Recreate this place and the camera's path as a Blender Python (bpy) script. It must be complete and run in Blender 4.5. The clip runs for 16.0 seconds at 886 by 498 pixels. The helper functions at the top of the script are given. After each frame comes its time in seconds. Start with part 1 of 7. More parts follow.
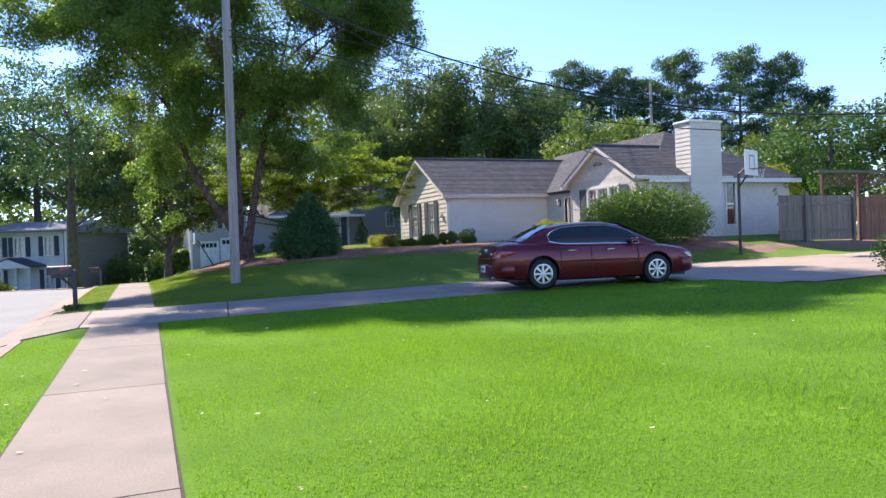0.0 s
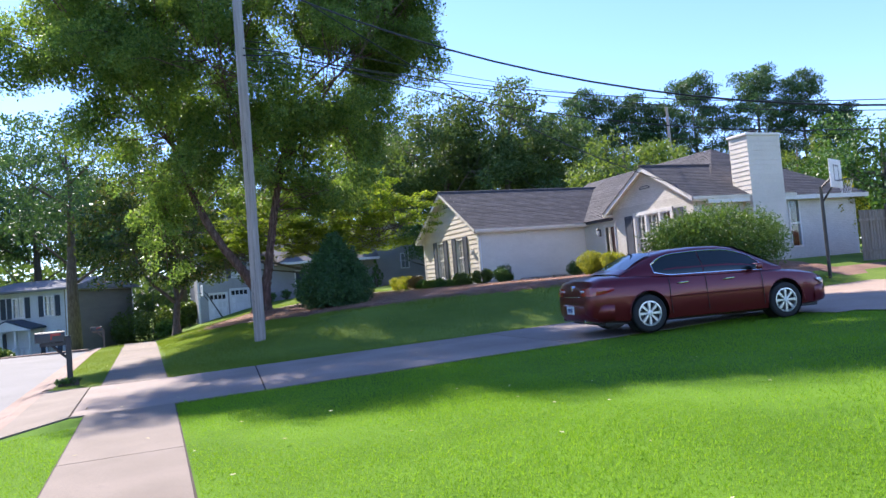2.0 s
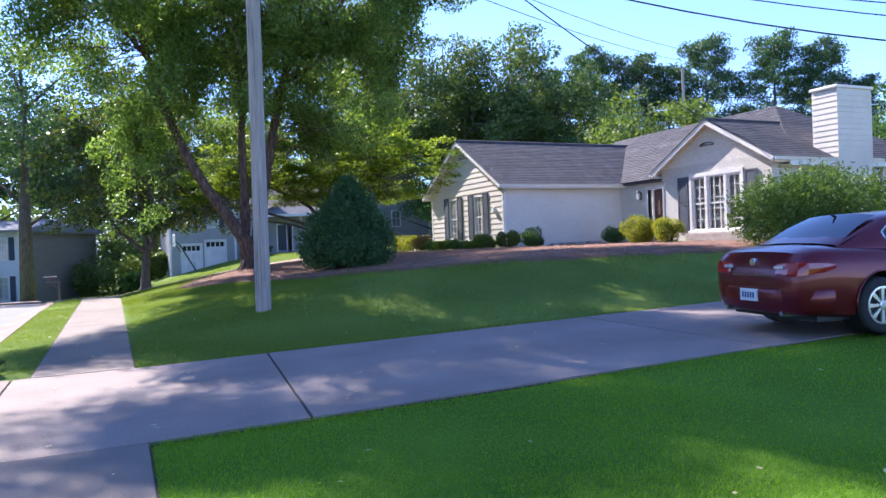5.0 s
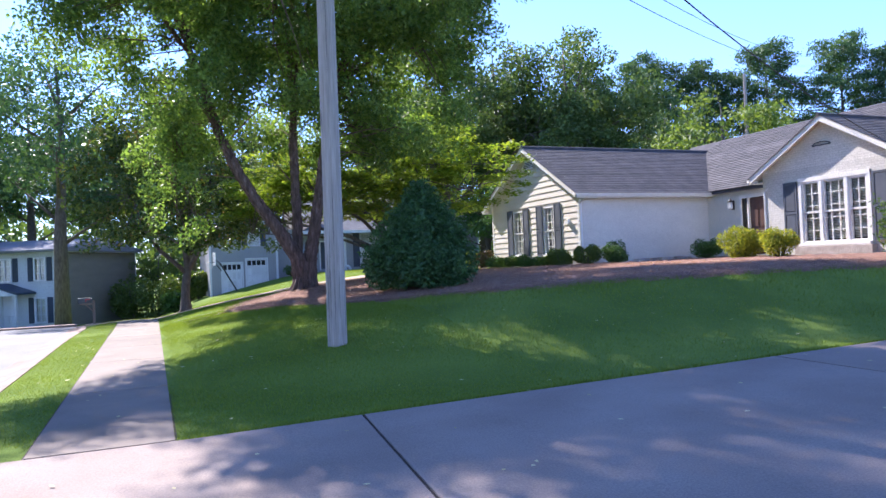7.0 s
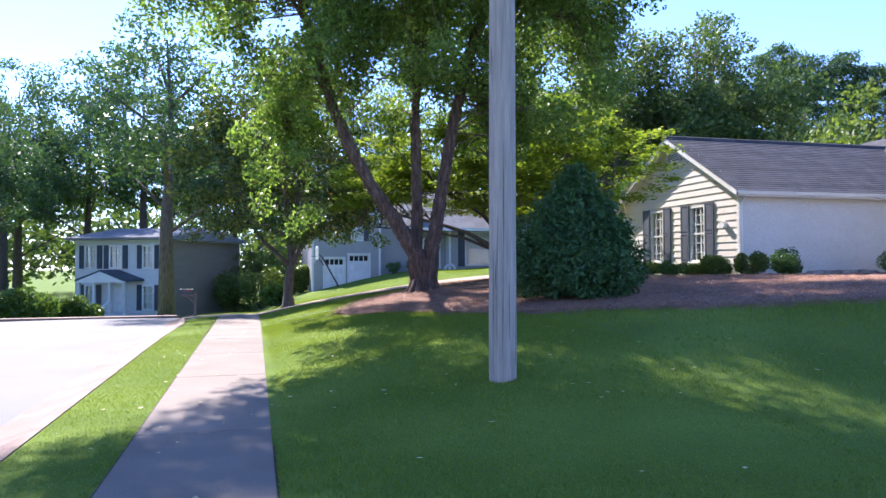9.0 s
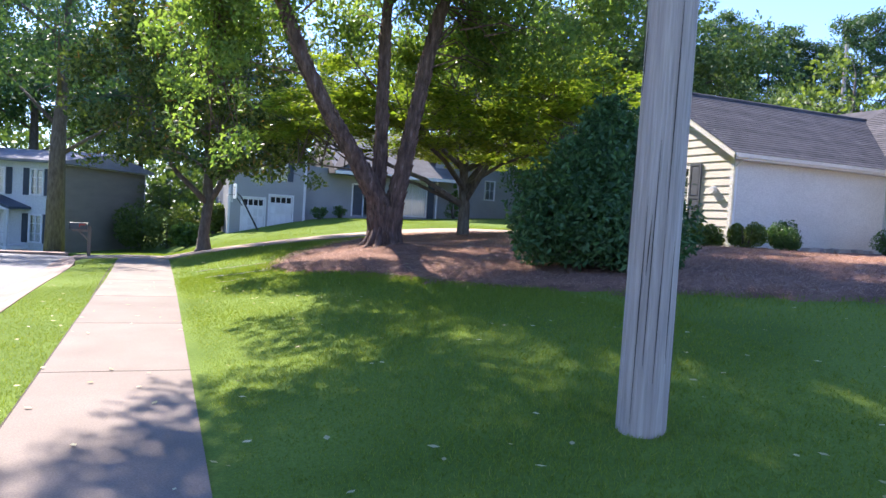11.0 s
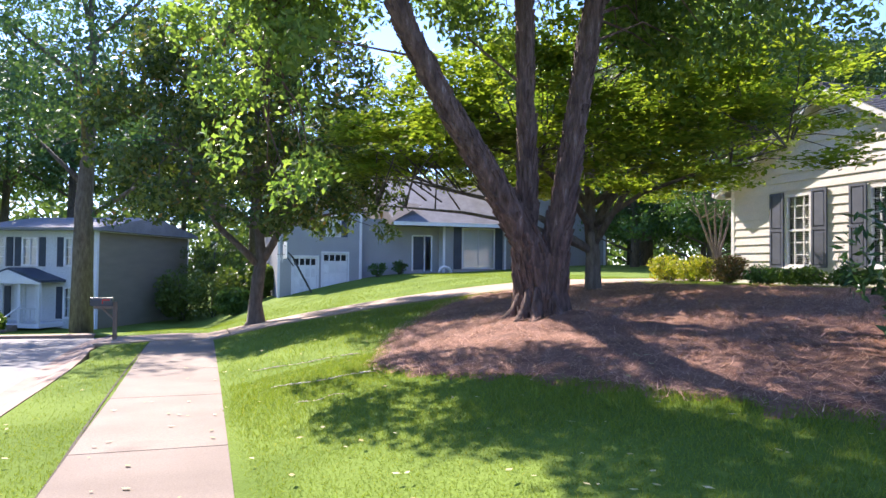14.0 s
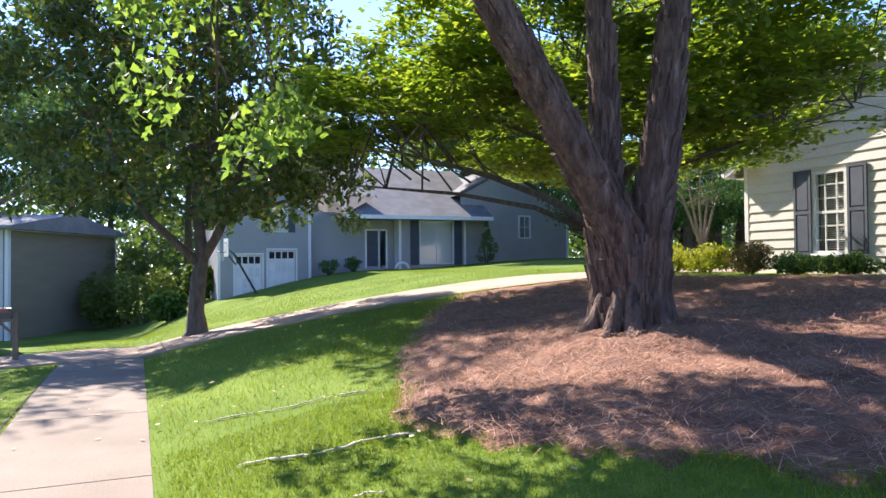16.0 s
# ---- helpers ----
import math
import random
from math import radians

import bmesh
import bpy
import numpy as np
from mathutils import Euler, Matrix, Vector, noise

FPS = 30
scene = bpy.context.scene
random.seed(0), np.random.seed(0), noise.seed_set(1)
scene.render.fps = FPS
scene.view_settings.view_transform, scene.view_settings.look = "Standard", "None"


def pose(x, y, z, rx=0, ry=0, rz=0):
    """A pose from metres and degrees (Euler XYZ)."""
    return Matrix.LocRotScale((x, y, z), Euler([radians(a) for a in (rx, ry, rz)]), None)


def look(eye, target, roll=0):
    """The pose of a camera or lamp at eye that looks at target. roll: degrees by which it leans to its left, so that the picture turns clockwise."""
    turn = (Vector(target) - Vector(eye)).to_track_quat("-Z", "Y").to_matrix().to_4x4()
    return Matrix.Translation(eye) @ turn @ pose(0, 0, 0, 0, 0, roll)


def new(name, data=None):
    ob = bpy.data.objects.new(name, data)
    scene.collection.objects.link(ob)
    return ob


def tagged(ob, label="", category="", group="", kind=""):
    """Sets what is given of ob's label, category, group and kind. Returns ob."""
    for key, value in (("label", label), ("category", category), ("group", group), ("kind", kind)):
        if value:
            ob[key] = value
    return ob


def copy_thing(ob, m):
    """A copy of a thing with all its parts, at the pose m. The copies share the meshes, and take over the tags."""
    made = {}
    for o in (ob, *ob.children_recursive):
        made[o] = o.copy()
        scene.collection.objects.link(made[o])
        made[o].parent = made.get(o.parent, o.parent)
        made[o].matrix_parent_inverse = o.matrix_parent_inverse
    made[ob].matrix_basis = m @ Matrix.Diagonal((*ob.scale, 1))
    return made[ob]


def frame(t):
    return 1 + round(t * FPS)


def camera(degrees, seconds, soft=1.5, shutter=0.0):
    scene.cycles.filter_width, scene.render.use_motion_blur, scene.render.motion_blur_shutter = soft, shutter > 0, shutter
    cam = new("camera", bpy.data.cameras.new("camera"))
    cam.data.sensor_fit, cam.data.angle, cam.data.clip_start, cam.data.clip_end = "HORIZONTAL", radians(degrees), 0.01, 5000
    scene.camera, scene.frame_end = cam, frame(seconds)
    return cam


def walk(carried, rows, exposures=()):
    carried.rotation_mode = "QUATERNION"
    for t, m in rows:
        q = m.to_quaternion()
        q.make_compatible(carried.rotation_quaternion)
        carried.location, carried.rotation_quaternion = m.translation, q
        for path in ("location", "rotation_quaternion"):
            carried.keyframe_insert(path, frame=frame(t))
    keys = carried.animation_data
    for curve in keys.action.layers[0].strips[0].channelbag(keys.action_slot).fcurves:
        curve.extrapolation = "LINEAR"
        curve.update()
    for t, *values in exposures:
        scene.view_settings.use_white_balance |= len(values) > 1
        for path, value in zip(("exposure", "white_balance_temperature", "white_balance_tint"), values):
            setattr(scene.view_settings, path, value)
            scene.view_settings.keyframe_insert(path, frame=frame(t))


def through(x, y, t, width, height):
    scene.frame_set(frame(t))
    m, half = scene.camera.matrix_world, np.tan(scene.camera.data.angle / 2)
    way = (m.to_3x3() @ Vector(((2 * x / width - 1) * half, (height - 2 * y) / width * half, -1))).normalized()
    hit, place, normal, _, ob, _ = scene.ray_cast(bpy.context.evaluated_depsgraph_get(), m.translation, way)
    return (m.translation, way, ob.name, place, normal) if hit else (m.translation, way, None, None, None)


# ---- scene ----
cam = camera(63.5, 16.0)
EXPOSURES = [(0.0, 1.6, 6450, 16), (5.5, 1.84, 5950, 21), (9.2, 1.96, 6000, 21), (11.3, 2.02, 6350, 19), (13.5, 2.06, 6400, 22), (16.0, 1.98, 6500, 17)]
PATH = [
    (0, (-0.133, -1.259, 1.329), (0.643, 0.584, 1.308), -2.0),
    (0.5, (-0.144, -0.434, 1.337), (0.743, 1.353, 1.199), -2.6),
    (1, (-0.195, 0.414, 1.372), (0.58, 2.258, 1.356), -2.9),
    (1.5, (-0.181, 1.276, 1.387), (0.822, 3.004, 1.472), -3.6),
    (2, (-0.189, 2.138, 1.4), (0.584, 3.98, 1.491), -4.8),
    (2.5, (-0.141, 2.977, 1.405), (0.735, 4.775, 1.407), -1.9),
    (3, (-0.134, 3.832, 1.429), (0.635, 5.676, 1.508), -3.0),
    (3.2, (-0.13, 4.155, 1.432), (0.66, 5.992, 1.47), -3.1),
    (5.3, (-0.075, 7.634, 1.45), (0.781, 9.441, 1.436), -1.5),
    (5.5, (-0.063, 7.953, 1.45), (0.815, 9.748, 1.526), -0.4),
    (6, (-0.066, 8.752, 1.448), (0.653, 10.615, 1.556), -1.3),
    (6.5, (-0.029, 9.555, 1.446), (0.828, 11.361, 1.484), 0.7),
    (7, (-0.035, 10.361, 1.443), (0.719, 12.213, 1.479), -2.4),
    (7.5, (-0.028, 11.152, 1.447), (0.893, 12.927, 1.455), -1.1),
    (8, (-0.082, 11.924, 1.46), (0.661, 13.78, 1.511), -0.8),
    (8.5, (-0.044, 12.687, 1.455), (0.69, 14.547, 1.422), 0.9),
    (9, (-0.037, 13.55, 1.479), (0.47, 15.484, 1.523), -0.2),
    (9.2, (-0.057, 13.922, 1.478), (0.508, 15.84, 1.477), 0.7),
    (11.3, (-0.198, 17.645, 1.44), (0.561, 19.493, 1.348), 3.0),
    (11.5, (-0.185, 18.015, 1.439), (0.589, 19.856, 1.331), 0.8),
    (12, (-0.146, 18.976, 1.444), (0.507, 20.866, 1.407), 1.0),
    (12.5, (-0.111, 19.952, 1.461), (0.616, 21.814, 1.525), -0.8),
    (13, (-0.09, 20.877, 1.457), (0.54, 22.775, 1.495), 0.5),
    (13.5, (-0.06, 21.8, 1.453), (0.646, 23.67, 1.539), 1.1),
    (14, (-0.088, 22.598, 1.426), (0.539, 24.496, 1.479), 0.6),
    (14.5, (-0.089, 23.379, 1.415), (0.587, 25.261, 1.415), -1.2),
    (15, (-0.117, 24.175, 1.405), (0.435, 26.097, 1.458), -1.1),
    (15.5, (-0.041, 25.023, 1.389), (0.714, 26.875, 1.404), -0.4),
    (16, (0.016, 25.815, 1.383), (0.799, 27.655, 1.426), -0.5),
]
walk(cam, [(t, look(e, g, r)) for t, e, g, r in PATH], EXPOSURES)

# ---------------------------------------------------------------- light
SUN_EL = radians(41)
SUN_DIR = Vector((-0.27, 0.96, 0)).normalized() * math.cos(SUN_EL) + Vector((0, 0, math.sin(SUN_EL)))
world = bpy.data.worlds.new("sky")
scene.world = world
world.use_nodes = True
wn = world.node_tree.nodes
sky = wn.new("ShaderNodeTexSky")
sky.sky_type = "NISHITA"
sky.sun_disc = False
sky.sun_elevation = SUN_EL
sky.sun_rotation = math.atan2(SUN_DIR.x, SUN_DIR.y)
sky.air_density, sky.dust_density, sky.ozone_density = 1.0, 0.05, 2.6
wn["Background"].inputs["Strength"].default_value = 0.125
clear = wn.new("ShaderNodeMix")                      # a dry, deep blue sky
clear.data_type, clear.blend_type = "RGBA", "MULTIPLY"
clear.inputs["Factor"].default_value = 1.0
clear.inputs["B"].default_value = (0.60, 0.69, 0.92, 1)
world.node_tree.links.new(sky.outputs[0], clear.inputs["A"])
world.node_tree.links.new(clear.outputs["Result"], wn["Background"].inputs["Color"])
sun_data = bpy.data.lights.new("sun", "SUN")
sun_data.energy, sun_data.angle, sun_data.color = 4.0, radians(0.53), (1.0, 0.93, 0.82)
sun = new("sun", sun_data)
sun.matrix_world = look(SUN_DIR * 60, (0, 0, 0))


# ---------------------------------------------------------------- materials
def mat(name, a, b, scale=4.0, rough=0.8, bump=0.3, fine=60.0, c=None, metal=0.0, coat=0.0, bump_dist=0.01, stretch=None, spread=0.12):
    """Two colours mixed by a coarse noise, a fine grain on top, per-object change and relief."""
    m = bpy.data.materials.new(name)
    m.use_nodes = True
    nt = m.node_tree
    n, link = nt.nodes, nt.links.new
    bsdf = n["Principled BSDF"]
    co = n.new("ShaderNodeTexCoord")
    mapping = n.new("ShaderNodeMapping")
    mapping.inputs["Scale"].default_value = stretch or (1, 1, 1)
    link(co.outputs["Object"], mapping.inputs["Vector"])
    big = n.new("ShaderNodeTexNoise")
    big.inputs["Scale"].default_value, big.inputs["Detail"].default_value = scale, 6
    small = n.new("ShaderNodeTexNoise")
    small.inputs["Scale"].default_value, small.inputs["Detail"].default_value = fine, 4
    for t in (big, small):
        link(mapping.outputs[0], t.inputs["Vector"])
    ramp = n.new("ShaderNodeValToRGB")
    ramp.color_ramp.elements[0].position, ramp.color_ramp.elements[1].position = 0.34, 0.66
    ramp.color_ramp.elements[0].color, ramp.color_ramp.elements[1].color = (*a, 1), (*b, 1)
    if c:
        e = ramp.color_ramp.elements.new(0.8)
        e.color = (*c, 1)
    link(big.outputs["Fac"], ramp.inputs["Fac"])
    mul = n.new("ShaderNodeMix")
    mul.data_type, mul.blend_type = "RGBA", "MULTIPLY"
    mul.inputs["Factor"].default_value = 0.6
    grain = n.new("ShaderNodeValToRGB")
    grain.color_ramp.elements[0].position, grain.color_ramp.elements[1].position = 0.3, 0.7
    grain.color_ramp.elements[0].color, grain.color_ramp.elements[1].color = (0.6, 0.6, 0.6, 1), (1.15, 1.15, 1.15, 1)
    link(small.outputs["Fac"], grain.inputs["Fac"])
    link(ramp.outputs[0], mul.inputs["A"])
    link(grain.outputs[0], mul.inputs["B"])
    info = n.new("ShaderNodeObjectInfo")
    vary = n.new("ShaderNodeMapRange")
    vary.inputs["To Min"].default_value, vary.inputs["To Max"].default_value = 1 - spread, 1 + spread
    link(info.outputs["Random"], vary.inputs["Value"])
    hsv = n.new("ShaderNodeHueSaturation")
    link(vary.outputs[0], hsv.inputs["Value"])
    link(mul.outputs["Result"], hsv.inputs["Color"])
    link(hsv.outputs[0], bsdf.inputs["Base Color"])
    bsdf.inputs["Roughness"].default_value, bsdf.inputs["Metallic"].default_value = rough, metal
    bsdf.inputs["Coat Weight"].default_value = coat
    if bump:
        bp = n.new("ShaderNodeBump")
        bp.inputs["Strength"].default_value, bp.inputs["Distance"].default_value = bump, bump_dist
        link(small.outputs["Fac"], bp.inputs["Height"])
        link(bp.outputs[0], bsdf.inputs["Normal"])
    return m


def leaf_mat(name, a, b, through=0.45, rough=0.5, c=None):
    """Leaves: colour changes from leaf to leaf, and light shines through them."""
    m = bpy.data.materials.new(name)
    m.use_nodes = True
    nt = m.node_tree
    n, link = nt.nodes, nt.links.new
    bsdf = n["Principled BSDF"]
    geo = n.new("ShaderNodeNewGeometry")
    ramp = n.new("ShaderNodeValToRGB")
    ramp.color_ramp.elements[0].color, ramp.color_ramp.elements[1].color = (*a, 1), (*b, 1)
    if c:
        e = ramp.color_ramp.elements.new(0.93)
        e.color = (*b, 1)
        ramp.color_ramp.elements[-1].color = (*c, 1)
    link(geo.outputs["Random Per Island"], ramp.inputs["Fac"])
    info = n.new("ShaderNodeObjectInfo")
    vary = n.new("ShaderNodeMapRange")
    vary.inputs["To Min"].default_value, vary.inputs["To Max"].default_value = 0.82, 1.18
    link(info.outputs["Random"], vary.inputs["Value"])
    hsv = n.new("ShaderNodeHueSaturation")
    link(vary.outputs[0], hsv.inputs["Value"])
    link(ramp.outputs[0], hsv.inputs["Color"])
    link(hsv.outputs[0], bsdf.inputs["Base Color"])
    bsdf.inputs["Roughness"].default_value = rough
    bsdf.inputs["Specular IOR Level"].default_value = 0.22 if rough < 0.8 else 0.06
    trans = n.new("ShaderNodeBsdfTranslucent")
    warm = n.new("ShaderNodeMix")
    warm.data_type, warm.blend_type = "RGBA", "MULTIPLY"
    warm.inputs["Factor"].default_value = 1.0
    warm.inputs["B"].default_value = (1.5, 1.45, 0.55, 1)
    link(hsv.outputs[0], warm.inputs["A"])
    link(warm.outputs["Result"], trans.inputs["Color"])
    mix = n.new("ShaderNodeMixShader")
    mix.inputs[0].default_value = through
    link(bsdf.outputs[0], mix.inputs[1])
    link(trans.outputs[0], mix.inputs[2])
    link(mix.outputs[0], n["Material Output"].inputs["Surface"])
    return m


def plain(name, col, rough=0.5, metal=0.0, coat=0.0):
    m = bpy.data.materials.new(name)
    m.use_nodes = True
    b = m.node_tree.nodes["Principled BSDF"]
    b.inputs["Base Color"].default_value = (*col, 1)
    b.inputs["Roughness"].default_value, b.inputs["Metallic"].default_value = rough, metal
    b.inputs["Coat Weight"].default_value, b.inputs["Coat Roughness"].default_value = coat, 0.03
    return m


def glass_mat(name, tint=(0.9, 0.95, 0.95)):
    m = bpy.data.materials.new(name)
    m.use_nodes = True
    b = m.node_tree.nodes["Principled BSDF"]
    b.inputs["Base Color"].default_value = (*tint, 1)
    b.inputs["Roughness"].default_value = 0.02
    b.inputs["Transmission Weight"].default_value = 1.0
    b.inputs["IOR"].default_value = 1.45
    return m


def brick_mat(name, a, b, mortar):
    """Painted brick: the courses show as fine relief and slight tone."""
    m = mat(name, a, b, 1.2, 0.75, 0.2, 30)
    nt = m.node_tree
    n, link = nt.nodes, nt.links.new
    co = n.new("ShaderNodeTexCoord")
    sep = n.new("ShaderNodeSeparateXYZ")
    add = n.new("ShaderNodeMath")
    comb = n.new("ShaderNodeCombineXYZ")
    link(co.outputs["Object"], sep.inputs[0])
    link(sep.outputs[0], add.inputs[0])
    link(sep.outputs[1], add.inputs[1])
    link(add.outputs[0], comb.inputs[0])
    link(sep.outputs[2], comb.inputs[1])
    br = n.new("ShaderNodeTexBrick")
    br.inputs["Scale"].default_value = 1.0
    br.inputs["Brick Width"].default_value, br.inputs["Row Height"].default_value = 0.21, 0.075
    br.inputs["Mortar Size"].default_value = 0.008
    br.inputs["Color1"].default_value, br.inputs["Color2"].default_value = (1, 1, 1, 1), (0.93, 0.93, 0.92, 1)
    br.inputs["Mortar"].default_value = (*mortar, 1)
    link(comb.outputs[0], br.inputs["Vector"])
    mul = n.new("ShaderNodeMix")
    mul.data_type, mul.blend_type = "RGBA", "MULTIPLY"
    mul.inputs["Factor"].default_value = 1.0
    old = n["Principled BSDF"].inputs["Base Color"].links[0].from_socket
    link(old, mul.inputs["A"])
    link(br.outputs["Color"], mul.inputs["B"])
    link(mul.outputs["Result"], n["Principled BSDF"].inputs["Base Color"])
    bp = n.new("ShaderNodeBump")
    bp.invert = True
    bp.inputs["Strength"].default_value, bp.inputs["Distance"].default_value = 0.6, 0.01
    link(br.outputs["Fac"], bp.inputs["Height"])
    link(bp.outputs[0], n["Principled BSDF"].inputs["Normal"])
    return m


M_SOIL = mat("lawn_ground", (0.07, 0.15, 0.011), (0.11, 0.215, 0.018), 0.6, 1.0, 0.5, 45, bump_dist=0.02)
M_SOIL.node_tree.nodes["Principled BSDF"].inputs["Specular IOR Level"].default_value = 0.1


def second_turf(m):
    """The lawn beyond the driveway is a drier, more olive turf."""
    n, link = m.node_tree.nodes, m.node_tree.links.new
    co, sep = n.new("ShaderNodeTexCoord"), n.new("ShaderNodeSeparateXYZ")
    rng_, mix = n.new("ShaderNodeMapRange"), n.new("ShaderNodeMix")
    rng_.inputs["From Min"].default_value, rng_.inputs["From Max"].default_value = 13.5, 16.5
    link(co.outputs["Object"], sep.inputs[0])
    link(sep.outputs[1], rng_.inputs["Value"])
    mix.data_type, mix.blend_type = "RGBA", "MULTIPLY"
    mix.inputs["B"].default_value = (1.35, 1.0, 2.2, 1)
    link(rng_.outputs[0], mix.inputs["Factor"])
    link(n["Principled BSDF"].inputs["Base Color"].links[0].from_socket, mix.inputs["A"])
    link(mix.outputs["Result"], n["Principled BSDF"].inputs["Base Color"])


second_turf(M_SOIL)
M_BLADE = leaf_mat("grass_blade", (0.125, 0.25, 0.02), (0.19, 0.335, 0.034), 0.45, 0.9, (0.24, 0.34, 0.06))
M_BLADE2 = leaf_mat("olive_grass_blade", (0.115, 0.178, 0.028), (0.185, 0.245, 0.05), 0.42, 0.85, (0.28, 0.28, 0.09))
M_CONC = mat("concrete", (0.182, 0.142, 0.108), (0.235, 0.186, 0.145), 1.1, 0.9, 0.35, 90, c=(0.15, 0.115, 0.09), bump_dist=0.004, spread=0.07)
M_DRIVE = mat("driveway_concrete", (0.235, 0.178, 0.142), (0.30, 0.236, 0.192), 0.8, 0.9, 0.4, 70, c=(0.19, 0.165, 0.15), bump_dist=0.005, spread=0.05)
M_DUSTY = mat("dusty_concrete", (0.31, 0.225, 0.165), (0.38, 0.285, 0.215), 0.7, 0.95, 0.4, 40, c=(0.26, 0.17, 0.115), bump_dist=0.006, spread=0.05)
M_ROAD = mat("asphalt", (0.185, 0.181, 0.178), (0.225, 0.221, 0.217), 0.5, 0.9, 0.5, 120, c=(0.165, 0.161, 0.158), bump_dist=0.006)
M_KERB = mat("kerb_concrete", (0.23, 0.15, 0.112), (0.29, 0.205, 0.158), 1.4, 0.9, 0.4, 80, c=(0.185, 0.122, 0.09), bump_dist=0.005, spread=0.06)
# dirt in the joints; also paints the shade along the driveway turf
M_JOINT = mat("joint_dirt_edge_shade", (0.035, 0.024, 0.017), (0.055, 0.038, 0.027), 8, 0.95, 0.3)
M_MULCH = mat("pine_straw", (0.17, 0.08, 0.052), (0.30, 0.155, 0.10), 3.0, 0.95, 1.0, 35, c=(0.40, 0.245, 0.17), bump_dist=0.04)
M_NEEDLE = leaf_mat("pine_needle", (0.19, 0.085, 0.055), (0.54, 0.35, 0.26), 0.15, 0.7)
M_DIRT = mat("red_dirt", (0.20, 0.11, 0.07), (0.29, 0.165, 0.105), 1.5, 0.95, 0.7, 30, bump_dist=0.02)
M_SIDING = mat("cream_siding", (0.63, 0.57, 0.485), (0.68, 0.62, 0.54), 1.0, 0.6, 0.15, 40, spread=0.03)
M_CREAM = mat("cream_paint", (0.63, 0.595, 0.53), (0.68, 0.645, 0.58), 0.7, 0.65, 0.25, 22, spread=0.02, stretch=(1, 1, 3))
M_BRICK = brick_mat("painted_brick", (0.64, 0.605, 0.545), (0.69, 0.655, 0.59), (0.82, 0.81, 0.79))
M_TRIM = mat("white_trim", (0.74, 0.71, 0.66), (0.80, 0.77, 0.72), 2.0, 0.5, 0.1, 40, spread=0.02)
M_SHINGLE = mat("dark_shingle", (0.052, 0.050, 0.056), (0.085, 0.080, 0.086), 2.2, 0.95, 0.6, 24, c=(0.115, 0.108, 0.11), spread=0.22, bump_dist=0.01)
M_SHUTTER = mat("shutter_paint", (0.065, 0.075, 0.098), (0.085, 0.096, 0.12), 3, 0.55, 0.15)
M_DOOR = mat("door_paint", (0.085, 0.04, 0.03), (0.11, 0.055, 0.04), 3, 0.45, 0.1)
# near-black colour standing in for unlit space behind openings
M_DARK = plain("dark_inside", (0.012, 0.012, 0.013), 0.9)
M_BLIND = mat("white_blind", (0.62, 0.61, 0.57), (0.68, 0.67, 0.63), 2, 0.6, 0.05)
M_GLASS = glass_mat("window_glass")
M_POLE = mat("weathered_pole", (0.30, 0.25, 0.22), (0.40, 0.345, 0.305), 5, 0.9, 0.6, 26, c=(0.22, 0.18, 0.155), stretch=(3, 3, 0.12), bump_dist=0.02)
M_CRACK = mat("pole_crack", (0.05, 0.042, 0.036), (0.08, 0.068, 0.058), 6, 0.95, 0.3)
M_BARK = mat("brown_bark", (0.07, 0.04, 0.03), (0.19, 0.122, 0.095), 9, 0.95, 1.0, 26, c=(0.36, 0.30, 0.26), stretch=(1.6, 1.6, 0.35), bump_dist=0.05)
M_BARK2 = mat("grey_bark", (0.075, 0.062, 0.052), (0.14, 0.12, 0.10), 8, 0.95, 1.0, 26, stretch=(1.5, 1.5, 0.4), bump_dist=0.03)
M_L_BIG = leaf_mat("big_tree_leaf", (0.065, 0.13, 0.045), (0.175, 0.26, 0.078), 0.55, 0.42)
M_L_MAPLE = leaf_mat("maple_leaf", (0.09, 0.165, 0.025), (0.225, 0.285, 0.045), 0.6, 0.5)
M_L_MAG = leaf_mat("magnolia_leaf", (0.04, 0.082, 0.034), (0.155, 0.215, 0.068), 0.3, 0.25, (0.26, 0.15, 0.065))
M_L_HOLLY = leaf_mat("holly_leaf", (0.03, 0.085, 0.034), (0.095, 0.195, 0.072), 0.26, 0.36)
M_L_BUSH = leaf_mat("bush_leaf", (0.048, 0.10, 0.026), (0.125, 0.20, 0.048), 0.35, 0.45)
M_L_DARK = leaf_mat("dark_shrub_leaf", (0.036, 0.09, 0.027), (0.09, 0.1725, 0.045), 0.25, 0.45)
M_L_YEL = leaf_mat("golden_shrub_leaf", (0.11, 0.16, 0.02), (0.34, 0.33, 0.04), 0.4, 0.5)
M_L_RED = leaf_mat("reddish_plant_leaf", (0.07, 0.085, 0.03), (0.17, 0.10, 0.07), 0.35, 0.5)
M_L_PINE = leaf_mat("pine_foliage", (0.0362, 0.0899, 0.0464), (0.0943, 0.1668, 0.0725), 0.28, 0.5)
M_L_FAR = leaf_mat("woodland_leaf", (0.052, 0.102, 0.042), (0.125, 0.185, 0.066), 0.32, 0.5)
M_L_LIME = leaf_mat("light_woodland_leaf", (0.075, 0.128, 0.034), (0.155, 0.212, 0.056), 0.38, 0.5)
M_PAINT = plain("maroon_car_paint", (0.12, 0.004, 0.010), 0.3, 0.45, 0.45)
M_TYRE = mat("tyre_rubber", (0.018, 0.018, 0.018), (0.03, 0.03, 0.03), 8, 0.85, 0.3, 80)
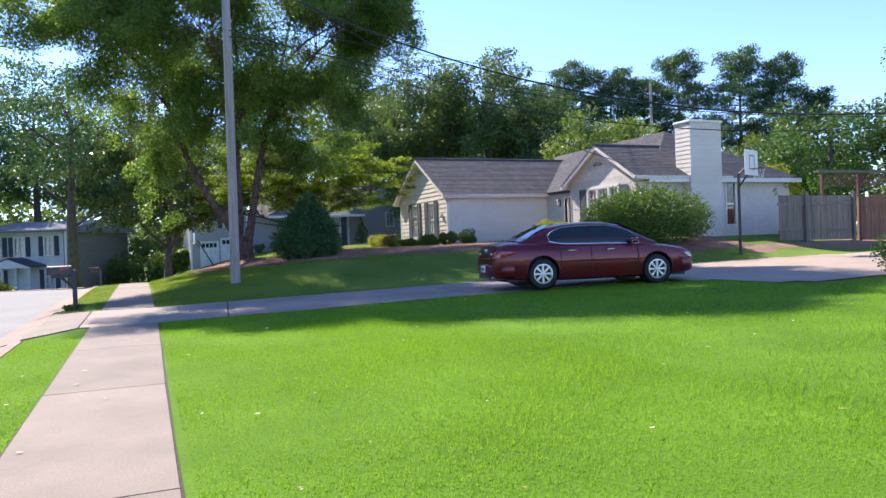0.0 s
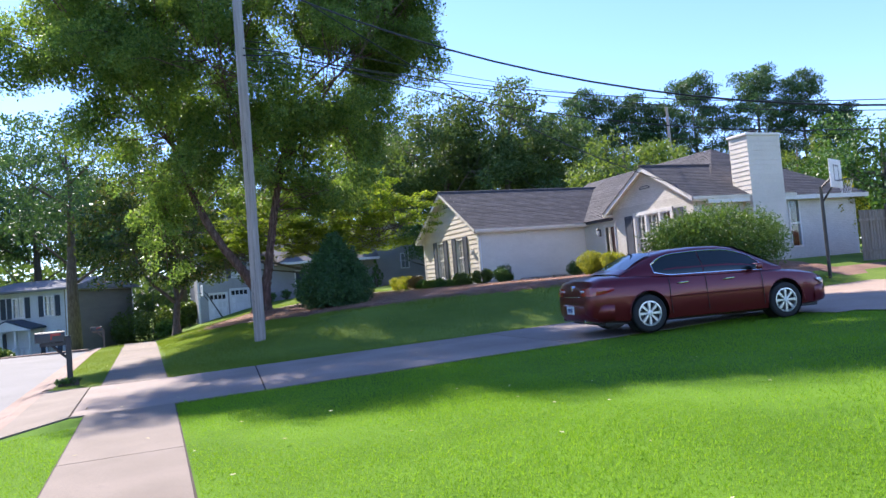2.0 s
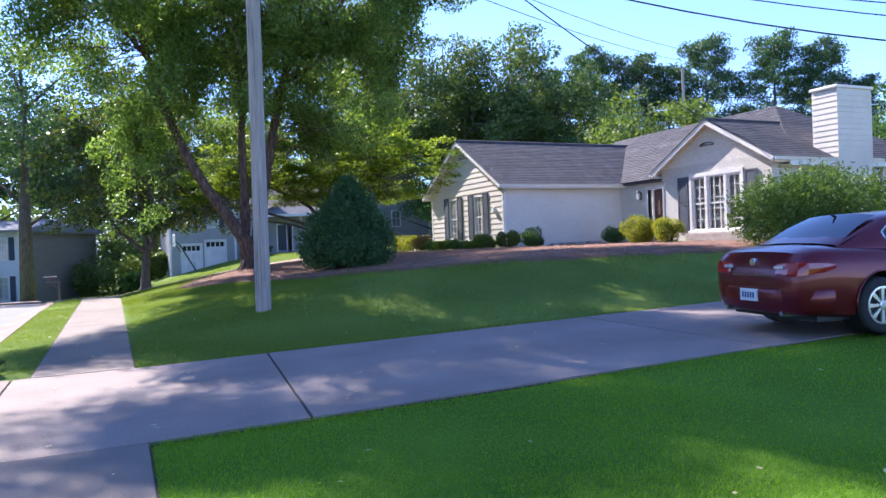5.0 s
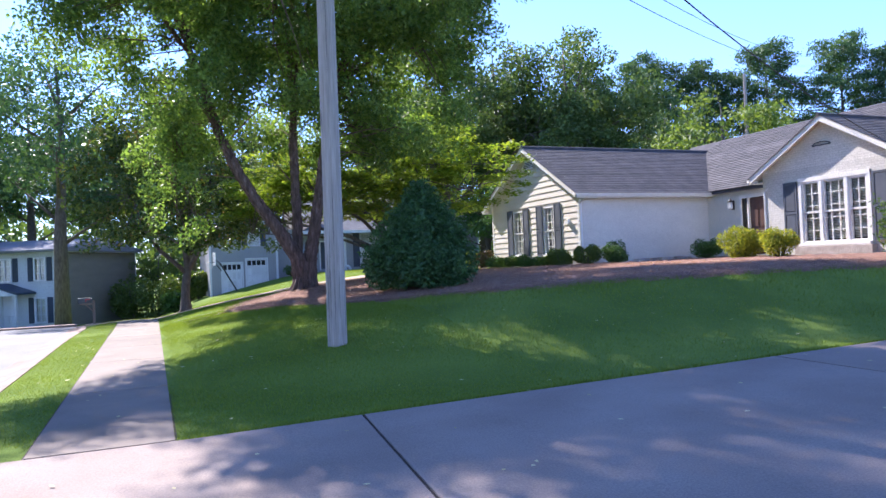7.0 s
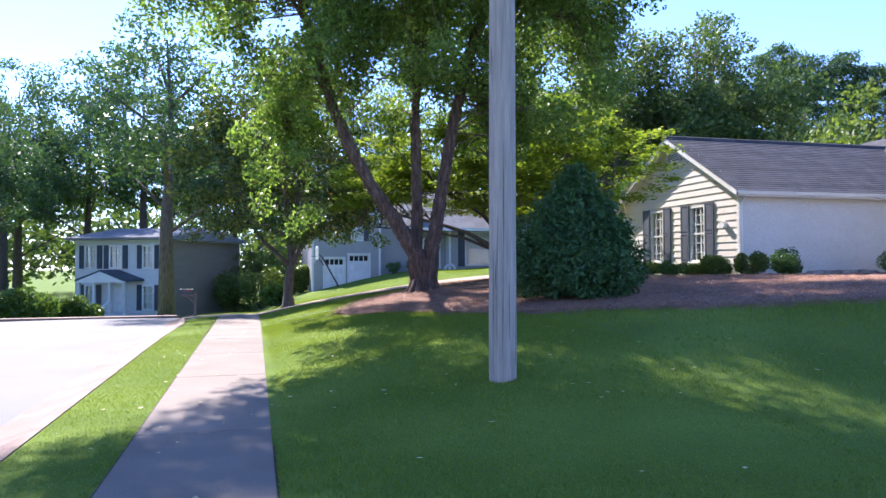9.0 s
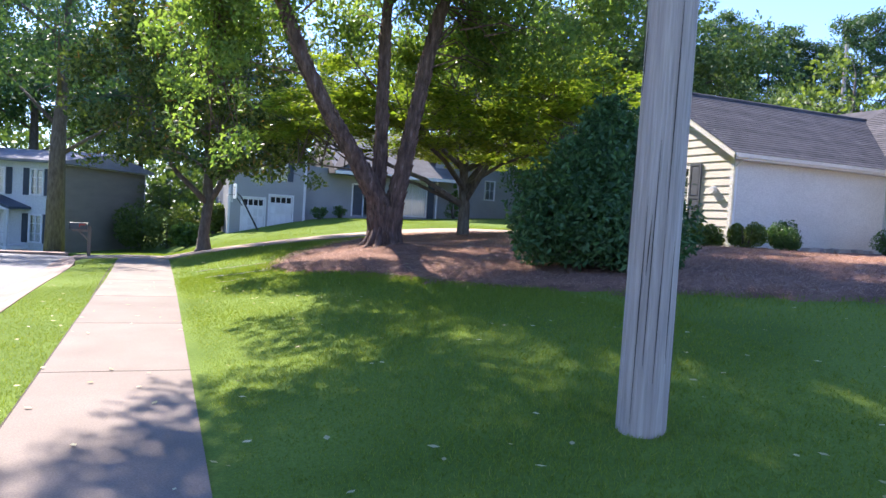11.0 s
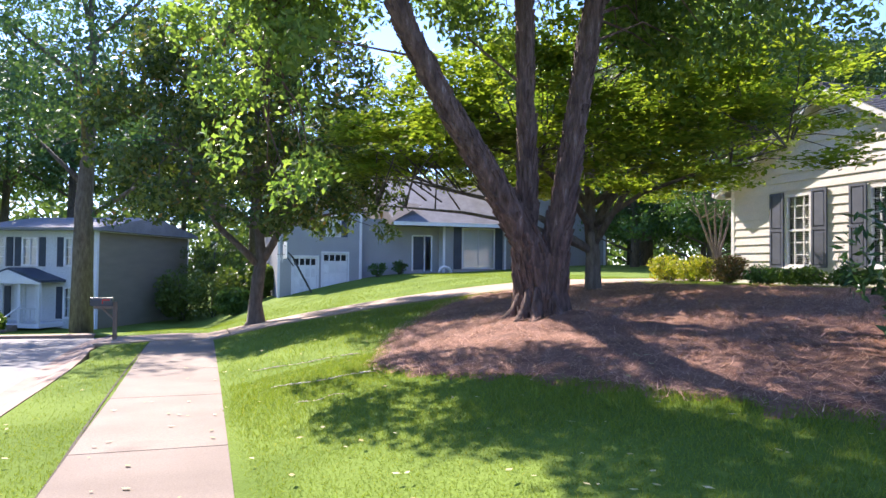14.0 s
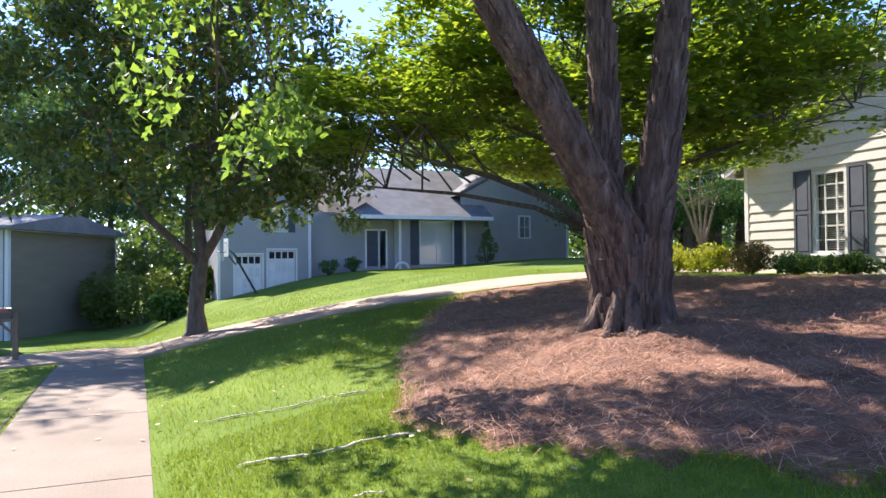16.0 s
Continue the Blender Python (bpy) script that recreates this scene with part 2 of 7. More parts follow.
M_RIM = plain("alloy_rim", (0.66, 0.66, 0.67), 0.3, 0.75)
M_CHROME = plain("chrome", (0.75, 0.75, 0.76), 0.12, 1.0)
M_CARGLASS = plain("tinted_car_glass", (0.012, 0.02, 0.02), 0.05, 0.0, 0.0)
M_BLACK = plain("black_plastic", (0.015, 0.015, 0.016), 0.5)
M_REDLENS = plain("red_lens", (0.32, 0.012, 0.016), 0.12, 0.0, 1.0)
M_CLEARLENS = plain("clear_lens", (0.55, 0.56, 0.58), 0.12, 0.3, 1.0)
M_PLATE = plain("plate_white", (0.62, 0.66, 0.68), 0.4)
M_INK = plain("plate_ink", (0.03, 0.06, 0.16), 0.5)
M_BLACKMETAL = mat("black_metal", (0.02, 0.02, 0.021), (0.035, 0.035, 0.035), 6, 0.5, 0.2)
M_BOARD = mat("backboard_white", (0.78, 0.79, 0.80), (0.83, 0.84, 0.85), 3, 0.4, 0.05)
M_GREYLINE = plain("grey_marking", (0.22, 0.23, 0.25), 0.5)
M_FENCE = mat("grey_fence_wood", (0.16, 0.132, 0.11), (0.24, 0.205, 0.175), 3, 0.9, 0.6, 22, stretch=(4, 4, 0.25), spread=0.16)
M_FENCE2 = mat("brown_fence_wood", (0.15, 0.075, 0.05), (0.21, 0.115, 0.08), 3, 0.9, 0.6, 22, stretch=(4, 4, 0.25), spread=0.2)
M_BLUE = mat("blue_grey_siding", (0.30, 0.31, 0.325), (0.34, 0.35, 0.365), 0.8, 0.7, 0.2, 20, spread=0.03)
M_BLUETRIM = mat("blue_house_trim", (0.66, 0.68, 0.70), (0.72, 0.74, 0.76), 2, 0.5, 0.1)
M_NAVY = mat("navy_shutter", (0.02, 0.035, 0.06), (0.03, 0.05, 0.08), 3, 0.5, 0.1)
M_ROOF2 = mat("grey_roof", (0.16, 0.16, 0.165), (0.22, 0.22, 0.225), 1.5, 0.9, 0.5, 20, spread=0.15)
M_OLIVE = mat("olive_grey_siding", (0.215, 0.19, 0.135), (0.25, 0.222, 0.16), 0.7, 0.75, 0.25, 18, stretch=(1, 1, 4), spread=0.03)
M_GHFRONT = mat("pale_blue_siding", (0.55, 0.58, 0.59), (0.62, 0.65, 0.66), 0.8, 0.7, 0.2, 18)
M_BOXBLACK = mat("mailbox_metal", (0.022, 0.022, 0.024), (0.04, 0.04, 0.042), 4, 0.4, 0.15)
M_POST = mat("mailbox_post_wood", (0.16, 0.115, 0.085), (0.24, 0.18, 0.135), 4, 0.9, 0.5, 24, stretch=(4, 4, 0.3))
M_ROOT = mat("bare_root", (0.42, 0.35, 0.26), (0.55, 0.47, 0.36), 6, 0.9, 0.5, 30)
M_LITTER = leaf_mat("fallen_leaf", (0.32, 0.27, 0.10), (0.60, 0.56, 0.36), 0.2, 0.7)
M_STONE = mat("stone_edging", (0.33, 0.28, 0.24), (0.44, 0.38, 0.33), 5, 0.9, 0.6, 30, spread=0.2)


# ---------------------------------------------------------------- building helpers
def thing(name, x=0, y=0, z=0, label="", category="", group="", kind="", rz=0):
    ob = new(name)
    ob.matrix_world = pose(x, y, z, 0, 0, rz)
    ob.empty_display_size = 0.2
    return tagged(ob, label, category, group, kind)


def mesh_of(bm, name, material, smooth=False):
    me = bpy.data.meshes.new(name)
    bm.to_mesh(me)
    bm.free()
    me.materials.append(material)
    if smooth:
        for p in me.polygons:
            p.use_smooth = True
    return me


def part(name, bm, material, parent, label="", smooth=False):
    """Link a bmesh (or a mesh) as one mesh object under a thing or a part."""
    me = bm if isinstance(bm, bpy.types.Mesh) else mesh_of(bm, name, material, smooth)
    ob = new(name, me)
    ob.parent = parent
    return tagged(ob, label)


def box(bm, x0, x1, y0, y1, z0, z1):
    v = [bm.verts.new(p) for p in ((x0, y0, z0), (x1, y0, z0), (x1, y1, z0), (x0, y1, z0), (x0, y0, z1), (x1, y0, z1), (x1, y1, z1), (x0, y1, z1))]
    for f in ((3, 2, 1, 0), (4, 5, 6, 7), (0, 1, 5, 4), (1, 2, 6, 5), (2, 3, 7, 6), (3, 0, 4, 7)):
        bm.faces.new([v[i] for i in f])
    return bm


def boxes(*dims):
    bm = bmesh.new()
    for d in dims:
        box(bm, *d)
    return bm


def soft_box(x0, x1, y0, y1, z0, z1, r=0.01, seg=2):
    bm = boxes((x0, x1, y0, y1, z0, z1))
    bmesh.ops.bevel(bm, geom=bm.edges[:], offset=r, segments=seg, affect="EDGES", profile=0.5)
    return bm


def prism(bm, pts, lo, hi, axis):
    """Extrude a polygon of (u, v) between lo and hi along an axis ('x', 'y' or 'z')."""
    def at(u, v, w):
        return {"x": (w, u, v), "y": (u, w, v), "z": (u, v, w)}[axis]
    a = [bm.verts.new(at(u, v, lo)) for u, v in pts]
    b = [bm.verts.new(at(u, v, hi)) for u, v in pts]
    bm.faces.new(a[::-1])
    bm.faces.new(b)
    for i in range(len(pts)):
        j = (i + 1) % len(pts)
        bm.faces.new((a[i], a[j], b[j], b[i]))
    bmesh.ops.recalc_face_normals(bm, faces=bm.faces[:])
    return bm


def tube(bm, pts, radii, sides=8, cap=True, rough=0.0, rnd=None):
    """A tapered tube through points; rough makes its section uneven."""
    pts = [Vector(p) for p in pts]
    rings = []
    ref = Vector((0.31, 0.95, 0.05))
    for i, p in enumerate(pts):
        d = (pts[min(i + 1, len(pts) - 1)] - pts[max(i - 1, 0)]).normalized()
        u = d.cross(ref)
        if u.length < 0.05:
            u = d.cross(Vector((1, 0, 0)))
        u.normalize()
        w = d.cross(u)
        ring = []
        for k in range(sides):
            a = 2 * math.pi * k / sides
            r = radii[i] * (1 + (rnd.uniform(-rough, rough) if rnd else 0))
            ring.append(bm.verts.new(p + u * math.cos(a) * r + w * math.sin(a) * r))
        rings.append(ring)
    for a, b in zip(rings, rings[1:]):
        for k in range(sides):
            bm.faces.new((a[k], a[(k + 1) % sides], b[(k + 1) % sides], b[k]))
    if cap:
        bm.faces.new(rings[0][::-1])
        bm.faces.new(rings[-1])
    return bm


def lathe(bm, prof, sides=20, centre=(0, 0, 0), axis="z"):
    """Turn a profile of (radius, height) round an axis."""
    rings = []
    for r, hgt in prof:
        ring = []
        for k in range(sides):
            a = 2 * math.pi * k / sides
            u, v = r * math.cos(a), r * math.sin(a)
            p = {"z": (u, v, hgt), "y": (u, hgt, v), "x": (hgt, u, v)}[axis]
            ring.append(bm.verts.new((p[0] + centre[0], p[1] + centre[1], p[2] + centre[2])))
        rings.append(ring)
    for a, b in zip(rings, rings[1:]):
        for k in range(sides):
            bm.faces.new((a[k], a[(k + 1) % sides], b[(k + 1) % sides], b[k]))
    bm.faces.new(rings[0][::-1])
    bm.faces.new(rings[-1])
    bmesh.ops.recalc_face_normals(bm, faces=bm.faces[:])
    return bm


def raw_mesh(name, verts, sides, material):
    """A mesh of separate polygons with the given number of corners, from an array of corner places."""
    n = len(verts)
    k = n // sides
    me = bpy.data.meshes.new(name)
    me.vertices.add(n)
    me.vertices.foreach_set("co", np.asarray(verts, dtype=np.float32).ravel())
    me.loops.add(n)
    me.loops.foreach_set("vertex_index", np.arange(n, dtype=np.int32))
    me.polygons.add(k)
    me.polygons.foreach_set("loop_start", np.arange(0, n, sides, dtype=np.int32))
    me.update(calc_edges=True)
    me.materials.append(material)
    return me


# ---------------------------------------------------------------- the lie of the land
def sst(a, b, v):
    u = np.clip((np.asarray(v, float) - a) / (b - a), 0, 1)
    return u * u * (3 - 2 * u)


def lie(x, y):
    """Height of the ground: a street falling gently away, a bank up to the house."""
    x, y = np.asarray(x, float), np.asarray(y, float)
    z = -1.25 * sst(28, 64, y) * (1 - sst(1, 12, x))
    k = sst(16.9, 22.2, y)
    xr = np.maximum(x - 0.1, 0)
    near = np.minimum(xr, 40)
    z = z + 1.15 * (1 - np.exp(-near / 4.6)) * k + 0.018 * near * (1 - k) + 0.6 * sst(12, 26, x) * sst(44, 60, y)
    z = z - 0.95 * sst(47, 66, y) * (1 - sst(-2, 4, x))
    return z - 0.05 * np.clip((-1.2 - x) / 0.9, 0, 1)


def hz(x, y):
    return float(lie(x, y))


def in_poly(px, py, poly):
    inside = np.zeros(np.shape(px), bool)
    for (xa, ya), (xb, yb) in zip(poly, poly[1:] + poly[:1]):
        hit = (ya > py) != (yb > py)
        with np.errstate(divide="ignore", invalid="ignore"):
            cross = (xb - xa) * (py - ya) / (yb - ya + 1e-12) + xa
        inside ^= hit & (px < cross)
    return inside


def edge_dist(px, py, poly):
    best = np.full(np.shape(px), 1e9)
    for (xa, ya), (xb, yb) in zip(poly, poly[1:] + poly[:1]):
        dx, dy = xb - xa, yb - ya
        t = np.clip(((px - xa) * dx + (py - ya) * dy) / (dx * dx + dy * dy), 0, 1)
        best = np.minimum(best, np.hypot(px - xa - t * dx, py - ya - t * dy))
    return best


MULCH = [(1.62, 30.4), (1.9, 29.3), (2.5, 28.2), (3.0, 26.7), (3.7, 24.9), (5.0, 23.4), (7.0, 21.9), (10.0, 21.2), (13.0, 20.9), (16.0, 20.2), (18.2, 19.0), (21.6, 19.4),
         (21.8, 23.6), (19.4, 23.8), (19.4, 29.2), (20.2, 32.5), (14.4, 32.5), (12.6, 33.2), (11.6, 36.0), (11.4, 40.2), (6.6, 40.1), (4.6, 37.2), (2.6, 33.1)]
PAD = [(11.6, 12.4), (12.4, 9.4), (20.0, 8.6), (29.5, 10.5), (29.5, 15.6), (24.2, 15.9), (20.0, 17.0), (14.0, 17.0), (11.6, 16.9)]
KERB_X, ROAD_X = -1.95, -2.5


def walk_right(y):
    return 0.015 + 0.085 * sst(3, 14, y)


def walk_left(y):
    return -1.03 - 0.25 * sst(30, 42, y)


def paved(x, y):
    side = (x > walk_left(y)) & (x < walk_right(y)) & (y < 44.4)
    drive = (x > -2.0) & (x < 12.0) & (y > 13.0) & (y < 16.92)
    flare = (x > -2.2) & (x < -1.1) & (y > 12.0) & (y < 17.5)
    drive2 = (x > -2.6) & (x < 22) & (y > 40.5) & (y < 44.3)
    return side | drive | flare | drive2 | in_poly(x, y, PAD) | (x < KERB_X + 0.02) & (y < 46.4)


def breaks(vals):
    return np.unique(np.round(np.concatenate(vals), 3))


def build_ground():
    xs = breaks([np.linspace(-600, -60, 10), np.linspace(-60, -14, 16), np.linspace(-14, -3, 12), np.array([-10.62, -10.58, -2.52, -2.46, -1.97]), np.linspace(-3, 12, 61), np.linspace(12, 32, 41), np.linspace(32, 80, 17), np.linspace(80, 600, 10)])
    ys = breaks([np.linspace(-600, -40, 9), np.linspace(-40, -6, 12), np.linspace(-6, 50, 150), np.array([45.98, 46.04, 37.98, 38.02]), np.linspace(50, 100, 34), np.linspace(100, 700, 10)])
    gx, gy = np.meshgrid(xs, ys)
    z = lie(gx, gy) - 0.004
    z = np.where((gx < -2.0 - 0.7 * sst(33, 45, gy)) & (gx > -10.7) & (gy < 46.02) | (gx <= -10.6) & (gy > 37.99) & (gy < 46.02), z - 0.2, z)
    verts = np.stack([gx, gy, z], -1).reshape(-1, 3)
    nx, ny = len(xs), len(ys)
    i = (np.arange(ny - 1)[:, None] * nx + np.arange(nx - 1)[None]).ravel()
    me = bpy.data.meshes.new("ground")
    me.from_pydata(verts.tolist(), [], np.stack([i, i + 1, i + nx + 1, i + nx], 1).tolist())
    me.materials.append(M_SOIL)
    for p in me.polygons:
        p.use_smooth = True
    tagged(new("ground", me), "mown green lawn falling gently towards the street", "lawn", kind="structure")


build_ground()


def slab(pts, z_top=0.02, thick=0.1, n=1):
    """A paving slab over a quadrilateral of ground, its top following the lie of the land."""
    bm = bmesh.new()
    (ax, ay), (bx, by), (cx, cy), (dx, dy) = pts
    m = max(1, n)
    rows = []
    for j in range(m + 1):
        v = j / m
        rows.append([((ax + (bx - ax) * u) * (1 - v) + (dx + (cx - dx) * u) * v, (ay + (by - ay) * u) * (1 - v) + (dy + (cy - dy) * u) * v) for u in [i / m for i in range(m + 1)]])
    top = [[bm.verts.new((x, y, hz(x, y) + z_top)) for x, y in r] for r in rows]
    for j in range(m):
        for i in range(m):
            bm.faces.new((top[j][i], top[j][i + 1], top[j + 1][i + 1], top[j + 1][i]))
    rim = top[0] + [r[-1] for r in top[1:]] + top[-1][-2::-1] + [r[0] for r in top[-2:0:-1]]
    low = [bm.verts.new((v.co.x, v.co.y, v.co.z - thick)) for v in rim]
    for i in range(len(rim)):
        j = (i + 1) % len(rim)
        bm.faces.new((rim[j], rim[i], low[i], low[j]))
    return bm


# ---------------------------------------------------------------- utility: leaves and trees
def leaves(name, centres, size, material, rng, flat=0.0, aspect=0.55, droop=0.0):
    """Small rhombic leaves at the given places, each turned its own way."""
    n = len(centres)
    d = rng.normal(size=(n, 3))
    d[:, 2] = d[:, 2] * (1 - flat) - droop
    d /= np.linalg.norm(d, axis=1, keepdims=True)
    r = rng.normal(size=(n, 3))
    if flat:
        r[:, 2] *= 1 - flat
    w = np.cross(d, r)
    w /= np.linalg.norm(w, axis=1, keepdims=True) + 1e-9
    if flat:
        up = np.zeros((n, 3))
        up[:, 2] = 1
        w2 = np.cross(d, up + rng.normal(size=(n, 3)) * (1 - flat) * 0.9)
        w = w2 / (np.linalg.norm(w2, axis=1, keepdims=True) + 1e-9)
    s = size * rng.uniform(0.6, 1.35, (n, 1))
    quad = np.stack([centres - d * s * 0.5, centres + w * s * aspect * 0.5, centres + d * s * 0.5, centres - w * s * aspect * 0.5], 1)
    return raw_mesh(name, quad.reshape(-1, 3), 4, material)


def crown_points(rng, blobs, per, hollow=0.45):
    """Leaf places in a crown made of many uneven clumps (x, y, z, rx, rz)."""
    out = []
    for x, y, z, rx, rz in blobs:
        n = max(8, int(per * rx * rx * 1.0))
        v = rng.normal(size=(n, 3))
        v /= np.linalg.norm(v, axis=1, keepdims=True)
        rad = (hollow + (1 - hollow) * rng.uniform(0, 1, (n, 1)) ** 0.5) * rng.uniform(0.8, 1.15, (n, 1))
        out.append(v * rad * np.array([rx, rx, rz]) + np.array([x, y, z]))
    return np.concatenate(out)


# ---------------------------------------------------------------- road, kerb, pavement, drives
def build_road():
    bm = bmesh.new()
    def strip(x0, x1, ys, nx):
        xs = np.linspace(x0, x1, nx)
        g = [[bm.verts.new((x, y, hz(min(x, -2.2), y) - 0.1 + 0.05 * (1 - ((x + 6.5) / 4.2) ** 2 if x > -10.7 else 0))) for x in xs] for y in ys]
        for j in range(len(ys) - 1):
            for i in range(nx - 1):
                bm.faces.new((g[j][i], g[j][i + 1], g[j + 1][i + 1], g[j + 1][i]))
    strip(-10.6, ROAD_X, np.linspace(-60, 46, 60), 9)
    strip(-80, -10.6, np.linspace(38, 46, 5), 20)
    tagged(new("road", mesh_of(bm, "road", M_ROAD, True)), "pale sun-bleached asphalt street beside the kerb", "road", kind="structure")


def build_kerbs():
    kerb = thing("kerb", label="rolled pinkish concrete kerb and gutter along the street", category="kerb", kind="structure")
    prof = [(ROAD_X - 0.02, -0.2), (ROAD_X - 0.02, -0.095), (-2.36, -0.088), (-2.2, -0.055), (-2.08, 0.0), (KERB_X, 0.012), (KERB_X, -0.2)]
    step = 3.0
    y = -6.0
    while y < 45.9:
        y1 = min(y + step - 0.012, 46.0)
        dip = 0.75 if 11.9 < (y + y1) / 2 < 17.9 or 40 < (y + y1) / 2 < 45 else 0.0
        bm = bmesh.new()
        rings = []
        for yy in (y, (y + y1) / 2, y1):
            shift = -0.7 * float(sst(33, 45, yy))
            rings.append([bm.verts.new((px + shift, yy, hz(-2.0, yy) + pz * (1 - dip if pz > -0.06 else 1) - (0.03 * dip if pz > -0.06 else 0))) for px, pz in prof])
        for a, b in zip(rings, rings[1:]):
            for k in range(len(prof) - 1):
                bm.faces.new((a[k], a[k + 1], b[k + 1], b[k]))
        bm.faces.new(rings[0])
        bm.faces.new(rings[-1][::-1])
        bmesh.ops.recalc_face_normals(bm, faces=bm.faces[:])
        part("kerb_stone", bm, M_KERB, kerb)
        y += step
    far = thing("far_kerb", label="concrete kerb closing the end of the street", category="kerb", kind="structure")
    for i in range(14):
        x1 = -3.2 - i * 3.0
        part("kerb_stone", boxes((x1 - 2.988, x1, 45.8, 46.3, hz(-2, 46) - 0.3, hz(-2, 46) + 0.03)), M_KERB, far)


def build_pavement():
    pav = thing("pavement", label="worn pinkish concrete pavement with dark joints", category="pavement", kind="structure")
    cuts = [-5.2, -3.6, -0.4, 2.95, 6.35, 9.65, 13.0, 16.92, 20.2, 23.5, 26.0, 28.5, 31.0, 33.6, 36.2, 38.4, 40.5]
    for y0, y1 in zip(cuts, cuts[1:]):
        if y0 == 13.0:
            continue
        part("paving_slab", slab([(float(walk_left(y0)), y0 + 0.009), (float(walk_right(y0)), y0 + 0.009), (float(walk_right(y1)), y1 - 0.009), (float(walk_left(y1)), y1 - 0.009)], 0.02, 0.12, 3), M_CONC, pav)
    part("joint_bed", slab([(-1.05, -5.2), (0.0, -5.2), (0.07, 40.4), (-1.05, 40.4)], 0.008, 0.06, 24), M_JOINT, pav)


def build_drive():
    drv = thing("driveway", label="stained grey concrete driveway with one dark joint", category="driveway", kind="structure")
    cuts = [(-1.22, -1.22), (1.36, 1.75), (6.7, 6.9), (11.6, 11.6)]
    for (a0, b0), (a1, b1) in zip(cuts, cuts[1:]):
        part("driveway_slab", slab([(a0 + 0.014, 13.01), (a1 - 0.014, 13.01), (b1 - 0.014, 16.9), (b0 + 0.014, 16.9)], 0.018, 0.12, 4), M_DRIVE, drv)
    part("apron_slab", slab([(-2.0, 12.1), (-1.235, 13.01), (-1.235, 16.9), (-2.0, 17.5)], 0.018, 0.12, 3), M_CONC, drv)
    part("joint_bed", slab([(-1.3, 13.05), (11.6, 13.05), (11.6, 16.86), (-1.3, 16.86)], 0.006, 0.05, 10), M_JOINT, drv)
    pad = bmesh.new()
    xs, ys = np.linspace(11.6, 30, 38), np.linspace(8.4, 17.2, 20)
    g = [[pad.verts.new((x, y, hz(x, y) + 0.016)) for x in xs] for y in ys]
    for j in range(len(ys) - 1):
        for i in range(len(xs) - 1):
            if bool(in_poly((xs[i] + xs[i + 1]) / 2, (ys[j] + ys[j + 1]) / 2, PAD)):
                pad.faces.new((g[j][i], g[j][i + 1], g[j + 1][i + 1], g[j + 1][i]))
    loose = [v for v in pad.verts if not v.link_faces]
    bmesh.ops.delete(pad, geom=loose, context="VERTS")
    edge = bmesh.ops.extrude_face_region(pad, geom=pad.faces[:])
    bmesh.ops.translate(pad, verts=[v for v in edge["geom"] if isinstance(v, bmesh.types.BMVert)], vec=(0, 0, 0.004))
    part("parking_pad", pad, M_DUSTY, drv, "dusty sand-coloured concrete parking pad")
    d2 = thing("neighbour_driveway", label="sunlit concrete driveway climbing beside the lawn", category="driveway", kind="structure")
    cuts = [-2.5, 0.5, 4.0, 8.0, 12.0, 16.0, 22.0]
    for x0, x1 in zip(cuts, cuts[1:]):
        part("driveway_slab", slab([(x0 + 0.012, 40.5), (x1 - 0.012, 40.5), (x1 - 0.012, 44.3), (x0 + 0.012, 44.3)], 0.03, 0.12, 6), M_DUSTY, d2)


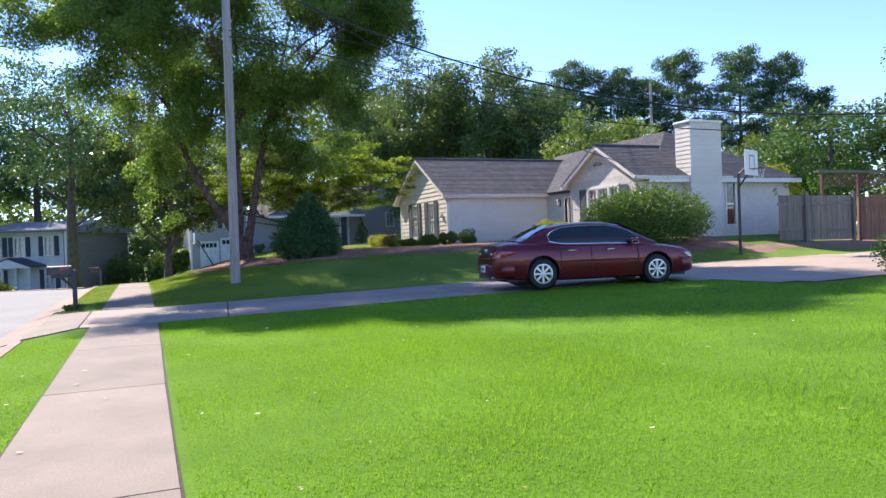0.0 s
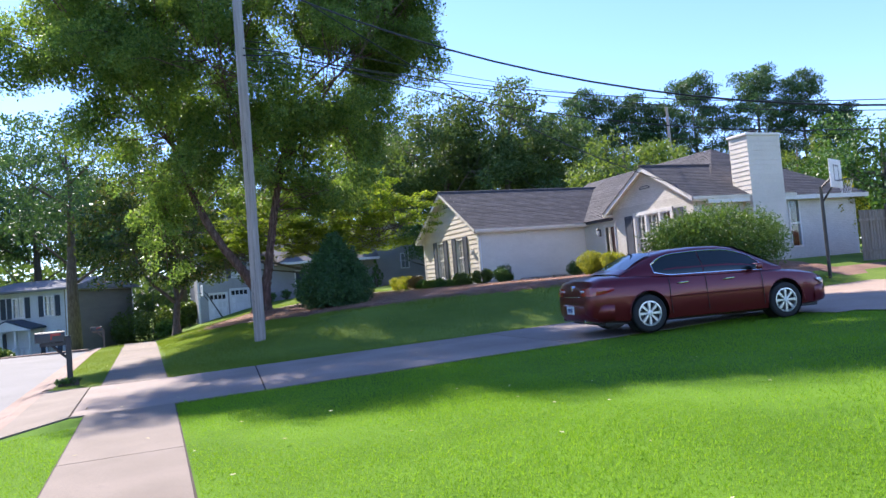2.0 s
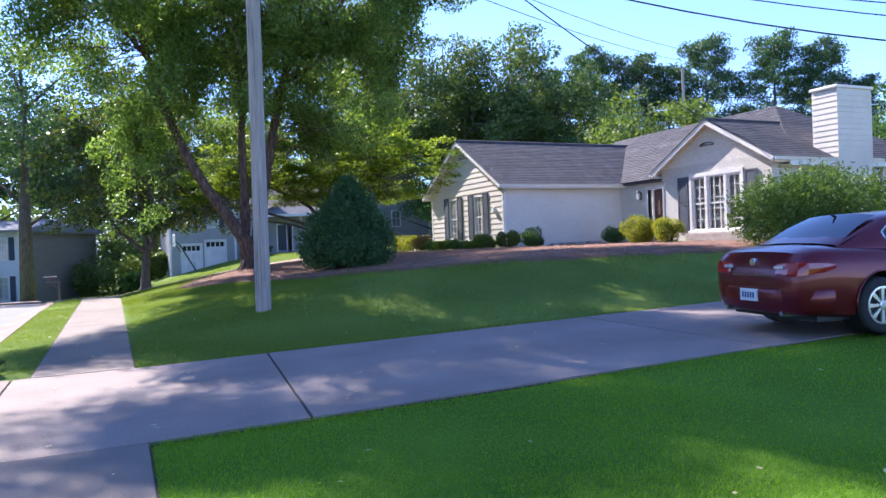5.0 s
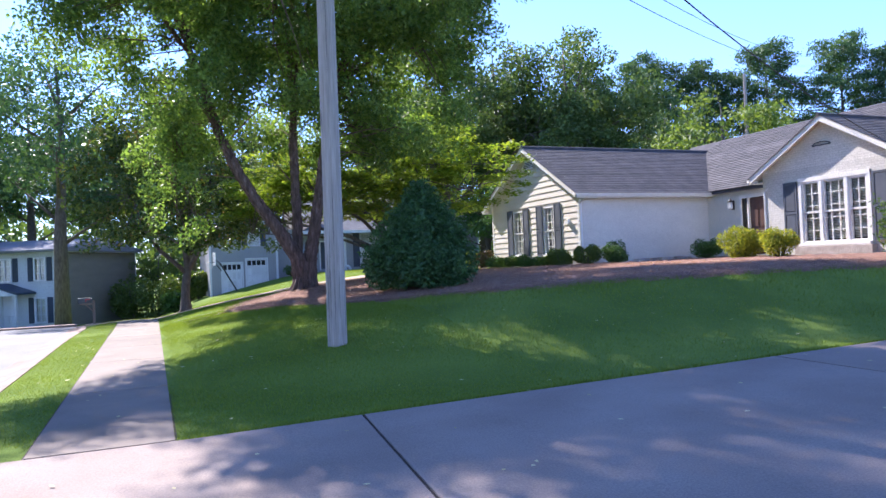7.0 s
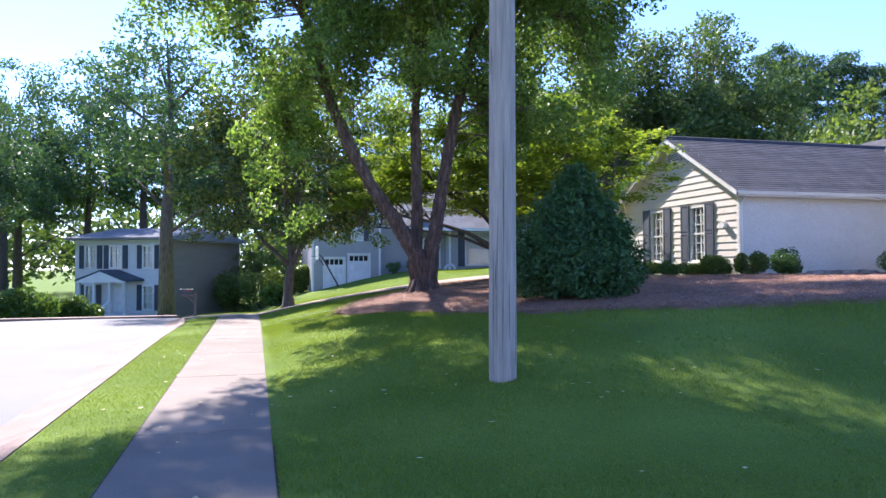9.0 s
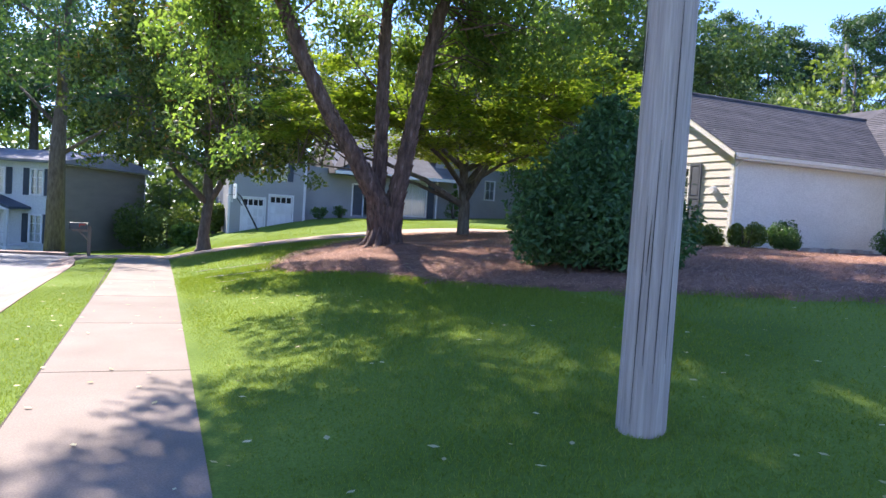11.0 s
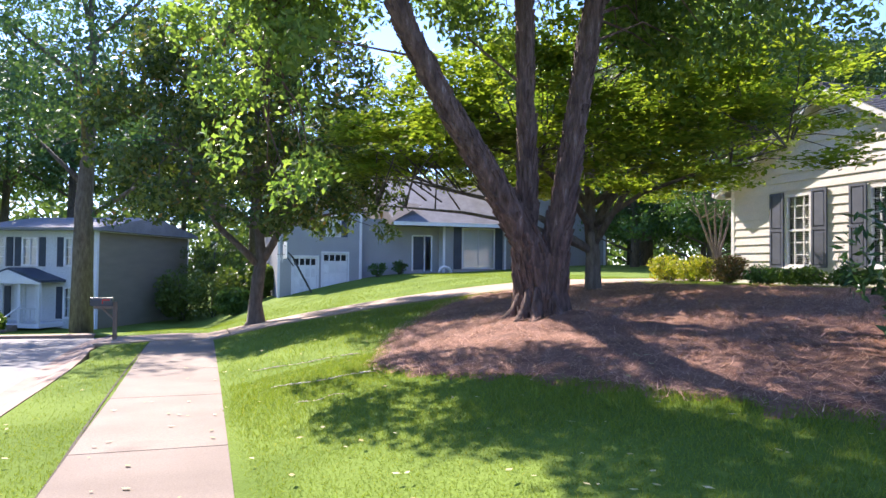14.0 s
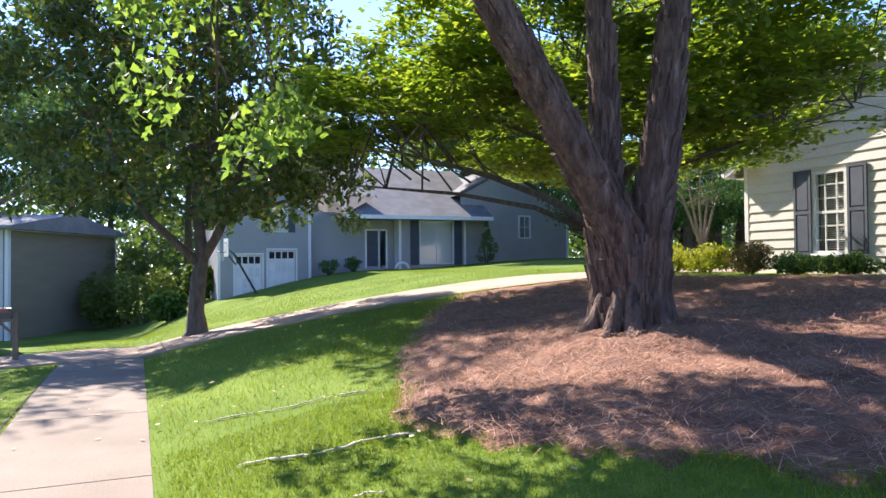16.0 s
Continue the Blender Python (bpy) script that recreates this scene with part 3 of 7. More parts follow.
def build_mulch():
    xs, ys = np.arange(1.2, 22.4, 0.22), np.arange(18.6, 40.8, 0.22)
    gx, gy = np.meshgrid(xs, ys)
    rng = np.random.default_rng(5)
    gx = gx + rng.uniform(-0.06, 0.06, gx.shape)
    gy = gy + rng.uniform(-0.06, 0.06, gy.shape)
    ins = in_poly(gx, gy, MULCH)
    d = edge_dist(gx, gy, MULCH) * np.where(ins, 1, -1)
    mound = 0.16 * np.exp(-((gx - 4.0) ** 2 + (gy - 31.0) ** 2) / 1.6)
    z = lie(gx, gy) + np.clip(d * 0.16 - 0.015, -0.06, 0.05) + rng.uniform(-0.02, 0.025, gx.shape) + 0.02 * np.sin(gx * 5.1 + 2 * np.sin(gy * 3.3)) * np.sin(gy * 6.3 + np.sin(gx * 4.2)) + mound
    ok = d > -0.5
    idx = -np.ones(gx.shape, int)
    idx[ok] = np.arange(ok.sum())
    faces = []
    for j in range(gx.shape[0] - 1):
        for i in range(gx.shape[1] - 1):
            q = (idx[j, i], idx[j, i + 1], idx[j + 1, i + 1], idx[j + 1, i])
            if min(q) >= 0:
                faces.append(q)
    me = bpy.data.meshes.new("mulch_bed")
    me.from_pydata(np.stack([gx[ok], gy[ok], z[ok]], 1).tolist(), [], faces)
    me.materials.append(M_MULCH)
    for p in me.polygons:
        p.use_smooth = True
    tagged(new("mulch_bed", me), "reddish-brown pine straw bed round the trees", "mulch", kind="structure")
    # loose needles
    n = 210000
    px, py = rng.uniform(1.4, 14.5, n), rng.uniform(20.5, 40.2, n)
    keep = in_poly(px, py, MULCH) & (rng.uniform(0, 1, n) < np.where(py < 33, 1.0, 0.55))
    px, py = px[keep], py[keep]
    # stray straw thrown over the bed's edge
    m = 3000
    ex, ey = rng.uniform(1.0, 8.0, m), rng.uniform(22.0, 34.0, m)
    near = edge_dist(ex, ey, MULCH) < 0.35 * rng.uniform(0, 1, m)
    px, py = np.concatenate([px, ex[near]]), np.concatenate([py, ey[near]])
    n = len(px)
    a = rng.uniform(0, 2 * np.pi, n)
    ln, wd = rng.uniform(0.05, 0.11, n), rng.uniform(0.0016, 0.0034, n)
    md = 0.16 * np.exp(-((px - 4.0) ** 2 + (py - 31.0) ** 2) / 1.6)
    pz = lie(px, py) + 0.055 + md + rng.uniform(0, 0.03, n)
    tilt = rng.normal(0, 0.25, n)
    dx, dy, dz = np.cos(a) * ln, np.sin(a) * ln, tilt * ln
    wx, wy = -np.sin(a) * wd, np.cos(a) * wd
    tri = np.stack([np.stack([px - dx - wx, py - dy - wy, pz - dz], 1), np.stack([px - dx + wx, py - dy + wy, pz - dz], 1), np.stack([px + dx, py + dy, pz + dz], 1)], 1)
    tagged(new("pine_needles", raw_mesh("pine_needles", tri.reshape(-1, 3), 3, M_NEEDLE)), "loose dry brown pine needles on the bed", "pine straw", kind="stuff")


def build_edges():
    """Bare trimmed soil where turf meets concrete; the turf lip's shade is painted in too."""
    e = thing("lawn_edge", label="dark strip of bare soil and painted edge shade along the trimmed turf", category="soil", kind="structure")
    for y0, y1 in ((-5.0, 4.0), (4.0, 12.95), (16.95, 28.0), (28.0, 40.4)):
        for side, w in ((walk_left, -0.022), (walk_right, 0.02)):
            a, b = float(side(y0)), float(side(y1))
            part("soil_strip", slab([(min(a, a + w), y0), (max(a, a + w), y0), (max(b, b + w), y1), (min(b, b + w), y1)], 0.004, 0.05, 10), M_JOINT, e)
    # along the driveway the dark strip paints the shadow under the grass lip
    for y0 in (12.955, 16.905):
        part("soil_strip", slab([(0.12, y0), (11.6, y0), (11.6, y0 + 0.04), (0.12, y0 + 0.04)], 0.004, 0.05, 10), M_JOINT, e)


build_edges()
build_road()
build_kerbs()
build_pavement()
build_drive()
build_mulch()


# ---------------------------------------------------------------- house parts
def wall(parent, name, axis, at, u0, u1, z0, z1, holes, thick, material, label=""):
    """A wall with openings through it. axis 'x': the wall faces along x at that x; u is y. Thick goes towards plus."""
    us = sorted({u0, u1, *[v for hl in holes for v in hl[:2]]})
    zs = sorted({z0, z1, *[v for hl in holes for v in hl[2:4]]})
    bm = bmesh.new()
    for a, b in zip(us, us[1:]):
        for c, d in zip(zs, zs[1:]):
            if any(hl[0] <= (a + b) / 2 <= hl[1] and hl[2] <= (c + d) / 2 <= hl[3] for hl in holes):
                continue
            if axis == "x":
                box(bm, at, at + thick, a, b, c, d)
            else:
                box(bm, a, b, at, at + thick, c, d)
    bmesh.ops.remove_doubles(bm, verts=bm.verts[:], dist=0.0005)
    return part(name, bm, material, parent, label)


def window_x(parent, x, y0, y1, z0, z1, cols=3, rows=4, blind=True, sill=True, wood=None):
    """A sash window in a wall that faces minus x."""
    wood = wood or M_TRIM
    w = thing("window")
    w.parent = parent
    f = 0.07
    part("window_frame", boxes((x - 0.03, x + 0.09, y0, y0 + f, z0, z1), (x - 0.03, x + 0.09, y1 - f, y1, z0, z1), (x - 0.03, x + 0.09, y0 + f, y1 - f, z1 - f, z1), (x - 0.03, x + 0.09, y0 + f, y1 - f, z0, z0 + f)), wood, w)
    zm = (z0 + z1) / 2
    part("meeting_rail", boxes((x + 0.0, x + 0.06, y0 + f, y1 - f, zm - 0.03, zm + 0.03)), wood, w)
    for i in range(1, cols):
        yy = y0 + (y1 - y0) * i / cols
        part("muntin", boxes((x + 0.012, x + 0.05, yy - 0.013, yy + 0.013, z0 + f, z1 - f)), wood, w)
    for j in range(1, rows):
        zz = z0 + (z1 - z0) * j / rows
        if abs(zz - zm) > 0.05:
            part("muntin", boxes((x + 0.016, x + 0.054, y0 + f, y1 - f, zz - 0.013, zz + 0.013)), wood, w)
    pane = part("pane", boxes((x + 0.056, x + 0.064, y0 + f, y1 - f, z0 + f, z1 - f)), M_GLASS, w, "dark reflecting glass")
    pane.visible_shadow = False
    if blind:
        bm = bmesh.new()
        zz = z1 - 0.1
        while zz > z0 + 0.1:
            box(bm, x + 0.13, x + 0.15, y0 + f, y1 - f, zz, zz + 0.035)
            zz -= 0.05
        part("blind", bm, M_BLIND, w, "white slatted blind drawn down")
    if sill:
        part("window_sill", soft_box(x - 0.09, x + 0.02, y0 - 0.05, y1 + 0.05, z0 - 0.06, z0 - 0.002, 0.01), wood, w)
    return w


def shutter_x(parent, x, y0, y1, z0, z1, material):
    """A two-panelled shutter on a wall that faces minus x."""
    s = thing("shutter")
    s.parent = parent
    f = 0.06
    part("shutter_frame", boxes((x - 0.045, x - 0.004, y0, y0 + f, z0, z1), (x - 0.045, x - 0.004, y1 - f, y1, z0, z1), (x - 0.045, x - 0.004, y0 + f, y1 - f, z1 - f, z1), (x - 0.045, x - 0.004, y0 + f, y1 - f, z0, z0 + f), (x - 0.045, x - 0.004, y0 + f, y1 - f, (z0 + z1) / 2 - 0.04, (z0 + z1) / 2 + 0.04)), material, s)
    zm = (z0 + z1) / 2
    part("back_board", boxes((x - 0.02, x - 0.004, y0 + f, y1 - f, z0 + f, z1 - f)), material, s)
    for a, b in ((z0 + f, zm - 0.04), (zm + 0.04, z1 - f)):
        part("raised_panel", soft_box(x - 0.036, x - 0.018, y0 + f + 0.02, y1 - f - 0.02, a + 0.02, b - 0.02, 0.012), material, s)
    return s


def courses(parent, ridge, eave, along, step=0.165, material=None, name="shingle_course"):
    """Shingle courses of one roof slope: ridge and eave are (u, z) across the slope, along is (lo, hi, axis);
    the ends may taper: lo and hi are functions of the share down the slope."""
    lo, hi, axis = along
    (ru, rz_), (eu, ez) = ridge, eave
    length = math.hypot(eu - ru, ez - rz_)
    n = max(2, int(length / step))
    nu, nz = -(ez - rz_) / length, (eu - ru) / length
    if nz < 0:
        nu, nz = -nu, -nz
    for k in range(n):
        t0, t1 = k / n, (k + 1) / n
        a = (ru + (eu - ru) * t0, rz_ + (ez - rz_) * t0)
        b = (ru + (eu - ru) * t1 , rz_ + (ez - rz_) * t1)
        top, bot = 0.004, 0.018
        sec = [(a[0] + nu * top, a[1] + nz * top), (b[0] + nu * bot, b[1] + nz * bot), (b[0], b[1]), (a[0], a[1])]
        bm = bmesh.new()
        ends = [(lo(t0), lo(t1)), (hi(t0), hi(t1))]
        rings = []
        for e0, e1 in ends:
            ring = []
            for i, (u, z) in enumerate(sec):
                w = e0 if i in (0, 3) else e1
                ring.append(bm.verts.new((w, u, z) if axis == "x" else (u, w, z)))
            rings.append(ring)
        for i in range(4):
            j = (i + 1) % 4
            bm.faces.new((rings[0][i], rings[0][j], rings[1][j], rings[1][i]))
        bm.faces.new(rings[0][::-1])
        bm.faces.new(rings[1])
        bmesh.ops.recalc_face_normals(bm, faces=bm.faces[:])
        part(name, bm, material or M_SHINGLE, parent)


def siding_x(parent, x, y0, y1, z0, gable, holes, material, step=0.23):
    """Lap boards on a wall that faces minus x; gable(z) gives the half of the wall that stays under the roof."""
    z = z0
    while True:
        a, b = gable(z + step * 0.6)
        a, b = max(a, y0), min(b, y1)
        if b - a < 0.3:
            break
        spans = [(a, b)]
        for h0, h1, hz0, hz1 in holes:
            if hz0 < z + step * 0.5 < hz1:
                spans = [s for p, q in spans for s in ((p, min(q, h0)), (max(p, h1), q)) if s[1] - s[0] > 0.05]
        for p, q in spans:
            bm = bmesh.new()
            sec = [(x - 0.032, z), (x - 0.003, z), (x - 0.003, z + step + 0.01), (x - 0.008, z + step + 0.01)]
            prism(bm, sec, p, q, "y")
            part("siding_board", bm, material, parent)
        z += step


# ---------------------------------------------------------------- the cream house
GX, GY0, GY1, GE, GP = 14.45, 32.6, 39.75, 3.86, 5.92     # garage wing: front wall, sides, eave and peak
EX, EY0, EY1, EE, EP = 19.55, 23.85, 29.0, 3.98, 5.45     # entry gable wing
RX = 20.4                                                 # recess with the door
HX1 = 28.5                                                # far end of the main part
BASE = 0.9
house = thing("cream_house", 18, 30, BASE, label="single-storey cream house with dark shingled gable roofs", category="house")
house.matrix_world = Matrix.Identity(4)

GM = (GY0 + GY1) / 2
W1, W2 = (36.85, 37.72, 1.55, 3.45), (34.35, 35.2, 1.55, 3.45)
wall(house, "garage_front_wall", "x", GX, GY0, GY1, BASE, GE, [W1, W2], 0.16, M_SIDING)
bm = bmesh.new()
prism(bm, [(GY0, GE + 0.002), (GY1, GE + 0.002), (GM, GP - 0.03)], GX, GX + 0.16, "x")
part("gable_wall", bm, M_SIDING, house)
wall(house, "garage_side_wall", "y", GY0 + 0.004, GX + 0.162, RX, BASE, GE, [], 0.16, M_CREAM, "plain cream painted side wall")
wall(house, "garage_back_wall", "y", GY1 - 0.164, GX + 0.162, 27.0, BASE, GE, [], 0.16, M_CREAM)
slope_g = (GP - GE) / (GM - GY0)


def gable_g(z):
    k = max(0.0, (z - GE) / slope_g)
    return GY0 + k, GY1 - k


siding_x(house, GX, GY0 + 0.12, GY1 - 0.12, BASE + 0.12, gable_g, [W1, W2], M_SIDING)
for wn_, (a, b, c, d) in enumerate((W1, W2)):
    window_x(house, GX, a, b, c, d, 3, 6)
    shutter_x(house, GX - 0.025, b + 0.03, b + 0.5, c - 0.02, d + 0.06, M_SHUTTER)
    shutter_x(house, GX - 0.025, a - 0.5, a - 0.03, c - 0.02, d + 0.06, M_SHUTTER)
for yy in (GY0, GY1 - 0.12):
    part("corner_board", boxes((GX - 0.035, GX - 0.003, yy, yy + 0.12, BASE, GE - 0.02)), M_TRIM, house)
part("corner_board", boxes((GX - 0.03, GX + 0.09, GY0 - 0.028, GY0 + 0.001, BASE, GE - 0.02)), M_TRIM, house)
# added near-black sheet closes the inside, painting the unlit room behind the windows
part("dark_backing", boxes((GX + 1.2, GX + 1.25, GY0 + 0.3, GY1 - 0.3, BASE, GE)), M_DARK, house)
# louvred gable vent, arched
bm = bmesh.new()
vent = [(GM + 0.48 * math.cos(a), GP - 0.82 + 0.36 * math.sin(a)) for a in np.linspace(0, math.pi, 13)]
prism(bm, vent, GX - 0.055, GX - 0.03, "x")
vent_ob = part("gable_vent", bm, M_DARK, house, "half-round louvred gable vent")
rim = bmesh.new()
tube(rim, [(GX - 0.06, u, v) for u, v in vent] + [(GX - 0.06, *vent[0])], [0.03] * 14, 6)
part("vent_rim", rim, M_TRIM, vent_ob)
for k in range(5):
    zz = GP - 0.80 + k * 0.065
    hw = 0.46 * math.sqrt(max(0.0, 1 - ((zz - GP + 0.82) / 0.36) ** 2))
    part("slat", boxes((GX - 0.075, GX - 0.056, GM - hw, GM + hw, zz, zz + 0.03)), M_TRIM, vent_ob)
# meter box on the gable wall
part("electric_meter", lathe(bmesh.new(), [(0.11, GX - 0.15), (0.12, GX - 0.10), (0.12, GX - 0.03)], 14, (0, 33.3, 2.72), "x"), M_TRIM, house, "small round electric meter")


def gable_roof_x(parent, x0, x1, y0, y1, eave, peak, over, rake, deck=0.07):
    """A gable roof with its ridge along x; returns its ridge height."""
    m = (y0 + y1) / 2
    k = (peak - eave) / (m - y0)
    ez = eave - k * over
    bm = bmesh.new()
    prism(bm, [(y0 - over, ez), (m, peak), (y1 + over, ez), (y1 + over, ez + deck), (m, peak + deck), (y0 - over, ez + deck)], x0 - rake + 0.03, x1, "x")
    deck_ob = part("roof", bm, M_TRIM, parent)
    lo, hi = (lambda t: x0 - rake - 0.03), (lambda t: x1)
    courses(deck_ob, (m, peak + deck), (y0 - over - 0.03, ez + deck - 0.03 * k), (lo, hi, "x"))
    courses(deck_ob, (m, peak + deck), (y1 + over + 0.03, ez + deck - 0.03 * k), (lo, hi, "x"))
    cap = bmesh.new()
    tube(cap, [(x0 - rake - 0.035, m, peak + deck + 0.015), (x1, m, peak + deck + 0.015)], [0.06, 0.06], 6)
    part("ridge_cap", cap, M_SHINGLE, deck_ob)
    # fascia: two raking boards and an eave board with gutter
    for sgn, ye in ((-1, y0 - over), (1, y1 + over)):
        rk = bmesh.new()
        prism(rk, [(ye, ez - 0.12), (ye, ez + deck + 0.005), (m, peak + deck + 0.005), (m, peak - 0.12)], x0 - rake, x0 - rake + 0.028, "x")
        part("rake_board", rk, M_TRIM, parent)
        part("eave_board", boxes((x0 - rake, x1, min(ye, ye - sgn * 0.03), max(ye, ye - sgn * 0.03), ez - 0.12, ez + 0.0)), M_TRIM, parent)
        part("soffit", boxes((x0 + 0.0, x1, min(ye - sgn * 0.03, ye - sgn * over), max(ye - sgn * 0.03, ye - sgn * over), ez - 0.115, ez - 0.09)), M_TRIM, parent)
        gut = bmesh.new()
        prism(gut, [(ye + sgn * 0.005, ez + 0.045), (ye + sgn * 0.005, ez - 0.07), (ye + sgn * 0.09, ez - 0.07), (ye + sgn * 0.12, ez + 0.03), (ye + sgn * 0.105, ez + 0.03), (ye + sgn * 0.08, ez - 0.05), (ye + sgn * 0.02, ez - 0.05), (ye + sgn * 0.02, ez + 0.045)], x0 - rake + 0.02, x1, "x")
        part("gutter", gut, M_TRIM, parent)
    return deck_ob


gable_roof_x(house, GX, 26.0, GY0, GY1, GE, GP, 0.35, 0.36)

# entry gable
EM = (EY0 + EY1) / 2
EWZ0, EWZ1 = 1.55, 3.52
BW = [(26.72, 27.42, EWZ0, EWZ1), (25.82, 26.66, EWZ0, EWZ1), (25.1, 25.76, EWZ0, EWZ1)]
wall(house, "entry_front_wall", "x", EX, EY0, EY1, BASE, EE, BW, 0.18, M_BRICK)
bm = bmesh.new()
prism(bm, [(EY0, EE + 0.002), (EY1, EE + 0.002), (EM, EP - 0.03)], EX, EX + 0.18, "x")
part("entry_gable_wall", bm, M_BRICK, house)
wall(house, "entry_return_wall", "y", EY1 - 0.16, EX + 0.182, RX + 0.16, BASE, EE, [], 0.16, M_BRICK)
for a, b, c, d in BW:
    window_x(house, EX, a, b, c, d, 2 if b - a < 0.75 else 3, 5, True, False)
part("window_sill", soft_box(EX - 0.16, EX + 0.0, 25.0, 27.52, EWZ0 - 0.1, EWZ0 - 0.005, 0.015), M_TRIM, house)
part("brick_plinth", soft_box(EX - 0.22, EX - 0.003, 24.9, 27.62, BASE, EWZ0 - 0.105, 0.015), M_STONE, house, "low pale stone plinth under the window")
for yy in (27.42, 26.66, 25.76, 25.0):
    part("mullion", boxes((EX - 0.05, EX - 0.003, yy - 0.0, yy + 0.1, EWZ0, EWZ1 + 0.1)), M_TRIM, house)
part("window_head", boxes((EX - 0.055, EX - 0.003, 25.0, 27.52, EWZ1 + 0.0, EWZ1 + 0.14)), M_TRIM, house)
shutter_x(house, EX - 0.01, 27.6, 28.12, EWZ0, EWZ1 + 0.05, M_SHUTTER)
shutter_x(house, EX - 0.01, 24.42, 24.94, EWZ0, EWZ1 + 0.05, M_SHUTTER)
# black sheet added for the darkness of the entry room
part("dark_backing", boxes((EX + 1.2, EX + 1.25, EY0 + 0.3, EY1 - 0.3, BASE, EE)), M_DARK, house)
bm = bmesh.new()
tube(bm, [(EX - 0.03, 26.6 + 0.33 * math.cos(a), 4.62 + 0.1 * math.sin(a)) for a in np.linspace(0, math.pi, 9)] + [(EX - 0.03, 26.27, 4.62), (EX - 0.03, 26.93, 4.62)], [0.018] * 11, 5)
part("gable_ornament", bm, M_SHUTTER, house, "small grey eyebrow ornament")
gable_roof_x(house, EX, 24.6, EY0, EY1, EE, EP, 0.32, 0.30)

# recess with front door and lantern
DZ0, DZ1 = 1.25, 3.36
wall(house, "recess_wall", "x", RX, EY1 + 0.0, GY0 + 0.002, BASE, 3.7, [(29.62, 30.52, DZ0, DZ1), (30.56, 30.82, DZ0, DZ1)], 0.16, M_CREAM)
door = part("door", soft_box(RX + 0.05, RX + 0.1, 29.65, 30.49, DZ0, DZ1 - 0.04, 0.008), M_DOOR, house, "dark brown panelled front door")
for (a, b, c, d) in ((29.75, 30.02, 1.4, 2.1), (30.12, 30.39, 1.4, 2.1), (29.75, 30.02, 2.25, 3.2), (30.12, 30.39, 2.25, 3.2)):
    part("door_panel", soft_box(RX + 0.03, RX + 0.052, a, b, c, d, 0.01), M_DOOR, door)
part("door_handle", tube(bmesh.new(), [(RX + 0.05, 29.74, 2.2), (RX - 0.01, 29.74, 2.2), (RX - 0.01, 29.74, 2.32)], [0.014] * 3, 6), M_CHROME, door, "small metal handle")
side = part("sidelight", boxes((RX + 0.05, RX + 0.06, 30.56, 30.82, DZ0, DZ1 - 0.04)), M_GLASS, house, "narrow dark sidelight")
# black sheet added for the dark hall behind door and sidelight
part("dark_backing", boxes((RX + 1.0, RX + 1.05, EY1 + 0.1, GY0 - 0.1, BASE, GE)), M_DARK, house)
part("door_frame", boxes((RX - 0.035, RX + 0.1, 30.82, 30.92, DZ0, DZ1 + 0.1), (RX - 0.035, RX + 0.1, 30.5, 30.56, DZ0, DZ1), (RX - 0.035, RX + 0.1, 29.54, 29.64, DZ0, DZ1 + 0.1), (RX - 0.035, RX + 0.1, 29.64, 30.82, DZ1 - 0.02, DZ1 + 0.1)), M_TRIM, house)
lan = part("wall_lantern", boxes((RX - 0.05, RX - 0.003, 31.2, 31.34, 2.95, 3.3)), M_BLACKMETAL, house, "black wall lantern beside the door")
part("lantern_glass", soft_box(RX - 0.2, RX - 0.08, 31.2, 31.34, 2.98, 3.24, 0.02), M_CLEARLENS, lan)
part("lantern_cap", lathe(bmesh.new(), [(0.1, 3.25), (0.11, 3.27), (0.03, 3.36), (0.01, 3.4)], 8, (RX - 0.14, 31.27, 0)), M_BLACKMETAL, lan)
part("door_step", soft_box(RX - 1.2, RX - 0.003, 29.3, 31.2, BASE + 0.05, DZ0 - 0.03, 0.015), M_CONC, house)

# main part behind: walls, hip roof
wall(house, "main_south_wall", "y", EY0 + 0.002, EX + 0.182, HX1, BASE, 3.78, [(24.5, 25.15, 1.6, 3.62)], 0.18, M_BRICK, "painted brick wall beside the chimney")
wall(house, "main_east_wall", "x", HX1 - 0.18, EY0 + 0.19, 39.4, BASE, 3.78, [], 0.18, M_BRICK)
swin = thing("window")
swin.parent = house
part("window_frame", boxes((24.5, 24.57, EY0 - 0.03, EY0 + 0.08, 1.6, 3.62), (25.08, 25.15, EY0 - 0.03, EY0 + 0.08, 1.6, 3.62), (24.57, 25.08, EY0 - 0.03, EY0 + 0.08, 1.6, 1.67), (24.57, 25.08, EY0 - 0.03, EY0 + 0.08, 3.55, 3.62), (24.57, 25.08, EY0 - 0.01, EY0 + 0.05, 2.57, 2.63)), M_TRIM, swin)
part("pane", boxes((24.57, 25.08, EY0 + 0.03, EY0 + 0.038, 1.67, 3.55)), M_GLASS, swin).visible_shadow = False
# black sheet added so the south window looks into darkness
part("dark_backing", boxes((EX + 1.4, HX1 - 0.4, EY0 + 1.0, EY0 + 1.05, BASE, 3.7)), M_DARK, house)
# hip roof over the main part: ridge along y, slopes to minus x, plus x and minus y
HE, HP, MX0, MX1, HY0 = 3.74, 6.5, 20.2, 28.9, 23.5
MXM = (MX0 + MX1) / 2
hip = bmesh.new()
run = MXM - MX0
prism(hip, [(MX0, HE), (MXM, HP), (MX1, HE), (MX1, HE - 0.12), (MX0, HE - 0.12)], HY0 + run, 38.0, "y")
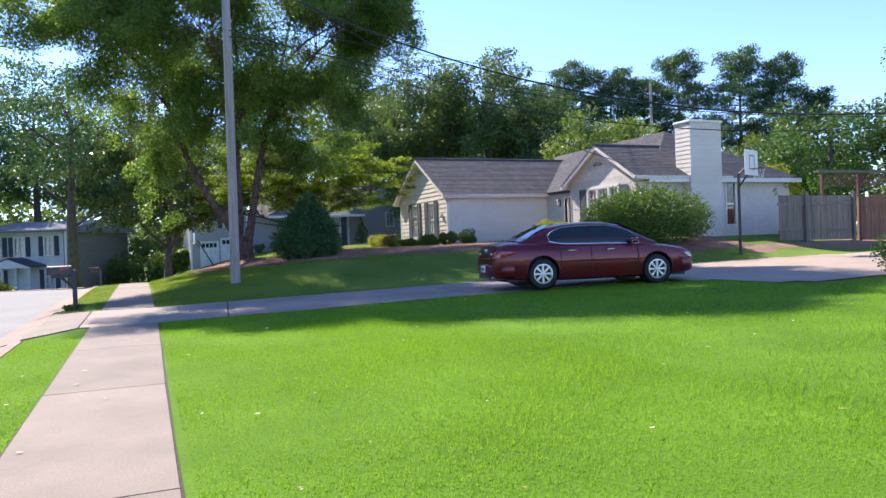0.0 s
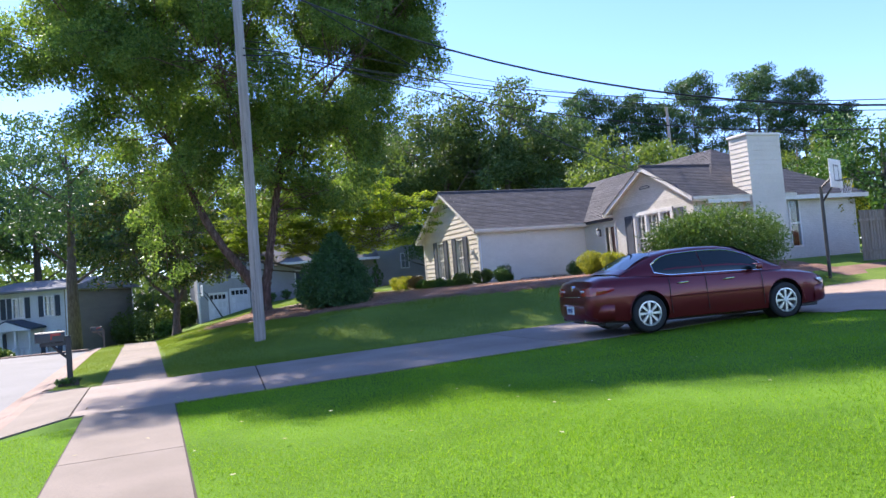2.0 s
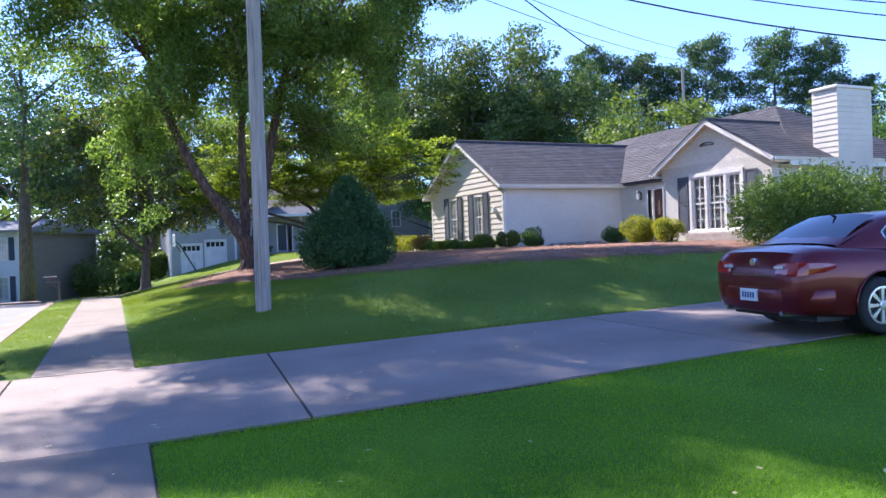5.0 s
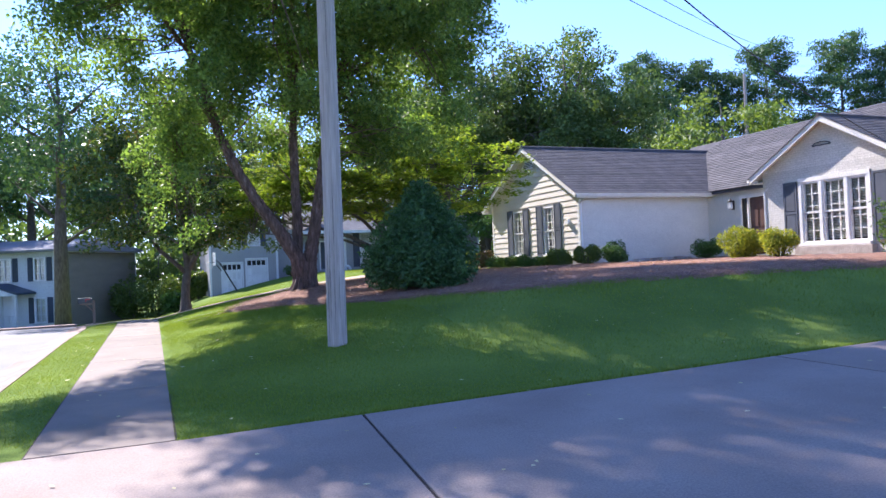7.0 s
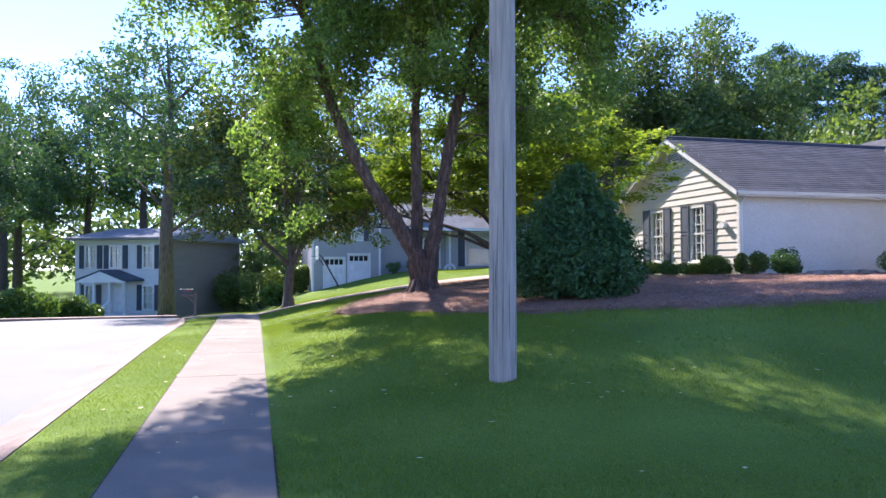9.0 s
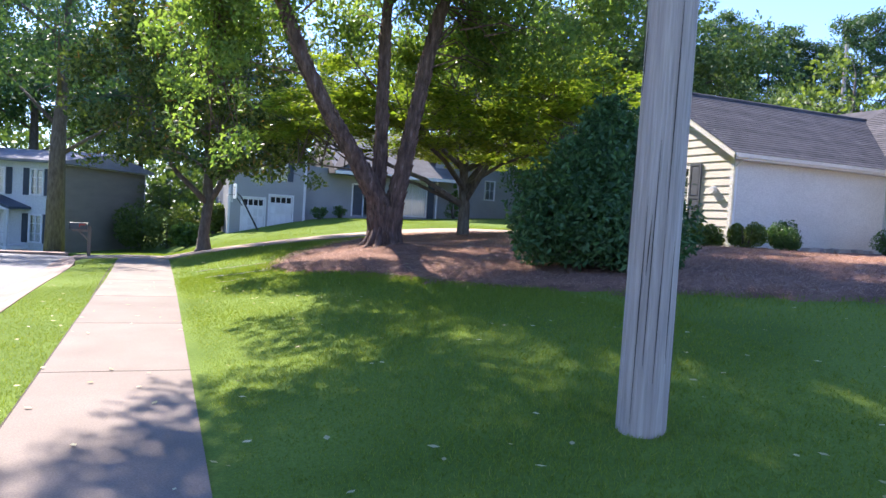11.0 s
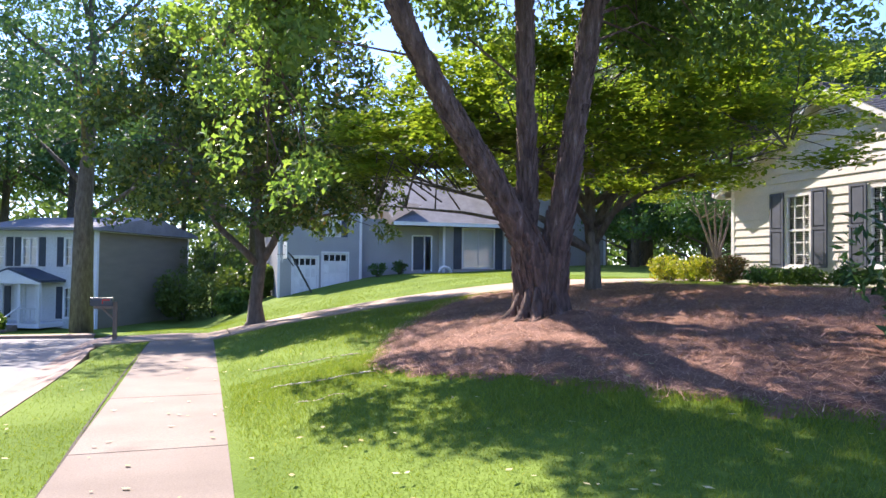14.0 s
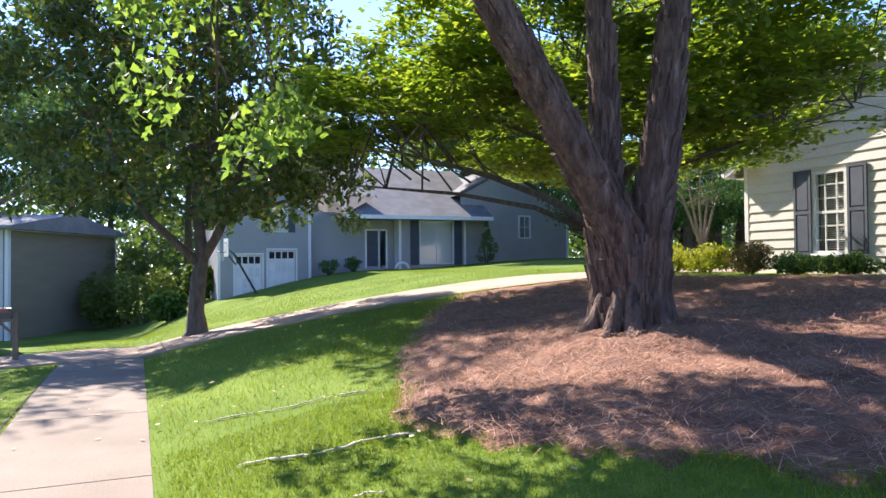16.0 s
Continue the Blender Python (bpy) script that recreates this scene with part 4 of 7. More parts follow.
tri = [hip.verts.new(p) for p in ((MX0, HY0, HE), (MX1, HY0, HE), (MXM, HY0 + run, HP), (MX0, HY0 + run, HE), (MX1, HY0 + run, HE), (MX0, HY0, HE - 0.12), (MX1, HY0, HE - 0.12))]
hip.faces.new((tri[0], tri[1], tri[2]))
hip.faces.new((tri[0], tri[2], tri[3]))
hip.faces.new((tri[1], tri[4], tri[2]))
hip.faces.new((tri[5], tri[6], tri[1], tri[0]))
hip_ob = part("main_roof", hip, M_SHINGLE, house, "grey shingled hip roof")
courses(hip_ob, (HY0 + run, HP + 0.01), (HY0 - 0.03, HE), ((lambda t: MXM - run * t), (lambda t: MXM + run * t), "x"))
courses(hip_ob, (MXM, HP + 0.01), (MX0 - 0.03, HE), ((lambda t: HY0 + run * (1 - t)), (lambda t: 36.0), "y"))
courses(hip_ob, (MXM, HP + 0.01), (MX1 + 0.03, HE), ((lambda t: HY0 + run * (1 - t)), (lambda t: 36.0), "y"))
part("eave_board", boxes((EX + 0.4, MX1, HY0 - 0.03, HY0, HE - 0.18, HE + 0.02)), M_TRIM, house)
part("soffit", boxes((EX + 0.4, MX1, HY0, EY0, HE - 0.16, HE - 0.135)), M_TRIM, house)

# chimney with lap siding, cap and flue
CX0, CX1, CY0, CY1, CZ = 22.13, 23.86, 23.36, 24.3, 6.18
part("chimney", boxes((CX0, CX1, CY0, CY1, BASE, CZ)), M_SIDING, house, "tall cream sided chimney")
zz = BASE + 0.1
while zz < CZ - 0.2:
    bm = bmesh.new()
    prism(bm, [(CX0 - 0.026, zz), (CX0 - 0.003, zz), (CX0 - 0.003, zz + 0.2), (CX0 - 0.008, zz + 0.2)], CY0, CY1, "y")
    part("siding_board", bm, M_SIDING, house)
    bm = bmesh.new()
    prism(bm, [(CY0 - 0.022, zz), (CY0 - 0.003, zz), (CY0 - 0.003, zz + 0.2), (CY0 - 0.008, zz + 0.2)], CX0 - 0.026, CX1, "x")
    part("siding_board", bm, M_SIDING, house)
    zz += 0.19
part("chimney_cap", soft_box(CX0 - 0.08, CX1 + 0.06, CY0 - 0.06, CY1 + 0.06, CZ, CZ + 0.1, 0.02), M_TRIM, house)
part("flue", lathe(bmesh.new(), [(0.13, CZ + 0.1), (0.13, CZ + 0.2), (0.22, CZ + 0.22), (0.22, CZ + 0.26), (0.05, CZ + 0.3)], 12, (22.9, 23.8, 0)), M_BLACKMETAL, house)
for xx, yy in ((GX - 0.06, GY0 - 0.0), (EX - 0.05, EY1 - 0.02)):
    bm = bmesh.new()
    tube(bm, [(xx + 0.1, yy - 0.3, GE - 0.25), (xx + 0.05, yy - 0.05, GE - 0.5), (xx + 0.05, yy - 0.05, BASE + 0.15), (xx + 0.0, yy - 0.25, BASE + 0.1)], [0.035] * 4, 6)
    part("downpipe", bm, M_TRIM, house)


# ---------------------------------------------------------------- trees
def tree(name, x, y, label, category, stems, tips_blobs, per, leaf_size, leaf_m, bark_m, seed, limbs=(), hollow=0.4, flat=0.0, droop=0.0, aspect=0.55, sides=10, group=""):
    """A tree: stems and limbs as tapered tubes, a crown of clumps of single leaves."""
    rng = np.random.default_rng(seed)
    rnd = random.Random(seed)
    z = hz(x, y)
    t = thing(name, x, y, z, label, category, group)
    bm = bmesh.new()
    for pts, radii in stems:
        tube(bm, pts, radii, sides, True, 0.1, rnd)
    part("trunk", bm, bark_m, t, smooth=True)
    for pts, radii in limbs:
        b = bmesh.new()
        tube(b, pts, radii, 7, True, 0.08, rnd)
        part("limb", b, bark_m, t, smooth=True)
    # thin twigs reach into the clumps from the nearest limb end
    ends = [Vector(a).lerp(Vector(b), f) for pts, _ in list(limbs) + list(stems) for a, b in list(zip(pts, pts[1:]))[len(pts) // 3:] for f in (0.0, 0.33, 0.67, 1.0)]
    tw = bmesh.new()
    for bx, by, bz, rx, rz in tips_blobs:
        c = Vector((bx, by, bz))
        near = sorted(ends, key=lambda e: (e - c).length)[:7]
        a = near[int(rng.integers(len(near)))]
        if (c - a).length > 2.2:
            a = c + (a - c).normalized() * 2.2
        mid = a.lerp(c, 0.5) + Vector(rng.normal(size=3)) * 0.15 + Vector((0, 0, 0.2))
        r = 0.008 + 0.007 * min(4.0, (c - a).length)
        tube(tw, [a, mid, c], [r, r * 0.6, r * 0.2], 5, False)
    part("branchwork", tw, bark_m, t)["kind"] = "stuff"
    pts = crown_points(rng, tips_blobs, per, hollow)
    part("crown", leaves("crown", pts, leaf_size, leaf_m, rng, flat, aspect, droop), leaf_m, t)
    return t


def clumps(seed, n, cx, cy, cz, rx, ry, rz, size, squash=0.75, inner=0.55, skirt=0.0, rag=0.12):
    """Clump places in the outer part of an uneven ellipsoid crown."""
    rng = np.random.default_rng(seed)
    out = []
    while len(out) < n:
        v = rng.normal(size=3)
        v /= np.linalg.norm(v)
        r = inner + (1 - inner) * rng.uniform() ** 0.6
        r *= 1 + rag * math.sin(3 * math.atan2(v[1], v[0]) + seed + 2.5 * v[2]) + 0.7 * rag * math.sin(5 * v[2] + seed + 2 * math.atan2(v[1], v[0]))
        p = v * r * np.array([rx, ry, rz])
        if v[2] < -0.35:
            p[2] = -0.35 * rz * r - skirt * rng.uniform()
        s = size * rng.uniform(0.65, 1.3)
        out.append((cx + p[0], cy + p[1], cz + p[2], s, s * squash))
    return out


def big_tree():
    # local origin at the base (4.0, 31.0)
    HANG = (-3.3, 1.9, 2.15)
    stems = [
        ([(-0.02, 0, -0.1), (-0.02, 0, 0.12), (-0.02, 0, 0.5), (-0.08, 0, 1.0), (-0.66, -0.02, 1.9), (-1.24, -0.05, 2.7), (-1.8, 0.0, 3.7), (-2.2, 0.1, 4.7), (-2.9, 0.2, 7.0), (-3.4, 0.2, 9.5)],
         [0.44, 0.30, 0.235, 0.20, 0.155, 0.135, 0.122, 0.11, 0.08, 0.04]),
        ([(-0.1, 0.1, 0.0), (-0.1, 0.12, 0.5), (-0.14, 0.15, 1.1), (-0.08, 0.2, 2.0), (-0.1, 0.25, 3.2), (-0.1, 0.3, 4.6), (0.1, 0.5, 7.5), (0.0, 0.6, 11.5)],
         [0.24, 0.18, 0.15, 0.125, 0.112, 0.10, 0.085, 0.04]),
        ([(0.16, -0.05, 0.0), (0.15, -0.05, 0.5), (0.19, -0.05, 1.0), (0.36, -0.05, 1.9), (0.56, 0.0, 3.0), (0.78, 0.05, 4.2), (1.1, 0.0, 5.6), (1.7, -0.2, 8.0), (2.4, -0.3, 11.0)],
         [0.30, 0.21, 0.175, 0.15, 0.135, 0.125, 0.115, 0.09, 0.04]),
    ]
    rng = np.random.default_rng(3)
    limbs = []
    for sx, sy, sz, ex, ey, ez, r in ((-2.5, 0.1, 5.9, -5.0, -1.5, 9.6, 0.06), (-2.5, 0.1, 5.8, -4.4, 1.6, 9.2, 0.06), (-2.8, 0.1, 6.8, -5.0, 0.4, 10.4, 0.06), (-0.05, 0.4, 6.2, -1.6, -4.8, 8.6, 0.07), (0, 0.4, 6.0, 1.0, 5.0, 8.6, 0.07),
                                      (1.0, 0, 5.7, 4.4, -2.2, 9.0, 0.08), (1.1, 0, 6.0, 6.4, 0.8, 10.4, 0.08), (1.0, 0, 5.9, 3.4, -4.6, 9.4, 0.08), (1.7, -0.2, 8.0, 6.8, -2.0, 11.2, 0.07), (0.1, 0.5, 8.0, -3.4, -2.8, 10.6, 0.07), (-2.9, 0.2, 7.0, -2.0, 4.4, 9.4, 0.07), (1.7, -0.2, 8.0, 3.6, 4.2, 10.6, 0.07), (2.0, -0.2, 9.0, 7.0, 2.0, 12.2, 0.06)):
        a, b = Vector((sx, sy, sz)), Vector((ex, ey, ez))
        pts = [a.lerp(b, t) + Vector((0, 0, 0.35 * math.sin(math.pi * t))) + Vector(rng.normal(size=3)) * 0.1 for t in (0, 0.25, 0.5, 0.75, 1)]
        limbs.append((pts, [r * (1 - 0.75 * t) for t in (0, 0.25, 0.5, 0.75, 1)]))
    # the crown leans out with height: narrow above the lawn, wide at the top,
    # open at the back on the street side
    side = np.random.default_rng(15)
    blobs = []
    heights = [3.0, 4.0, 5.3, 6.3, 7.7, 9.6, 11.6, 15.0, 17.4]
    gaps = [(side.uniform(-6.5, 6.0), side.uniform(-13.0, 2.0)) for k in range(22)]
    while len(blobs) < 1180:
        h = 4.2 + 13.6 * side.uniform() ** 0.9
        x0 = float(np.interp(h, heights, [-3.4, -4.4, -5.4, -6.4, -7.6, -9.0, -10.4, -10.0, -6.0]))
        x1 = float(np.interp(h, heights, [2.6, 3.4, 5.0, 6.2, 7.4, 8.2, 8.8, 8.4, 5.0]))
        y0 = float(np.interp(h, heights, [-1.0, -1.5, -2.4, -3.6, -5.0, -6.2, -7.0, -6.7, -3.8]))
        y1 = float(np.interp(h, heights, [4.0, 4.6, 5.2, 5.6, 6.0, 6.0, 5.6, 4.4, 2.0]))
        a, rad = side.uniform(0, 2 * math.pi), side.uniform(0.12, 1.0) ** 0.5
        u, v = rad * math.cos(a), rad * math.sin(a)
        r = side.uniform(0.65, 1.25) * (0.75 if h < 7 else 1.0)
        x = (x0 + x1) / 2 + u * ((x1 - x0) / 2 - 0.6 * r)
        y = (y0 + y1) / 2 + v * ((y1 - y0) / 2 - 0.6 * r)
        if x > 2.5 and y > 3.2:
            continue
        # thin at the back and over the street, with gaps that let the sun through
        xs, ys = x + 0.311 * (h - 6), y - 1.108 * (h - 6)
        if h > 4.4 and ys > 1.0 and (xs < -3.9 or side.uniform() < 0.62):
            continue
        if xs < -5.3 and ys > -2.2:
            continue
        if ys > -3.0 and side.uniform() < 0.35:
            continue
        if ys < -13.2 - 0.5 * (xs + 3.0):
            continue
        if min(math.hypot(xs - gx, 0.7 * (ys - gy)) for gx, gy in gaps) < 0.85:
            continue
        if h < 6 and abs(x) < 1.6 and y < 0.8 and side.uniform() < 0.6:
            continue
        blobs.append((x, y, h, r, r * 0.8))   # masses of foliage with gaps between them
        for q in range(3):
            dx, dy, dz = side.normal(size=3) * 0.55
            rq = r * side.uniform(0.55, 0.9)
            blobs.append((x + dx, y + dy, h + 0.7 * dz, rq, rq * 0.8))
    for k in range(110):                      # small sprays round the upper stems
        blobs.append((side.uniform(-3.6, 3.4), side.uniform(-2.4, 1.6), side.uniform(5.2, 8.4), side.uniform(0.35, 0.6), side.uniform(0.4, 0.7)))
    bough = [Vector(p) for p in ((-2.3, 0.1, 5.0), (-2.7, 0.7, 5.7), (-3.1, 1.3, 5.4), (-3.3, 1.7, 4.3), HANG)]
    limbs.append((bough, [0.055, 0.045, 0.032, 0.02, 0.008]))
    for k in range(64):                       # leaves of the hanging bough
        f = side.uniform(0.0, 3.99)
        p = bough[int(f)].lerp(bough[int(f) + 1], f % 1)
        w = 0.75 if f < 2.6 else 0.4
        blobs.append((p.x + side.normal() * w, p.y + side.normal() * w, p.z + side.normal() * 0.35, side.uniform(0.32, 0.55), side.uniform(0.4, 0.6)))
    for k in range(12):
        blobs.append((side.uniform(1.6, 2.9), side.uniform(-1.5, 1.5), side.uniform(4.0, 5.4), side.uniform(0.3, 0.5), side.uniform(0.45, 0.8)))
    for k in range(26):                       # low boughs towards the house
        q = side.uniform(0.5, 0.95)
        blobs.append((side.uniform(1.8, 4.4), side.uniform(-2.2, 2.4), side.uniform(4.4, 7.6), q, q * 0.75))
    for k in range(20):                       # foliage behind the stems
        blobs.append((side.uniform(-2.4, 2.4), side.uniform(1.8, 6.4), side.uniform(4.8, 8.6), side.uniform(0.5, 0.85), side.uniform(0.5, 0.8)))
    t = tree("big_tree", 4.0, 31.0, "tall three-stemmed tree with shaggy brown bark and hanging leaves", "tree", stems, blobs, 780, 0.125, M_L_BIG, M_BARK, 21, limbs, 0.15, 0.0, 0.35, 0.5, 22)
    # buttress roots at the foot and shaggy bark plates
    rng = np.random.default_rng(4)
    for k in range(9):
        a = 2 * math.pi * k / 9 + rng.uniform(-0.2, 0.2)
        d = Vector((math.cos(a), math.sin(a), 0))
        b = bmesh.new()
        tube(b, [d * 0.22 + Vector((0, 0, 0.55)), d * 0.30 + Vector((0, 0, 0.26)), d * 0.42 + Vector((0, 0, 0.12)), d * rng.uniform(0.6, 0.8) + Vector((0, 0, 0.0))], [0.04, 0.08, 0.075, 0.03], 7, True, 0.1, random.Random(k))
        part("root", b, M_BARK, t, smooth=True)
    bm = bmesh.new()
    for pts, radii in stems:
        for i in range(1, len(pts) - 2):
            for k in range(110):
                f = rng.uniform()
                c = Vector(pts[i]).lerp(Vector(pts[i + 1]), f)
                r = radii[i] * (1 - f) + radii[i + 1] * f
                ax = (Vector(pts[i + 1]) - Vector(pts[i])).normalized()
                a = rng.uniform(0, 2 * math.pi)
                u = ax.cross(Vector((0.3, 0.95, 0.05))).normalized()
                w = ax.cross(u)
                n = u * math.cos(a) + w * math.sin(a)
                s = ax.cross(n)
                h2, w2 = rng.uniform(0.05, 0.16), rng.uniform(0.012, 0.036)
                o = c + n * (r * 1.0)
                lift = rng.uniform(0.008, 0.045)
                q = [o - ax * h2 - s * w2, o - ax * h2 + s * w2, o + ax * h2 + s * w2 * 0.7 + n * lift, o + ax * h2 - s * w2 * 0.7 + n * lift]
                inner = [p - n * 0.03 for p in q]
                v = [bm.verts.new(p) for p in q + inner]
                for fc in ((0, 1, 2, 3), (0, 4, 5, 1), (1, 5, 6, 2), (2, 6, 7, 3), (3, 7, 4, 0)):
                    bm.faces.new([v[j] for j in fc])
    part("shaggy_bark", bm, M_BARK, t, "lifting plates of rough bark")["kind"] = "stuff"


def magnolia():
    stems = [
        ([(0, 0, -0.15), (0, 0, 0.1), (-0.03, 0, 0.6), (0.04, 0, 1.3), (0.12, 0, 1.9), (0.02, 0, 2.9), (-0.1, 0.1, 5.0), (0, 0, 8.6)], [0.40, 0.25, 0.19, 0.18, 0.165, 0.12, 0.08, 0.03]),
        ([(0.1, 0, 1.75), (0.42, -0.15, 2.3), (0.75, -0.3, 3.1), (1.1, -0.5, 4.6), (1.2, -0.5, 6.4)], [0.13, 0.11, 0.09, 0.07, 0.03]),
        ([(0.05, 0, 1.7), (-0.4, -0.1, 2.15), (-1.0, -0.2, 2.7), (-1.7, -0.3, 3.7), (-2.0, -0.4, 5.2)], [0.12, 0.10, 0.085, 0.06, 0.03]),
    ]
    limbs = []
    rng = np.random.default_rng(6)
    for k in range(13):
        a = k * 2.4
        z0 = 2.5 + k * 0.4
        r = 3.0 - 0.12 * k
        s = Vector((0, 0, z0))
        e = Vector((math.cos(a) * r, math.sin(a) * r, z0 + 0.9))
        limbs.append(([s, s.lerp(e, 0.4) + Vector((0, 0, 0.15)), s.lerp(e, 0.75) + Vector((0, 0, 0.1)), e], [0.075, 0.055, 0.035, 0.015]))
    blobs = clumps(31, 175, -0.1, 0, 5.9, 4.3, 4.1, 4.3, 0.62, 0.8, 0.35, 0.0, 0.18)
    for k in range(52):                       # low drooping skirts
        a = rng.uniform(0, 2 * math.pi)
        r = rng.uniform(1.6, 4.4)
        blobs.append((-0.2 + r * math.cos(a), r * math.sin(a), rng.uniform(2.7, 4.0), 0.5, 0.42))
    tree("magnolia", 1.3, 43.9, "broad dark glossy-leaved magnolia with low limbs", "tree", stems, blobs, 400, 0.2, M_L_MAG, M_BARK2, 22, limbs, 0.25, 0.0, 0.0, 0.45)


def maple():
    stems = [([(0, 0, -0.1), (0, 0, 0.1), (0, 0, 0.5), (0.0, 0, 0.95), (-0.08, 0, 1.5), (0.0, 0.1, 2.4), (0.15, 0.1, 3.8)], [0.32, 0.21, 0.175, 0.165, 0.13, 0.09, 0.04])]
    limbs = []
    for ex, ey, ez, r in ((-4.6, -0.6, 2.3, 0.1), (-3.4, -2.4, 3.0, 0.09), (-2.6, 2.2, 3.8, 0.09), (-1.2, -1.4, 4.6, 0.09), (0.5, 0.8, 5.0, 0.1), (1.4, -2.4, 4.2, 0.09), (3.0, 0.4, 4.4, 0.1), (3.8, -1.2, 3.6, 0.09), (3.4, 2.6, 3.6, 0.08), (0.2, 3.0, 3.8, 0.08), (-5.0, 0.8, 1.9, 0.07), (2.4, -3.4, 3.0, 0.07)):
        s = Vector((-0.05, 0.03, 0.95 + 0.27 * (len(limbs) * 2 % 5)))
        e = Vector((ex, ey, ez))
        limbs.append(([s, s.lerp(e, 0.3) + Vector((0, 0, 0.3)), s.lerp(e, 0.62) + Vector((0.1, 0.1, 0.25)), e], [r, r * 0.75, r * 0.5, r * 0.2]))
    rng = np.random.default_rng(9)
    blobs = []
    for k in range(300):                      # flat layered sprays
        a, r = rng.uniform(0, 2 * math.pi), 5.9 * math.sqrt(rng.uniform(0.03, 1))
        top = 6.5 - 0.06 * r * r + 0.12 * r * math.cos(a)
        low = 2.2 + 0.02 * r
        blobs.append((r * math.cos(a), r * math.sin(a) * 0.85, rng.uniform(low, max(low + 0.3, top)), rng.uniform(0.55, 1.0), 0.16))
    blobs = [b for b in blobs if b[0] + 0.5 * b[3] < 4.7]
    tree("maple_tree", 8.5, 37.4, "spreading yellow-green maple with layered sprays of leaves", "tree", stems, blobs, 430, 0.135, M_L_MAPLE, M_BARK2, 23, limbs, 0.05, 0.75, 0.0, 0.7)


def bush(name, x, y, rx, ry, rz, label, material, seed, n=3000, leaf=0.07, flat_base=0.25, category="shrub", group="", lumps=14, cone=False, aspect=0.55, shoots=0):
    """A shrub: short stems inside and a lumpy shell of single leaves."""
    rng = np.random.default_rng(seed)
    z = hz(x, y)
    b = thing(name, x, y, z, label, category, group)
    st = bmesh.new()
    for k in range(7):
        a = 2 * math.pi * k / 7
        tube(st, [(0.06 * math.cos(a), 0.06 * math.sin(a), -0.05), (0.35 * rx * math.cos(a), 0.35 * ry * math.sin(a), rz * 0.45), (0.6 * rx * math.cos(a), 0.6 * ry * math.sin(a), rz * (0.8 if not cone else 0.6))], [0.03, 0.022, 0.008], 5)
    part("stem_cluster", st, M_BARK2, b)["kind"] = "stuff"
    # a dark, closed inside of leaves, then an uneven outside
    blobs = []
    for k in range(lumps):
        v = rng.normal(size=3)
        v /= np.linalg.norm(v)
        if cone:
            h = rng.uniform(0.08, 1.0)
            prof = min(1.0, ((1 - h) / 0.72) ** 0.85) * min(1.0, 0.66 + h * 1.5)
            a = rng.uniform(0, 2 * math.pi)
            rad = rng.uniform(0.35, 0.92)
            c = (rx * prof * rad * math.cos(a), ry * prof * rad * math.sin(a), rz * h * 0.95)
            s = 0.07 * rx + 0.2 * rx * prof
            blobs.append((*c, s * rng.uniform(0.8, 1.2), s * 1.15))
        else:
            c = (v[0] * rx * 0.62, v[1] * ry * 0.62, rz * (flat_base + 0.3) + v[2] * rz * 0.32)
            s = rng.uniform(0.32, 0.46) * min(rx, ry, rz * 1.2)
            blobs.append((*c, s, s * 0.9))
    pts = []
    if not cone:
        blobs += [(0, 0, rz * 0.42, 0.74 * min(rx, ry), rz * 0.42)] * 3
    per = n // len(blobs)
    for bx, by, bz, sx, sz in blobs:
        v = rng.normal(size=(per, 3))
        v /= np.linalg.norm(v, axis=1, keepdims=True)
        rad = 0.55 + 0.5 * rng.uniform(0, 1, (per, 1)) ** 0.7
        pts.append(v * rad * np.array([sx, sx, sz]) + np.array([bx, by, bz]))
    # young shoots stick out of the outline
    for k in range(shoots):
        bx, by, bz, sx, sz = blobs[rng.integers(len(blobs))]
        v = rng.normal(size=3)
        v[2] = abs(v[2]) + 0.5
        v /= np.linalg.norm(v)
        s = rng.uniform(0.7, 1.0, (16, 1)) * sx + rng.uniform(0, 0.3, (16, 1)) * (0.6 + 0.4 * sx)
        pts.append(v * s + np.array([bx, by, bz]) + rng.normal(0, 0.02 + 0.02 * sx, (16, 3)))
    pts = np.concatenate(pts)
    pts[:, 2] = np.maximum(pts[:, 2], 0.04 + rng.uniform(0, 0.1, len(pts)))
    part("foliage", leaves("foliage", pts, leaf, material, rng, 0.0, aspect), material, b)
    return b


big_tree()
magnolia()
maple()
bush("holly_tree", 5.8, 26.0, 1.36, 1.34, 2.46, "dense dark green cone-shaped evergreen on the pine straw", M_L_HOLLY, 41, 64000, 0.11, category="evergreen", lumps=210, cone=True, aspect=0.32, shoots=520)
bush("large_bush", 17.6, 20.7, 3.6, 1.8, 1.75, "large loose green bush beside the parked car", M_L_BUSH, 42, 34000, 0.11, 0.2, lumps=70, aspect=0.3, shoots=620)
bush("front_shrub", 13.35, 32.25, 0.5, 0.5, 0.66, "rounded mid-green shrub beside the garage wing", M_L_LIME, 43, 7000, 0.055, group="shrubs along the house")
bush("front_shrub", 13.95, 31.5, 0.53, 0.5, 0.74, "rounded yellow-green shrub beside the garage wing", M_L_LIME, 44, 7000, 0.055, group="shrubs along the house")
bush("front_shrub", 14.9, 31.1, 0.58, 0.55, 0.76, "rounded dark green shrub against the blank wall", M_L_DARK, 45, 7000, 0.055, group="shrubs along the house")
bush("front_shrub", 18.6, 30.85, 0.68, 0.6, 0.78, "dark green shrub in the corner by the door", M_L_DARK, 46, 6000, 0.055, group="shrubs along the house")
